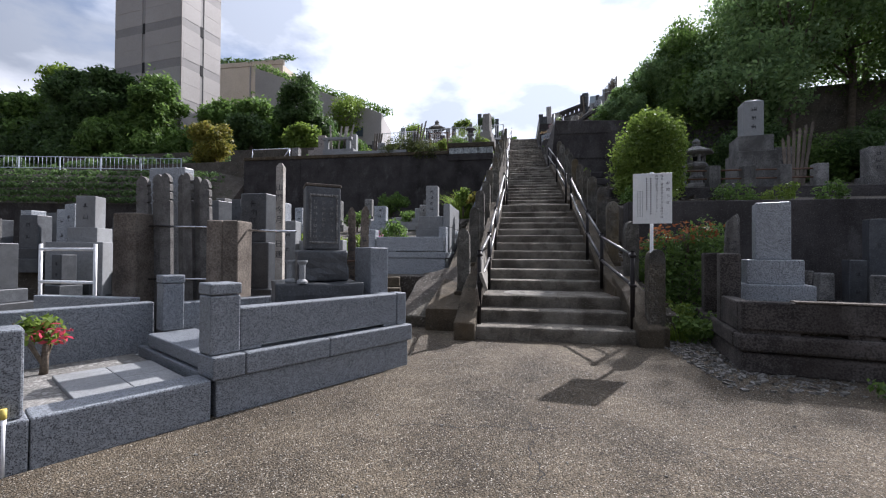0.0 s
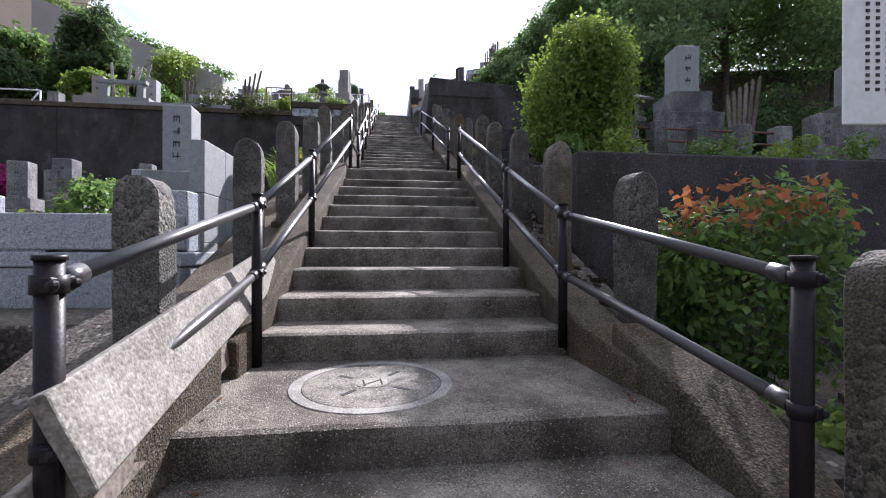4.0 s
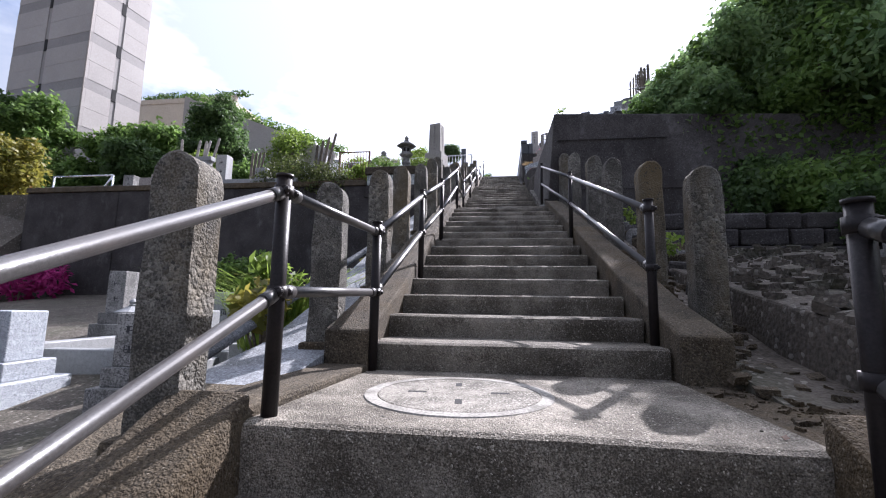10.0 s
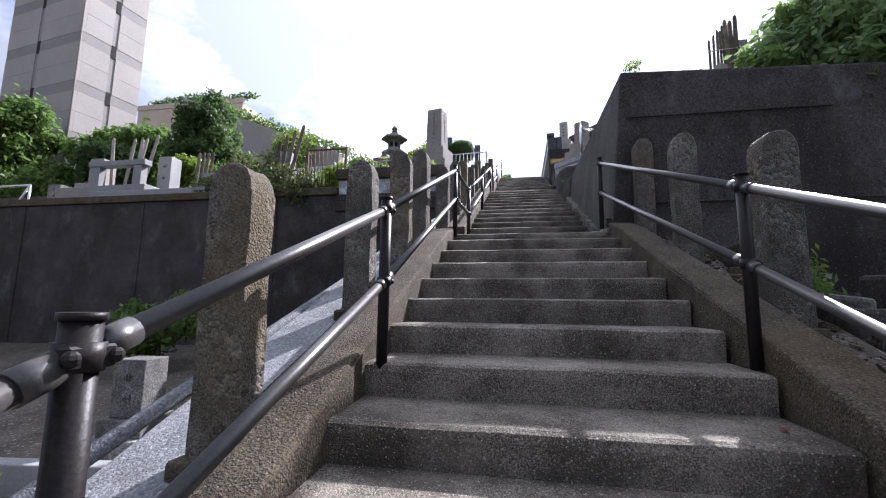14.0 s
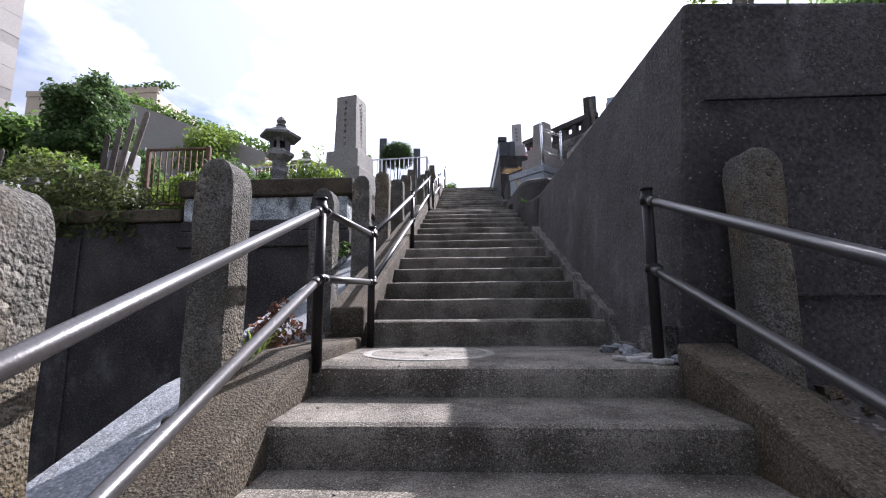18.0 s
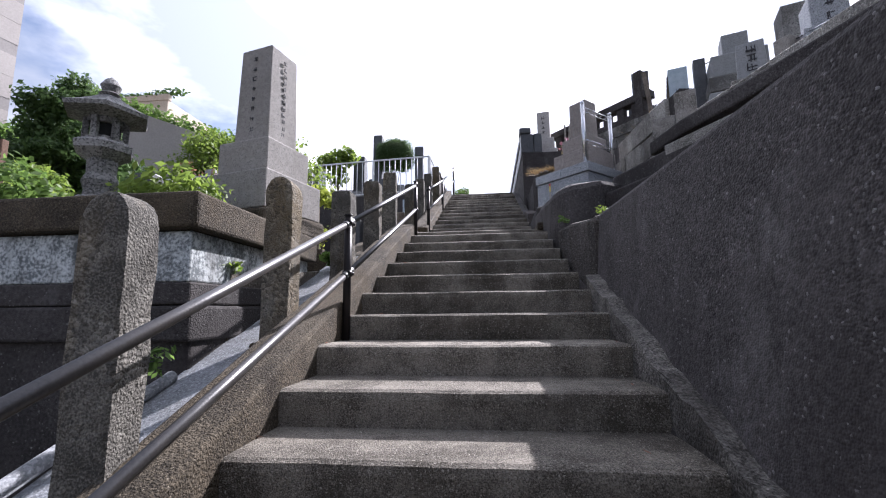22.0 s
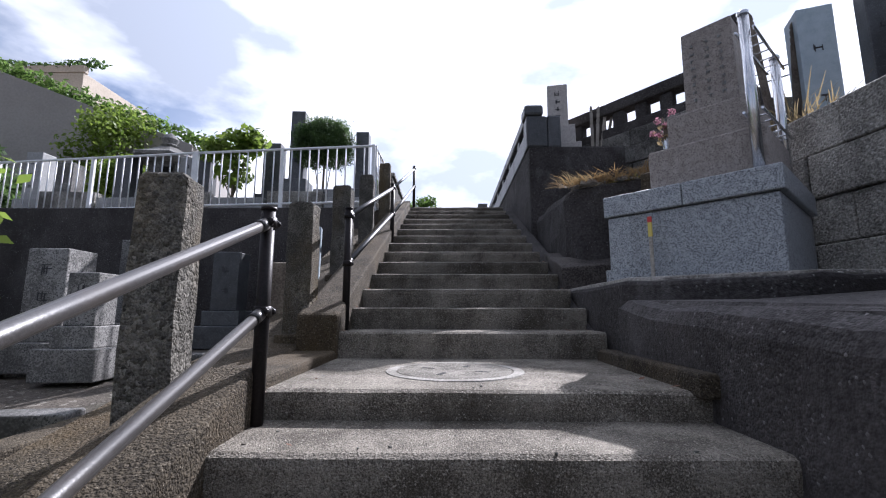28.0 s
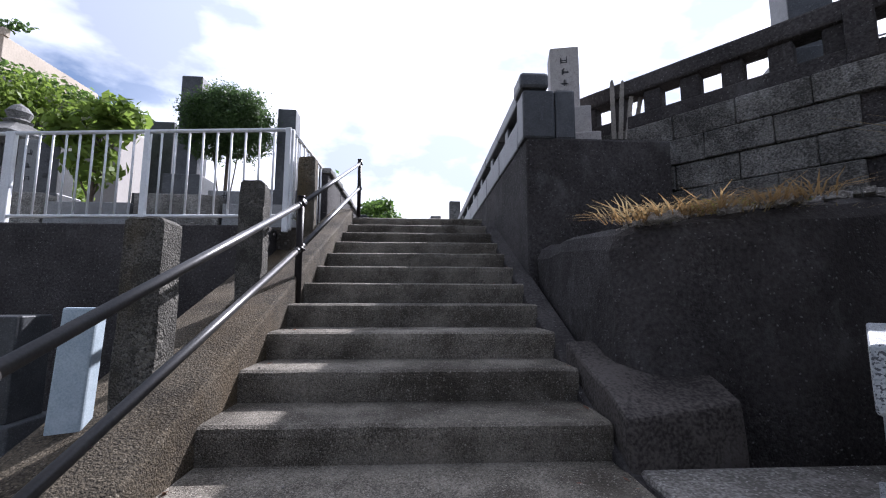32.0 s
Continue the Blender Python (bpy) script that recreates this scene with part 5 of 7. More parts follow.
part("post", roughen(box(1.9, 2.13, 0.42, 0.64, 0.0, 1.26, 0.02), 0.006, 5), "oldwall", EP)
part("floor", box(0.15, 1.5, 0.16, 2.28, 0.2, 0.40, 0.0), "soil", EP)
for y, h in ((0.83, 1.135), (1.7, 1.145)):
    part("post", roughen(box(0.0, 0.2, y, y + 0.2, 0.369, h, 0.02), 0.005, 5), "oldwall", EP)
tomb(2.5, 0.08, 0.40, -20, 0.33, 0.665, "granite", ((1.6, 0.28), (2.1, 0.385)), "grey granite gravestone on two stepped blocks", 0, 0.33)
for k in range(7):
    stake(2.06 + 0.024 * k + 0.03 * (k % 2), -0.1 + 0.115 * k, 0.2, -60 + 9 * k, 1.38 + 0.03 * (k % 2), 0.06, "stake_grey", 12, (0, -1 + 0.6 * k))
pipe_frame([(2.03, -0.15, 1.04), (2.22, 0.7, 1.02)], [(0, 1)], 0.008, "rust", "thin metal rod tying grave stakes")
pipe_frame([(2.03, -0.15, 0.45), (2.22, 0.7, 0.42)], [(0, 1)], 0.008, "rust", "thin metal rod tying grave stakes")
t = thing("flower_cup", (2.86, 0.05, 0.79), 0, "small stone cup on a grave base", "vase")
part("cup", lathe([(0.04, 0.0), (0.06, 0.14), (0.055, 0.15)], 14), "stone_old", t)

# crowded old plots further east
for x, y, w, h, m, z in ((4.98, 0.6, 0.5, 0.7, "stone_old", 0.6), (5.6, 0.25, 0.36, 1.0, "stone_old", 0.0), (5.1, 2.2, 0.24, 1.1, "stone_dark", 0.9), (6.1, 2.5, 0.34, 0.95, "stone_dark", 1.0), (6.4, 2.1, 0.26, 0.6, "stone_old", 0.2), (5.2, 2.5, 0.2, 0.4, "stone_old", 0.1), (4.6, 1.9, 0.22, 0.7, "stone_dark", 0.1), (7.3, 1.8, 0.5, 1.9, "stone_old", 0.9), (7.2, 0.3, 0.3, 0.8, "stone_old", 0.0), (4.9, 0.9, 0.2, 0.65, "stone_dark", 0.0), (5.6, 1.3, 0.2, 0.8, "stone_old", 0.0), (6.0, 0.9, 0.24, 0.9, "stone_old", 0.0), (8.6, 1.0, 0.4, 1.1, "stone_old", 0.2), (9.5, 0.0, 0.35, 0.9, "stone_dark", 0.0), (8.4, -1.0, 0.3, 0.7, "stone_old", 0.0), (10.6, 1.4, 0.4, 1.0, "stone_old", 0.1)):
    tomb(x, y, 0.0, -20 + 10 * math.sin(x * 3), w, h + z * 0.3, m, ((1.45, 0.18), (2.0, 0.15)), "old stained gravestone in a crowded plot", 2, group="old graves")
for k, (x, y, l, rz) in enumerate(((4.9, -0.2, 1.6, -15), (5.9, -0.9, 2.0, -15), (4.3, 0.6, 1.6, 70), (6.6, 0.0, 1.8, 72), (5.3, 1.9, 2.0, -12), (7.7, -0.6, 1.8, -12))):
    t = thing("plot_kerb", (x, y, 0), rz, "dark stained stone kerb round an old grave plot", "kerb", "plot kerbs")
    part("stone", box(-l / 2, l / 2, -0.11, 0.11, -0.03, 0.42, 0.02), "darkwall", t)
    for s in (-1, 1):
        part("post", box(s * l / 2 - 0.1, s * l / 2 + 0.1, -0.115, 0.115, 0.42, 0.85, 0.02), "stone_old", t)
stone_lantern(6.15, 1.0, 0.0, 1.45, 15, "stone_old", "large weathered stone lantern with a wide roof")
t = thing("stone_step", (4.1, -1.35, 0), -12, "rough stone entrance step of a plot", "step")
part("slab", roughen(box(-0.35, 0.9, -0.2, 0.2, -0.02, 0.2, 0.02), 0.01, 4), "stone_old", t)

# upper east terrace graves
for x, y, z, w, h, tiers, m in ((5.73, 7.1, 2.75, 0.46, 0.95, ((1.7, 0.42), (2.0, 1.1)), "granite_light"), (9.12, 6.5, 2.55, 0.5, 0.82, ((1.7, 0.45), (1.95, 1.05)), "granite_light"), (11.65, 6.5, 2.55, 0.55, 0.82, ((1.6, 0.45), (1.85, 1.0)), "granite_light"), (14.3, 6.5, 2.55, 0.5, 0.82, ((1.6, 0.45), (1.85, 0.95)), "granite_light"), (6.6, 7.4, 2.9, 0.4, 0.85, ((1.4, 0.3),), "stone_old"), (8.02, 6.3, 2.75, 0.36, 0.7, ((1.4, 0.3),), "stone_old"), (4.4, 9.4, 3.3, 0.36, 0.7, ((1.5, 0.25), (2.0, 0.2)), "stone_old")):
    # darker stone_old on every base carries the shade of the trees as colour
    tomb(x, y, z, -8, w, h, m, tiers, "pale granite gravestone on a broad stepped base" if m == "granite_light" else "old grey gravestone on a terrace", 3, head="peak" if m == "granite_light" else "flat", base="stone_old")
stone_lantern(3.96, 6.0, 2.75, 1.15, 0, "stone_old", "old stone lantern on a terrace")
stone_lantern(3.25, 7.6, 2.95, 0.75, 0, "granite", "small stone lantern beside the stairs")
for k in range(6):
    stake(6.12 + 0.07 * k, 6.25, 2.85, 0, 1.2 + 0.08 * k, 0.07, "wood_old", 0, (0, -4 + 2.5 * k))
for k in range(5):
    t = thing("terrace_post", (3.4 + 0.75 * k, 5.55, 2.5), 0, "dark stone post of a terrace rail", "post", "terrace posts")
    part("shaft", box(-0.13, 0.13, -0.12, 0.12, -0.1, 0.75, 0.02), "stone_old", t)
for z in (2.95, 3.15):
    pipe_frame([(3.4, 5.55, z), (6.4, 5.55, z)], [(0, 1)], 0.02, "rust", "rusty pipe rail between stone posts")
pipe_frame([(9.3, 6.0, 2.8), (9.3, 6.0, 4.1), (9.8, 6.0, 4.1)], [(0, 1), (1, 2)], 0.025, "rust", "rusty bent pipe at a grave")
structure("terrace_kerb", roughen(box(1.75, 14.0, 5.3, 5.6, 2.2, 2.72, 0.02), 0.01, 3), "darkwall", "dark stone kerb along a grave terrace")
# stacked stone wall east of the second landing
sw = thing("rubble_wall", (2.1, 11.0, 3.0), 0, "low wall of stacked dark stone blocks", "stone wall")
for r in range(5):
    for k in range(8):
        w = 0.5 + 0.12 * math.sin(k * 3 + r * 5)
        bm = roughen(box(-w / 2, w / 2, -0.13, 0.13, 0.0, 0.24, 0.03), 0.018, 5)
        o = part("stone", bm, "darkwall", sw)
        o.location = (0.3 + 0.56 * k + 0.25 * (r % 2), 0.05 * r, 0.25 * r)
        o.rotation_euler = (0, 0, 0.1 * math.sin(k * 7 + r))

# thin marker post at the forecourt corner
t = thing("marker_post", (-2.93, -3.86, 0.0), 0, "thin pale marker post with a wooden tip", "post")
part("shaft", tube((0, 0, -0.02), (0, 0, 0.28), 0.012, 8), "white_paint", t)
part("tip", tube((0, 0, 0.28), (0, 0, 0.33), 0.013, 8), "yellow", t)
# rubble beside the posts
for k in range(26):
    stone_y = 8.2 + 0.17 * k
    t = thing("rubble_stone", (1.72 + 0.22 * abs(math.sin(k * 3.3)), stone_y, slope(stone_y) - 0.16), 57 * k, "dark rough broken stone beside the steps", "stone", "rubble stones")
    w = 0.1 + 0.1 * abs(math.sin(k * 1.9))
    part("stone", roughen(box(-w, w, -w * 0.7, w * 0.7, -0.12, 0.06 + w * 0.5, 0.03, 2), 0.04, 4), ("kerb", "darkwall", "stone_old")[k % 3], t)


# ---- planter, obelisk and graves on the west wall ----
pl = thing("stone_planter", (-2.85, 16.62, 6.3), 0, "stone planter with stained white panels on a wall", "planter")
part("ledge", roughen(box(-1.22, 1.18, -0.06, 1.5, -0.25, -0.024, 0.02), 0.008, 5), "darkwall", pl)
part("panel", roughen(box(-1.15, 1.14, -0.04, 1.7, 0.12, 0.44, 0.012), 0.006, 6), "white_plaster", pl)
part("base", roughen(box(-1.17, 1.16, -0.05, 1.72, -0.02, 0.118, 0.012), 0.006, 6), "darkwall", pl)
part("coping", roughen(box(-1.2, 1.22, -0.12, 1.75, 0.444, 0.68, 0.02), 0.012, 4), "kerb", pl)
part("soil", box(-1.05, 1.0, 0.1, 1.35, 0.6, 0.72, 0.0), "soil", pl)
stone_lantern(-2.92, 17.1, 6.98, 0.86, 12, "stone_old", "tall weathered stone lantern on a planter", 1.22)
ob_t = thing("obelisk", (-2.11, 18.1, 6.98), -14, "tall brown-grey stone memorial pillar on two stepped blocks", "memorial")
part("footing", roughen(box(-0.44, 0.43, -0.44, 0.44, -0.02, 0.18, 0.03), 0.02, 7, 2), "kerb", ob_t)
part("base", box(-0.4, 0.39, -0.4, 0.4, 0.184, 0.55, 0.012), "stone_memorial", ob_t)
part("pedestal", box(-0.3, 0.3, -0.3, 0.3, 0.554, 0.9, 0.012), "stone_memorial", ob_t)
part("shaft", frustum(0.42, 0.42, 0.38, 0.38, 0.904, 1.93, 0.012), "stone_memorial", ob_t)
m = strokes(TRNG, 0.2, 0.85, -0.205, 1.0, 8, size=0.022)
inscribe(m, "ink", ob_t, "small dark carved characters")
m = shift(strokes(TRNG, 0.2, 0.85, -0.205, 1.0, 12, size=0.022), pose(0, 0, 0, 0, 0, 90))
inscribe(m, "ink", ob_t, "small dark carved characters")
# graves along the top of the west wall
for x, y, w, h, m, tiers in ((-11.7, 17.8, 0.42, 0.75, "stone_pink", ((1.9, 0.2), (3.0, 0.55))), (-10.0, 18.3, 0.4, 0.95, "granite_light", ((1.4, 0.4), (2.0, 0.3))), (-8.05, 17.7, 0.42, 0.6, "granite_light", ((1.4, 0.3),)), (-6.1, 17.9, 0.36, 0.9, "granite_light", ((1.4, 0.3), (1.9, 0.25))), (-8.9, 19.0, 0.32, 0.8, "stone_old", ((1.4, 0.3), (1.9, 0.3))), (-7.2, 19.2, 0.34, 0.7, "granite", ((1.4, 0.3), (1.9, 0.3))), (-4.9, 19.8, 0.3, 1.0, "stone_dark", ((1.4, 0.4), (2.0, 0.4))), (-13.6, 18.2, 0.4, 0.5, "stone_old", ((1.4, 0.25), (2.0, 0.2))), (-12.9, 19.6, 0.4, 0.7, "stone_dark", ((1.4, 0.25), (2.0, 0.3)))):
    tomb(x, y, 6.5, 3, w, h, m, tiers, {"stone_pink": "pinkish granite gravestone above a wall", "granite_light": "pale granite gravestone above a wall"}.get(m, "dark gravestone above a wall"), 2)
wp = thing("white_plot", (-10.5, 17.5, 6.5), 0, "white granite grave enclosure with a stake rack", "grave plot")
part("base", box(-0.9, 0.95, -0.4, 0.5, -0.05, 0.55, 0.012), "granite_light", wp)
part("post", box(-0.85, -0.6, -0.3, -0.1, 0.554, 1.1, 0.012), "granite_light", wp)
part("post", box(0.45, 0.7, -0.3, -0.1, 0.554, 1.1, 0.012), "granite_light", wp)
part("beam", box(-0.95, 0.8, -0.32, -0.08, 1.104, 1.25, 0.012), "granite_light", wp)
for k, (dx, h, lean) in enumerate(((-0.5, 2.05, -4), (-0.2, 2.0, 8), (0.05, 2.0, 12), (0.3, 2.1, 14), (0.15, 1.95, 5))):
    stake(-10.5 + dx, 17.52, 6.5, 0, h, 0.1, "plank", 0, (0, lean))
for k in range(4):
    stake(-8.5 + 0.09 * k, 17.6, 6.5, 0, 1.5, 0.09, "wood_old", 0, (0, 2 + 2 * k))
for k in range(4):
    stake(-6.15 + 0.1 * k, 17.5, 6.7, 10, 1.45 + 0.15 * k, 0.09, "wood_old", 0, (0, 3 + 3 * k))
t = thing("wall_kerb", (-9.0, 16.95, 6.6), 0, "pale stone kerb along the wall top", "kerb")
part("stone", box(-1.9, 2.6, -0.15, 0.15, -0.05, 0.2, 0.012), "granite_light", t)


def bar_fence(x0, y0, z0, x1, y1, z1, h, step, mat, label, post_step=2.0, r=0.011):
    """Posts, two rails and upright bars between two ends."""
    a, b = Vector((x0, y0, z0)), Vector((x1, y1, z1))
    t = thing("fence", tuple(a), 0, label, "fence")
    d = b - a
    n = max(1, round(d.length / post_step))
    for k in range(n + 1):
        p = d * (k / n)
        part("post", box(p.x - 0.03, p.x + 0.03, p.y - 0.03, p.y + 0.03, p.z - 0.06, p.z + h, 0.008), mat, t)
    for z, rr in ((h - 0.02, 0.024), (0.12, 0.02)):
        part("rail", tube(Vector((0, 0, z)), d + Vector((0, 0, z)), rr, 8), mat, t)
    m = int(d.length / step)
    first = None
    for k in range(1, m):
        p = d * (k / m)
        if first is None:
            first = part("bar", tube((0, 0, 0.12), (0, 0, h - 0.02), r, 6), mat, t)
            first.location = p
        else:
            o = new("bar", first.data)
            o.parent = t
            o.location = p
    return t


bar_fence(-5.2, 17.35, 6.75, -4.2, 17.35, 6.75, 1.05, 0.1, "rust", "rusty brown bar railing above a wall", 1.0)
bar_fence(-1.45, 25.5, 9.47, -4.75, 25.88, 9.5, 1.13, 0.16, "white_paint", "white painted metal bar fence on a terrace edge", 1.8, 0.012)
bar_fence(-4.8, 25.89, 9.5, -11.0, 26.6, 9.5, 1.13, 0.16, "white_paint", "white painted metal bar fence on a terrace edge", 1.8, 0.012)
bar_fence(-1.43, 25.55, 9.5, -1.4, 27.2, 9.5, 1.1, 0.16, "white_paint", "short return of a white painted bar fence", 1.7, 0.012)
bar_fence(-3.4, 19.9, 7.2, -6.6, 20.3, 7.2, 1.0, 0.14, "white_paint", "white bar fence behind a planter", 1.6, 0.01)
bar_fence(-45.0, 11.2, 5.87, -20.1, 16.6, 5.9, 0.8, 0.24, "blue_paint", "pale blue-grey railing along a green bank", 2.4, 0.014)
pipe_frame([(-16.0, 17.4, 6.4), (-16.0, 17.4, 7.25), (-13.6, 17.4, 7.25), (-13.6, 17.4, 6.4), (-14.2, 17.4, 6.4)], [(0, 1), (1, 2), (2, 3), (2, 4)], 0.03, "steel", "grey pipe railing above a wall")

# graves behind the white fence
for x, y, w, h, m, tiers in ((-3.29, 26.97, 0.29, 1.49, "stone_dark", ((1.7, 0.5), (2.4, 0.4))), (-1.98, 27.15, 0.27, 1.26, "stone_dark", ((1.6, 0.4), (2.2, 0.35))), (-2.61, 26.79, 0.45, 0.33, "granite_light", ((1.4, 0.3),)), (-5.32, 27.15, 0.31, 0.93, "stone_dark", ((1.5, 0.35), (2.2, 0.3))), (-5.81, 27.42, 0.33, 0.84, "granite_light", ((1.6, 0.4), (2.2, 0.3))), (-6.49, 27.24, 0.45, 0.47, "granite", ((1.4, 0.3),)), (-7.49, 27.79, 0.36, 1.02, "stone_dark", ((1.5, 0.4), (2.2, 0.3))), (-8.48, 27.42, 0.36, 0.84, "stone_old", ((1.5, 0.3), (2.2, 0.3))), (-4.14, 27.79, 0.38, 1.21, "stone_dark", ((1.6, 0.4), (2.2, 0.4))), (-1.71, 29.23, 0.36, 0.84, "stone_old", ((1.4, 0.3),)), (-1.44, 30.4, 0.36, 0.65, "stone_dark", ((1.4, 0.3),)), (-9.56, 27.79, 0.36, 1.12, "granite_light", ((1.5, 0.4), (2.2, 0.3)))):
    tomb(x, y, 9.5, 2, w, h, m, tiers, {"granite_light": "pale granite gravestone behind a white fence", "granite": "speckled granite block behind a white fence"}.get(m, "dark polished gravestone behind a white fence"), 3)
stone_lantern(-6.85, 28.15, 9.5, 2.2, 5, "stone_old", "tall stone lantern behind a white fence")
for k in range(6):
    t = thing("low_wall_block", (-2.0 - 1.1 * k, 26.45, 9.48), 3 * (k % 2), "pale stone block of a grave kerb", "kerb", "grave kerbs")
    part("block", box(-0.52, 0.52, -0.12, 0.12, -0.03, 0.42 + 0.12 * (k % 2), 0.012), ("granite_light", "block")[k % 2], t)
# wall and stones at the head of the stairs, west
for k, (y, h) in enumerate(((27.4, 0.75), (28.4, 0.72), (29.4, 0.7), (30.4, 0.66))):
    t = thing("block_wall", (-1.45, y, 9.5), 0, "dark stone block wall at the head of the stairs", "wall", "block walls")
    part("block", box(-0.14, 0.14, -0.49, 0.49, -0.05, 0.25 + h, 0.02), "darkwall", t)
    part("cap", box(-0.18, 0.18, -0.5, 0.5, 0.25 + h, 0.33 + h, 0.015), "stone_old", t)
tomb(-0.95, 31.4, 9.86, 0, 0.3, 0.6, "stone_old", ((1.5, 0.3), (2.2, 0.35)), "old gravestone at the head of the stairs", 2)
t = thing("stone_blocks", (-1.0, 30.2, 9.86), 5, "stacked pale and dark stone blocks at the stair head", "stone blocks")
part("block", box(-0.4, 0.4, -0.3, 0.3, -0.02, 0.3, 0.02), "granite_light", t)
part("block", box(-0.36, 0.34, -0.26, 0.26, 0.304, 0.62, 0.02), "stone_dark", t)
tomb(1.1, 34.0, 9.86, 0, 0.34, 1.2, "stone_old", ((1.5, 0.3), (2.2, 0.35)), "old gravestone far behind the stair head", 2)
tomb(0.6, 37.0, 9.86, 0, 0.4, 1.3, "stone_old", ((1.5, 0.3), (2.2, 0.35)), "old gravestone far behind the stair head", 2)
# low graves beside the upper flight, west
for x, y, w, h, m in ((-4.3, 23.0, 0.4, 0.75, "stone_old"), (-3.6, 22.6, 0.28, 0.5, "stone_old"), (-5.2, 22.0, 0.4, 0.9, "granite_light"), (-3.2, 24.4, 0.35, 0.8, "stone_dark"), (-4.8, 24.8, 0.35, 1.0, "stone_old"), (-6.2, 23.6, 0.4, 1.0, "stone_old")):
    tomb(x, y, 6.95 + (y - 20) * 0.08, 4, w, h, m, ((1.4, 0.2), (2.0, 0.25)), "weathered gravestone on a terrace under a fence", 2)
t = thing("round_post", (-2.6, 20.0, 6.85), 0, "short round-topped pale stone post", "stone post")
part("shaft", lathe([(0.1, -0.05), (0.1, 0.5), (0.09, 0.56), (0.05, 0.6), (0.005, 0.61)], 14), "granite_light", t)
t = thing("stone_slab", (-1.6, 22.95, 7.75), 0, "pale blue-grey stone slab standing beside a post", "slab")
part("slab", shift(box(-0.075, 0.075, -0.05, 0.05, -0.1, 0.9, 0.012), pose(0, 0, 0, -4, 0.5, 10)), "slab_blue", t)
t = thing("stone_post", (-1.62, 22.2, 7.6), 6, "low brown square stone post beside the steps", "stone post")
part("shaft", roughen(box(-0.15, 0.15, -0.13, 0.13, -0.2, 0.56, 0.015), 0.008, 6), "wood_old", t)
t = thing("stone_block", (-1.6, 22.55, 7.5), 12, "small pale blue-grey stone block beside a post", "stone block")
part("block", box(-0.1, 0.1, -0.09, 0.09, -0.1, 0.16, 0.01), "slab_blue", t)
part("cap", box(-0.085, 0.085, -0.08, 0.08, 0.164, 0.24, 0.01), "slab_blue", t)
for k, (x, y, l, rz) in enumerate(((-3.0, 19.6, 2.4, 5), (-3.6, 21.0, 2.4, 8), (-2.3, 20.6, 1.6, 92), (-3.2, 22.9, 2.6, 4))):
    t = thing("plot_kerb", (x, y, 6.75 + (y - 19) * 0.09), rz, "low dark stone kerb round a grave plot", "kerb", "plot kerbs")
    part("stone", box(-l / 2, l / 2, -0.1, 0.1, -0.1, 0.22, 0.015), ("kerb", "stone_old")[k % 2], t)

# ---- east tomb on its granite plinth ----
gt = thing("plinth_tomb", (1.42, 21.31, 7.98), -47.4, "speckled grey granite plinth carrying an old brown gravestone", "gravestone")
# frame: x along the front from the stair side to the near corner, y inward
part("plinth", box(-0.52, 0.52, 0.0, 1.05, -0.03, 0.47, 0.012), "granite", gt)
part("plinth_end", box(-0.53, -0.36, -0.006, 1.0, -0.03, 0.466, 0.008), "granite", gt)
part("plinth_foot", box(-0.56, -0.34, -0.02, 0.9, -0.03, 0.075, 0.006), "granite", gt)
part("coping", box(-0.55, 0.0, -0.03, 1.08, 0.474, 0.63, 0.01), "granite", gt)
part("coping", box(0.004, 0.55, -0.03, 1.08, 0.474, 0.63, 0.01), "granite", gt)
part("base", box(-0.27, 0.46, 0.16, 0.94, 0.634, 0.96, 0.015), "stone_pink", gt)
part("pedestal", box(-0.16, 0.38, 0.27, 0.82, 0.964, 1.24, 0.015), "stone_pink", gt)
part("shaft", frustum(0.35, 0.32, 0.34, 0.31, 1.244, 1.92, 0.012, None, 0.12, 0.54), "stone_pink", gt)
for c in (-0.1, 0.0, 0.09):
    inscribe(shift(strokes(TRNG, 0.1, 0.5, 0.374, 1.32, 8, size=0.014), Matrix.Translation((c + 0.12, 0.004, 0))), "granite_light", gt, "pale carved characters")
t = thing("incense_stick_holder", (1.25, 21.42, 7.98), -47.4, "thin pale wooden stick with a red tip on granite", "stake")
part("stick", box(-0.012, 0.012, -0.03, -0.018, 0.0, 0.36, 0.002), "plank", t)
part("label", box(-0.013, 0.013, -0.032, -0.016, 0.28, 0.38, 0.002), "yellow", t)
part("tip", box(-0.014, 0.014, -0.033, -0.015, 0.38, 0.42, 0.003), "red", t)
fr = thing("stake_rack", (1.78, 21.08, 8.6), 0, "polished steel rack for grave stakes beside a tomb", "rack")
P1, P2 = Vector((0, 0, 0)), Vector((0.58, 0.5, 0.0))
for p in (P1, P2):
    part("upright", tube(p, p + Vector((0, 0, 1.08)), 0.032, 14), "steel", fr)
    part("cap", lathe([(0.036, 0.0), (0.036, 0.02), (0.02, 0.035), (0.002, 0.04)], 12), "steel", fr).location = p + Vector((0, 0, 1.08))
side = (P2 - P1).normalized().cross(Vector((0, 0, 1))) * 0.05
for z in (0.42, 0.98):
    for s in (-1, 1):
        part("rung", tube(P1 + side * s + Vector((0, 0, z)), P2 + side * s + Vector((0, 0, z)), 0.009, 8), "steel", fr)
    for k in range(1, 6):
        c = P1.lerp(P2, k / 6) + Vector((0, 0, z))
        part("divider", tube(c - side, c + side, 0.006, 6), "steel", fr)
va = thing("flower_vase", (1.6, 21.78, 8.96), 0, "steel flower vase with dried pink flowers", "vase")
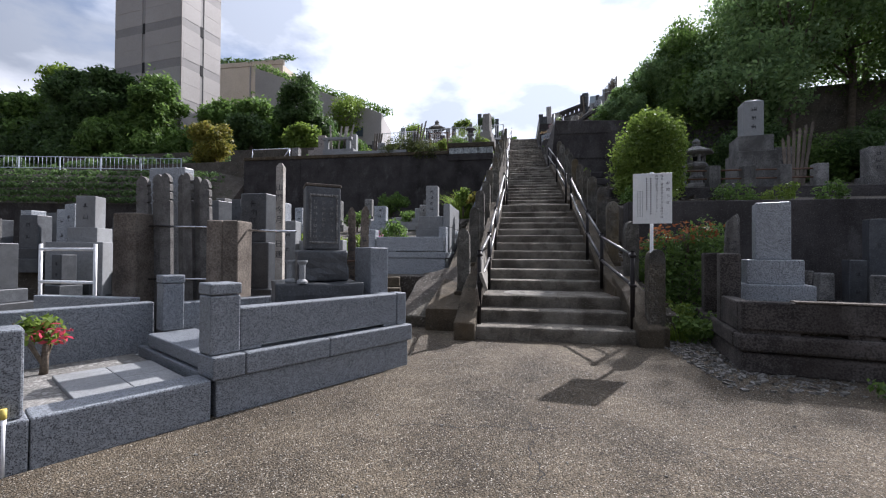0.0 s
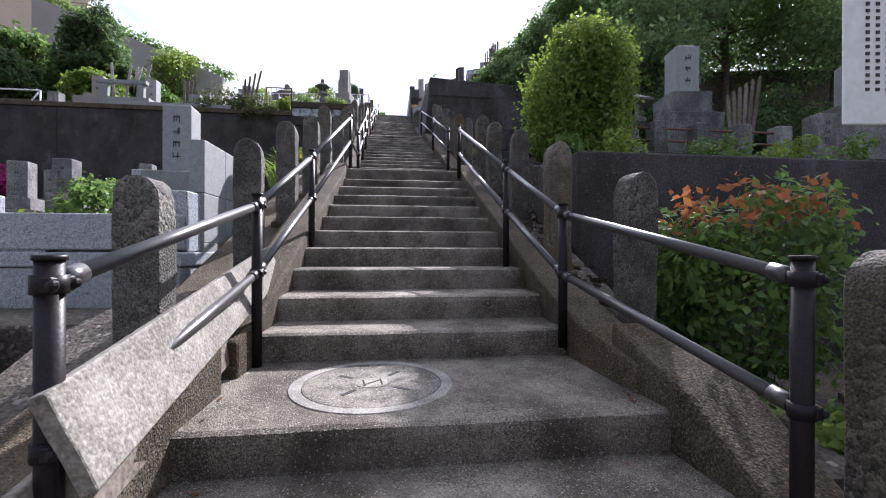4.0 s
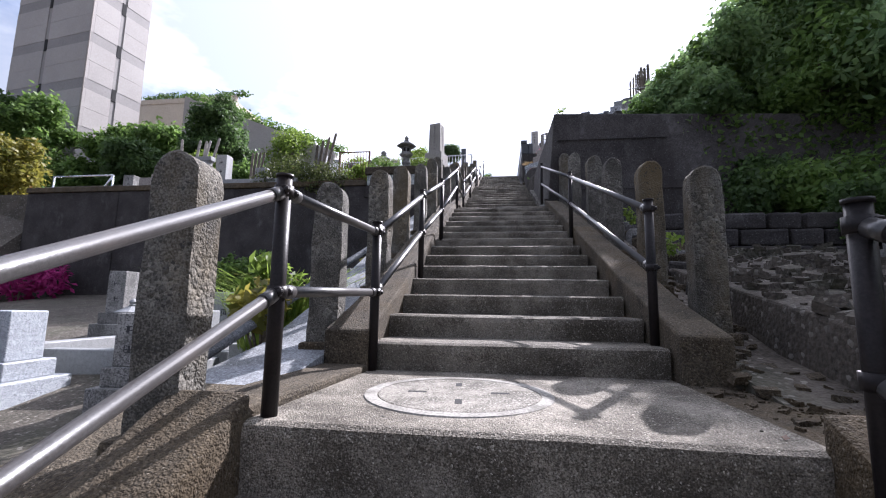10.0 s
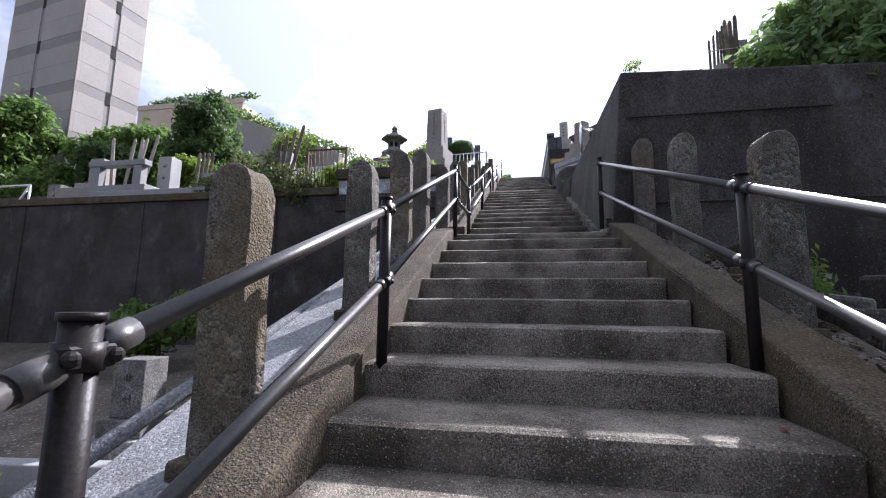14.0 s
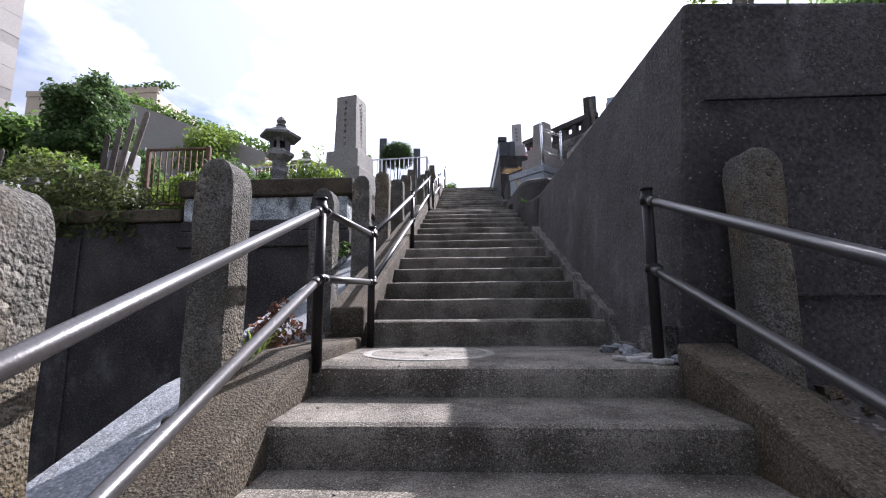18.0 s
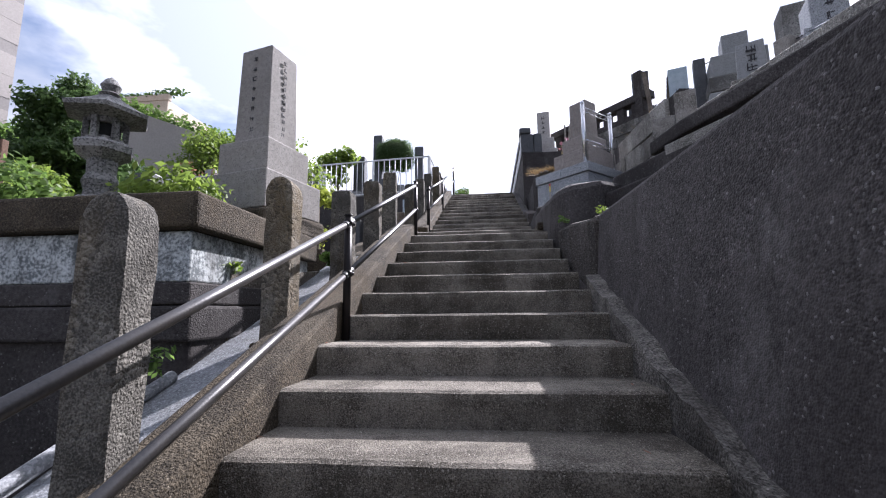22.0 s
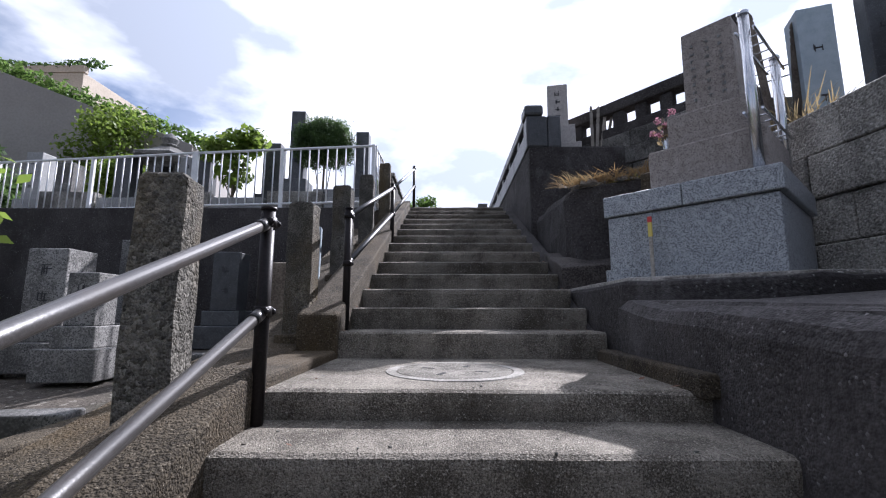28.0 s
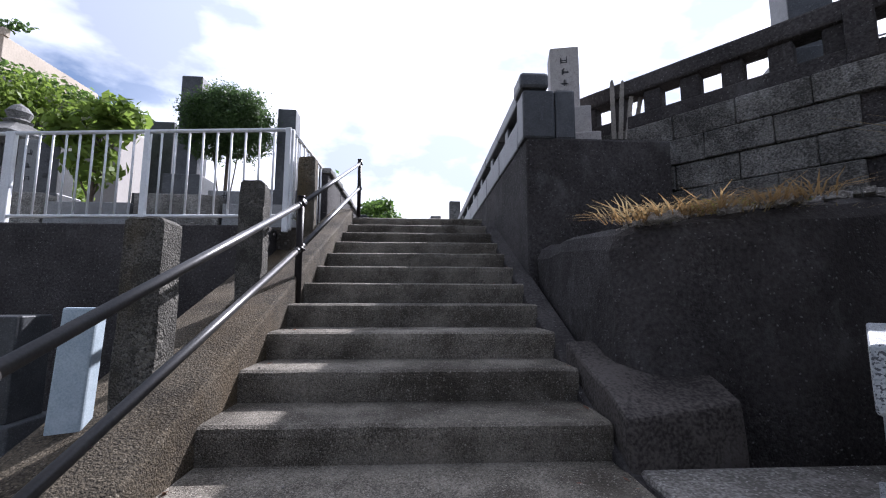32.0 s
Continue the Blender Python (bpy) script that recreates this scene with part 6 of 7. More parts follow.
part("vase", lathe([(0.025, 0.0), (0.03, 0.02), (0.04, 0.15), (0.045, 0.16)], 14), "steel", va)
t = thing("dark_block", (1.56, 21.94, 8.612), -47, "brown square stone block standing on a granite plinth", "stone block")
part("block", roughen(box(-0.085, 0.085, -0.09, 0.09, -0.004, 0.27, 0.012), 0.006, 8), "kerb", t)

# wedge of broken concrete beside the flight
structure("kerb_wedge", roughen(prism([(0.97, 22.68), (1.55, 22.74), (1.6, 23.5), (0.97, 23.5)], 7.4, 8.2, 0.02, top=[8.19, 8.23, 8.42, 8.44]), 0.03, 3.5, 3), "oldwall", "broken sloping concrete ledge beside the steps")
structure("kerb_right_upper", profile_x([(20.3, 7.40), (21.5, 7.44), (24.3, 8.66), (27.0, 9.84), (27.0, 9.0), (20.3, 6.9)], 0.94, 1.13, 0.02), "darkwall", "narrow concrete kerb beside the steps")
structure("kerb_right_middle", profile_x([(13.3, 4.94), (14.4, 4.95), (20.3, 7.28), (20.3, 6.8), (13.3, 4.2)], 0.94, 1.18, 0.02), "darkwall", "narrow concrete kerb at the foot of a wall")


# ---- masonry wall, bastion, balustrade ----
def masonry(x0, y0, x1, y1, z0, z1, bw, bh, name, label, mat="block", jitter=0.015):
    """Courses of single blocks along a line, the face to the right of the line's direction."""
    a, b = Vector((x0, y0, 0)), Vector((x1, y1, 0))
    d = (b - a)
    ang = math.degrees(math.atan2(d.y, d.x))
    t = thing(name, (x0, y0, z0), ang, label, "wall")
    t["kind"] = "structure"
    rows = max(1, round((z1 - z0) / bh))
    h = (z1 - z0) / rows
    n = max(1, round(d.length / bw))
    w = d.length / n
    protos = []
    for s in range(5):
        protos.append(roughen(box(-w / 2 + 0.004, w / 2 - 0.004, -0.16, 0.16, 0.003, h - 0.003, 0.01, 1), 0.009, 5 + s))
    meshes = []
    for bm in protos:
        o = part("block", bm, mat, t)
        meshes.append(o.data)
        bpy.data.objects.remove(o)
    half = meshes[0]
    part("core", box(0.0, d.length, -0.1, 0.12, 0.0, z1 - z0 - 0.01, 0.0), "darkwall", t)
    for r in range(rows):
        for k in range(n):
            x = (k + 0.5) * w + (0.5 * w if r % 2 else 0.0)
            if x + w / 2 > d.length + 0.03:
                continue
            o = new("block", meshes[(k * 3 + r * 7) % 5])
            o.parent = t
            o.location = (x, jitter * math.sin(k * 5.1 + r * 2.3), r * h)
    return t


masonry(2.72, 22.3, 2.95, 20.0, 7.9, 9.28, 0.58, 0.345, "masonry_wall", "weathered block masonry retaining wall with pale stains")
masonry(2.95, 20.0, 3.6, 17.3, 7.95, 8.8, 0.58, 0.37, "masonry_wall", "weathered block masonry retaining wall with pale stains")
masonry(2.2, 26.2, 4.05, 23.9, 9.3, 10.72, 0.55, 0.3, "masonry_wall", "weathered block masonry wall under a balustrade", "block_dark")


def balustrade():
    t = thing("stone_balustrade", (2.2, 26.2, 10.72), math.degrees(math.atan2(-2.3, 1.85)), "dark weathered stone balustrade with a thick rail", "balustrade")
    L = 2.85
    part("sill", box(-0.05, L, -0.13, 0.13, -0.01, 0.16, 0.02), "darkwall", t)
    part("rail", box(-0.1, L + 0.1, -0.14, 0.14, 0.42, 0.62, 0.03), "darkwall", t)
    for k in range(7):
        part("baluster", box(0.05 + k * 0.4, 0.25 + k * 0.4, -0.09, 0.09, 0.15, 0.43, 0.03), "darkwall", t)
    part("post", box(2.6, 2.8, -0.16, 0.16, 0.0, 1.15, 0.02), "darkwall", t)


balustrade()
bs_t = thing("bastion", (1.12, 24.87, 10.32), 0, "dark blue-grey stone block parapet beside the stair head", "parapet")
part("block", box(-0.05, 0.28, 0.0, 0.3, -0.02, 0.5, 0.03), "stone_dark", bs_t)
part("cap", box(-0.08, 0.22, -0.02, 0.32, 0.504, 0.68, 0.04), "stone_dark", bs_t)
part("block", box(0.284, 0.5, 0.02, 0.34, -0.02, 0.52, 0.03), "stone_dark", bs_t)
for k in range(7):
    part("block", box(-0.04, 0.24, 0.31 + k * 1.1, 1.4 + k * 1.1, -0.02, 0.3, 0.02), "stone_dark", bs_t)
    part("post", box(-0.02, 0.22, 0.9 + k * 1.1, 1.1 + k * 1.1, 0.3, 0.46, 0.02), "stone_dark", bs_t)
    part("rail", box(-0.05, 0.25, 0.31 + k * 1.1, 1.4 + k * 1.1, 0.46, 0.62, 0.02), "stone_dark", bs_t)
tomb(1.8, 25.75, 10.19, -12, 0.34, 0.8, "stone_pale", ((1.6, 0.35), (2.1, 0.4)), "pale brown gravestone above the stair wall", 4, head="peak")
for k in range(4):
    stake(2.35 + 0.08 * k, 25.6, 10.6, 0, 0.75, 0.05, "plank", 0, (0, 4 * k))
# stones above the masonry
for x, y, z, w, h, m in ((4.5, 23.6, 9.2, 0.38, 1.86, "slab_blue"), (4.2, 24.95, 10.78, 0.4, 1.0, "stone_dark"), (4.65, 22.95, 9.2, 0.22, 1.7, "stone_dark"), (5.5, 22.6, 9.2, 0.4, 1.2, "stone_old"), (4.9, 20.6, 9.15, 0.42, 1.1, "stone_old"), (3.95, 18.9, 8.72, 0.34, 0.42, "granite"), (5.3, 19.0, 8.72, 0.36, 1.0, "stone_dark")):
    tomb(x, y, z, -20, w, h, m, ((1.6, 0.28), (2.1, 0.22)), {"granite": "grey granite gravestone above a masonry wall", "slab_blue": "blue-grey granite gravestone above a masonry wall"}.get(m, "dark gravestone above a masonry wall"), 2, group="graves above the wall")
t = thing("concrete_wall", (2.5, 20.15, 8.62), -26, "rough pebbled concrete parapet above a wall", "parapet")
part("wall", roughen(box(0.0, 0.3, 0.0, 0.26, -0.02, 0.29, 0.02), 0.01, 4), "pebble", t)
part("pillar", roughen(box(0.304, 0.57, -0.01, 0.28, -0.02, 0.6, 0.02), 0.01, 4), "pebble", t)
t = thing("stacked_tomb", (5.1, 22.5, 9.22), -20, "large stacked grey stone tomb above a masonry wall", "gravestone")
part("base", roughen(box(-0.62, 0.62, -0.55, 0.55, -0.05, 0.5, 0.03), 0.012, 4), "granite_light", t)
part("lower_block", roughen(box(-0.54, 0.54, -0.46, 0.46, 0.504, 1.1, 0.03), 0.012, 4), "granite_light", t)
part("slab", roughen(box(-0.52, 0.52, -0.46, 0.46, 1.104, 1.4, 0.02), 0.012, 4), "stone_old", t)
part("block", roughen(box(-0.46, 0.46, -0.42, 0.42, 1.404, 1.85, 0.02), 0.012, 4), "granite_light", t)
part("shaft", box(-0.22, 0.22, -0.22, 0.22, 1.854, 2.35, 0.02), "granite_light", t)
t = thing("small_tombstone", (3.95, 20.2, 8.95), -30, "pale granite gravestone with carved characters", "gravestone")
part("base", roughen(box(-0.26, 0.26, -0.26, 0.26, -0.15, 0.45, 0.02), 0.012, 5), "pebble", t)
part("shaft", frustum(0.36, 0.32, 0.33, 0.29, 0.454, 1.0, 0.012), "granite_light", t)
inscribe(strokes(TRNG, 0.16, 0.4, -0.165, 0.55, 3, size=0.06), "ink", t, "dark carved characters")
t = thing("low_parapet", (3.85, 18.3, 8.76), -64, "pale stone parapet with end posts on a terrace", "parapet")
part("sill", roughen(box(-0.6, 1.6, -0.1, 0.1, -0.1, 0.22, 0.02), 0.01, 4), "granite_light", t)
part("post", box(-0.78, -0.604, -0.1, 0.1, -0.1, 0.46, 0.015), "stone_memorial", t)
part("post", box(0.75, 0.93, -0.105, 0.105, 0.22, 0.5, 0.015), "stone_memorial", t)
for z in (0.33, 0.41):
    part("rod", tube((-0.6, 0, z), (0.75, 0, z), 0.01, 8), "steel", t)
pipe_frame([(4.2, 24.9, 11.3), (4.5, 23.6, 11.0), (4.2, 24.9, 11.15), (4.5, 23.6, 10.85)], [(0, 1), (2, 3)], 0.012, "steel", "thin steel rods between gravestones")
pipe_frame([(4.65, 22.95, 11.25), (5.1, 22.4, 11.35), (4.65, 22.95, 10.7), (5.1, 22.4, 10.75)], [(0, 1), (2, 3)], 0.012, "steel", "thin steel rods between gravestones")
stake(4.08, 23.7, 9.2, 0, 2.5, 0.1, "wood_old", 0, (0, -6))
stake(4.16, 23.6, 9.2, 0, 2.3, 0.1, "wood_old", 0, (0, 4))
# stakes on the hill top above the high wall
for k in range(8):
    stake(4.05 + 0.075 * k, 17.6, 8.95, 0, 0.95 + 0.07 * k + 0.05 * (k % 3), 0.05 if k < 5 else 0.09, "wood_old", 0, (0, 1.5 * math.sin(k)))
tomb(4.72, 17.7, 8.95, 0, 0.2, 0.7, "stone_old", ((1.4, 0.2),), "old gravestone with stakes on the hill", 0)
pipe_frame([(3.95, 17.56, 9.6), (4.7, 17.56, 9.65)], [(0, 1)], 0.012, "steel", "thin rod holding grave stakes")


# ---- rubble, weeds, litter on the steps ----
def stone_lump(x, y, z, s, seed, name="loose_stone", mat="kerb", label="loose broken piece of concrete beside the steps"):
    bm = bmesh.new()
    bmesh.ops.create_icosphere(bm, subdivisions=2, radius=1.0)
    for v in bm.verts:
        v.co = Vector((v.co.x * s, v.co.y * s * 0.7, v.co.z * s * 0.4)) + s * 0.3 * noise.noise_vector(v.co * 1.6 + Vector((seed, seed * 2, 0)))
    t = thing(name, (x, y, z + s * 0.2), seed * 47, label, "stone", "loose stones")
    part("stone", bm, mat, t)


for k, (x, y, s) in enumerate(((0.84, 13.62, 0.07), (0.88, 13.8, 0.08), (0.92, 13.45, 0.06), (0.98, 13.32, 0.07), (0.8, 13.95, 0.07), (0.92, 14.1, 0.06))):
    stone_lump(x, y, 4.92, s, k + 1, mat="gutter")
for k in range(14):
    stone_lump(1.35 + 0.25 * math.sin(k * 4.7), 11.0 + 0.25 * k, slope(11.0 + 0.25 * k) - 0.12, 0.06 + 0.05 * abs(math.sin(k * 2.2)), k + 20)
rk = np.random.default_rng(8)
BOX_SIDES = ((0, 1, 3, 2), (4, 6, 7, 5), (0, 4, 5, 1), (2, 3, 7, 6), (0, 2, 6, 4), (1, 5, 7, 3))


def chips(n, xs, ys, size, ground, keep=None):
    """Many small irregular broken stones on a surface, as one set of faces."""
    co = []
    for k in range(n):
        x, y = xs[0] + (xs[1] - xs[0]) * rk.random(), ys[0] + (ys[1] - ys[0]) * rk.random()
        if keep is not None and not keep(x, y):
            continue
        e = size[0] + (size[1] - size[0]) * rk.random() ** 2.5
        a = rk.random() * 6.28
        u = np.array([math.cos(a), math.sin(a), 0.2 * rk.normal()]) * e
        v = np.array([-math.sin(a), math.cos(a), 0.2 * rk.normal()]) * e * (0.5 + 0.4 * rk.random())
        w = np.array([0.15 * rk.normal(), 0.15 * rk.normal(), 1.0]) * e * 0.45
        c = np.array([x, y, ground(x, y) + e * 0.3])
        p8 = [c + u * (sx * (0.7 + 0.5 * rk.random())) + v * (sy * (0.7 + 0.5 * rk.random())) + w * sz for sx in (-1, 1) for sy in (-1, 1) for sz in (-1, 1)]
        co.extend([[p8[i] for i in f] for f in BOX_SIDES])
    return np.array(co)


def flat(x, y):
    return 0.0


def gravel_edge(x, y):
    return not ((x > 1.93 - 0.05 * y and y > -1.1) or (y < -1.2 and math.sin(x * 37) * math.sin(y * 29) < 0) or x > 2.5 + 0.3 * math.sin(y * 9))


tagged(quads_object("gravel_patch", chips(4200, (1.28, 2.7), (-1.7, 0.7), (0.004, 0.026), flat, gravel_edge), "gravel"), "broken grey gravel and chips beside the yard", "gravel", kind="stuff")
tagged(quads_object("yard_grit", chips(900, (-3.0, 5.0), (-5.0, -0.2), (0.002, 0.009), flat), "gravel"), "small grit and crumbs scattered over the yard", "grit", kind="stuff")
tagged(quads_object("terrace_rubble", chips(1500, (1.65, 4.5), (3.6, 13.2), (0.015, 0.09), lambda x, y: 2.05 + (y - 3.4) * 0.216), "soil"), "earth clods and broken stones on a terrace", "rubble", kind="stuff")
tagged(quads_object("landing_rubble", chips(420, (1.0, 2.4), (5.95, 7.05), (0.005, 0.026), lambda x, y: 2.425), "kerb"), "broken concrete crumbs beside a landing", "rubble", kind="stuff")
tagged(quads_object("strip_rubble", chips(900, (1.2, 1.62), (0.6, 13.2), (0.006, 0.05), lambda x, y: slope(y) - 0.1), "kerb"), "broken stones and earth under the posts", "rubble", kind="stuff")
tagged(quads_object("bank_rubble", chips(700, (-2.6, -1.75), (7.0, 16.3), (0.01, 0.06), lambda x, y: 1.6 + (y - 6.5) * 0.155), "soil"), "earth clods and stones on a bank", "rubble", kind="stuff")
tagged(quads_object("step_grit", chips(1100, (-0.93, 0.93), (0.1, 26.8), (0.002, 0.007), lambda x, y: max([z for q, z in STEPS if q <= y] or [0.0])), "gravel"), "fine grit and crumbs lying on the steps", "grit", kind="stuff")
tagged(quads_object("planter_rubble", chips(240, (1.25, 2.8), (22.98, 23.5), (0.008, 0.05), lambda x, y: 9.1 + 0.136 * (x - 1.14)), "ledge"), "pale broken stones along a planter wall", "rubble", kind="stuff")
# cracks in the yard: start, heading and number of short pieces
CRACKS = [(-1.24, -2.9, 0.1, 25), (-0.43, -2.66, -1.3, 4), (-0.38, -2.95, -1.5, 11), (0.65, -2.84, -0.22, 12), (1.25, -0.95, -0.35, 40), (-1.2, -1.1, -0.75, 14)]
for k, (x, y, a, n) in enumerate(CRACKS):
    q = []
    for i in range(n):
        b = a + 0.6 * math.sin(i * 2.3 + k) + 0.35 * math.sin(i * 0.7 + 2 * k)
        x2, y2 = x + 0.05 * math.cos(b), y + 0.05 * math.sin(b)
        w = 0.002 + 0.0018 * abs(math.sin(i * 1.3))
        nx, ny = -math.sin(b) * w, math.cos(b) * w
        q.append([(x - nx, y - ny, 0.0015), (x2 - nx, y2 - ny, 0.0015), (x2 + nx, y2 + ny, 0.0015), (x + nx, y + ny, 0.0015)])
        x, y = x2, y2
    tagged(quads_object("crack", np.array(q, float), "hole"), "thin dark crack in the yard", kind="structure")


# ---- buildings ----
def tower():
    t = thing("tower_block", (-37.8, 36.3, 0), -8.5, "tall cream apartment tower with grey bands and slit windows", "building")
    H, W, D = 56.0, 10.6, 5.45
    part("core", box(-W + 0.1, -0.06, 0.06, D - 0.1, 0, H, 0.0), "tower_b", t)
    for k in range(12):
        z0 = 0.2 + 4.6 * k
        z1, z2 = z0 + 3.6, z0 + 4.6
        for n, (a, b) in enumerate(((z0, (z0 + z1) / 2 - 0.01), ((z0 + z1) / 2 + 0.01, z1))):
            part("front_panel", box(-W, -6.1, 0.0, 0.3, a, b, 0.0), "tower_a", t)
            part("front_panel", box(-5.6, 0.0, 0.0, 0.3, a, b, 0.0), "tower_a", t)
            part("side_panel", box(-0.3, 0.004, 0.304, 2.5, a, b, 0.0), "tower_a", t)
            part("side_panel", box(-0.3, 0.004, 3.0, D, a, b, 0.0), "tower_a", t)
        part("front_band", box(-W, 0.0, 0.02, 0.3, z1, z2, 0.0), "tower_b", t)
        part("side_band", box(-0.3, -0.02, 0.304, D, z1, z2, 0.0), "tower_b", t)
        part("window", box(-6.05, -5.65, -0.005, 0.2, z1 - 0.1, z2 + 0.1, 0.0), "hole", t)
        part("window", box(-0.3, 0.01, 2.55, 2.95, z1 - 0.1, z2 + 0.1, 0.0), "hole", t)
    part("corner_pipe", tube((0.06, -0.04, 0), (0.06, -0.04, H), 0.07, 8), "stone_pink", t)
    part("roof", box(-W - 0.1, 0.1, -0.1, D + 0.1, H, H + 1.0, 0.0), "tower_b", t)


tower()
t = thing("terrace_house", (-49.0, 61.0, 12.0), 0, "tan concrete apartment block with a hedge on its roof", "building")
part("wall", box(-9.0, 9.0, 0.0, 12.0, -4.0, 21.5, 0.05), "tan", t)
part("parapet", box(-9.1, 9.1, -0.1, 0.5, 21.5, 22.3, 0.03), "tan", t)
part("pipe", tube((3.0, -0.15, 0), (3.0, -0.15, 21.5), 0.12, 8), "tower_b", t)
t = thing("white_house", (-24.0, 44.0, 8.0), 8, "pale concrete house front stepped down a hillside", "building")
part("wall", prism([(-9, 0), (7, 0), (7, 8), (-9, 8)], -4.0, 10.0, 0.02, top=[16.4, 10.6, 10.6, 16.4]), "tower_a", t)
for k in range(2):
    w = part("window", box(1.0 + 2.6 * k, 2.2 + 2.6 * k, -0.06, 0.1, 7.6, 8.9, 0.02), "tower_b", t)
    part("pane", box(1.1 + 2.6 * k, 2.1 + 2.6 * k, -0.08, -0.05, 7.7, 8.8, 0.0), "glass", w)


# formwork joints on the high walls
for x0, x1, z in ((1.2, 3.4, 6.32), (1.2, 6.5, 5.25)):
    structure("wall_joint", roughen(box(x0, x1, 13.295, 13.32, z, z + 0.02, 0.004), 0.008, 3), "darkwall", "raised formwork seam on a concrete wall")
for x in (-12.5, -9.0, -5.5):
    structure("wall_joint", box(x, x + 0.03, 16.595, 16.63, 2.0, 6.41, 0.005), "darkwall", "raised formwork seam on a concrete wall")


# ---- plants ----
FR = np.random.default_rng(21)


def shrub(x, y, z, lumps, mat, size, dens, label, name="shrub", trunk=True, category="shrub", shell=0.5, droop=0.0):
    t = thing(name, (x, y, z), 0, label, category)
    if trunk:
        bm = tube((0, 0, -0.05), (0.02, 0.01, max(0.12, lumps[0][0][2])), 0.03, 8, None, 0.018)
        for k in range(4):
            c = Vector(lumps[k % len(lumps)][0])
            tube((0, 0, 0.05), c + Vector((0.1 * math.sin(k * 2), 0.1 * math.cos(k * 2), 0)), 0.014, 6, bm, 0.006)
        part("stem", bm, "bark", t)
    quads_object("crown", leaf_cloud(FR, lumps, dens, size, shell, 0.5, droop), mat, t)
    return t


def blob(r, n, spread, seed, flat=0.8, z=0.0):
    """Lumps round a centre for an uneven crown."""
    g = np.random.default_rng(seed)
    out = [((0, 0, z), (r * 0.8, r * 0.8, r * 0.8 * flat))]
    for k in range(n):
        d = g.normal(size=3)
        d /= np.linalg.norm(d)
        q = r * spread
        out.append(((d[0] * q, d[1] * q, z + d[2] * q * flat), (r * (0.3 + 0.25 * g.random()),) * 2 + (r * (0.26 + 0.22 * g.random()),)))
    return out


def tree(x, y, z, h, r, mat, size, dens, label, seed, trunk_r=0.16, flat=0.9, lumps=14, name="tree", spread=0.75):
    t = thing(name, (x, y, z), 0, label, "tree")
    g = np.random.default_rng(seed)
    top = h - r * flat
    bm = tube((0, 0, -0.3), (0.1 * r, 0.05 * r, top * 0.6), trunk_r, 9, None, trunk_r * 0.7)
    tube((0.1 * r, 0.05 * r, top * 0.6), (0, 0, top + 0.2 * r), trunk_r * 0.7, 8, bm, trunk_r * 0.35)
    ls = blob(r, lumps, spread, seed, flat, top)
    for c, rad in ls[1:9]:
        tube((0.05 * r, 0.02 * r, top * (0.5 + 0.3 * g.random())), c, trunk_r * 0.32, 6, bm, trunk_r * 0.08)
    part("trunk", bm, "bark", t)
    quads_object("crown", leaf_cloud(FR, ls, dens, size, 0.35, 0.5), mat, t)
    return t


# clipped round shrub east of the stairs, grown into a tall egg
shrub(2.56, 4.95, 2.0, [((0, 0, 1.3), (0.68, 0.66, 0.9)), ((0.12, -0.1, 1.65), (0.62, 0.6, 0.6)), ((-0.18, 0.1, 1.3), (0.64, 0.6, 0.66)), ((0.14, 0.1, 0.95), (0.62, 0.6, 0.55)), ((-0.22, -0.05, 0.72), (0.5, 0.5, 0.4)), ((-0.05, -0.1, 2.1), (0.42, 0.4, 0.32)), ((0.25, 0.05, 1.95), (0.4, 0.38, 0.3))], "leaf_light", 0.034, 1250, "large clipped bright green shrub", shell=0.72)
shrub(2.17, 1.6, 0.05, [((0, 0, 0.75), (0.5, 0.45, 0.62)), ((0.25, 0, 1.2), (0.38, 0.35, 0.4)), ((-0.3, 0.1, 1.0), (0.32, 0.32, 0.42)), ((-0.45, 0.3, 0.8), (0.3, 0.3, 0.5)), ((-0.3, 0.5, 0.5), (0.35, 0.35, 0.45))], "leaf", 0.035, 700, "green shrub with reddish new shoots beside a sign", droop=0.6)
shrub(2.12, 1.55, 0.9, [((0, 0, 0.55), (0.55, 0.4, 0.18)), ((-0.5, 0.3, 0.4), (0.28, 0.25, 0.12))], "leaf_shoot", 0.035, 150, "reddish young shoots on a shrub", trunk=True)
shrub(-3.25, 3.9, 1.2, blob(0.34, 6, 0.7, 1, 0.8, 0.38), "leaf", 0.035, 500, "round clipped shrub on a grave plot")
shrub(-4.9, 5.0, 0.7, blob(0.45, 6, 0.9, 2, 0.6, 0.6), "leaf_light", 0.04, 400, "clipped cloud-shaped green shrub")
shrub(-5.4, 4.4, 0.7, blob(0.5, 6, 0.9, 3, 0.5, 0.75), "leaf_light", 0.04, 400, "clipped spreading green shrub")
shrub(-5.2, 1.7, 0.0, blob(0.35, 5, 0.9, 4, 0.6, 0.25), "leaf_light", 0.06, 250, "broad-leaved bright green plant", trunk=False)
shrub(-1.75, 7.5, 2.25, blob(0.24, 6, 0.8, 5, 0.9, 0.6), "leaf_warm", 0.05, 320, "yellow-green bush beside the steps", droop=0.4)
shrub(-2.2, 8.3, 2.4, blob(0.32, 6, 0.8, 6, 1.0, 0.55), "leaf_light", 0.06, 260, "bright bamboo-like bush beside the steps", droop=0.5)
shrub(-1.95, 10.9, 3.2, blob(0.2, 7, 0.9, 7, 0.8, 0.2), "leaf_warm", 0.035, 380, "grassy yellow-green bush beside the steps", trunk=False, droop=-0.6)
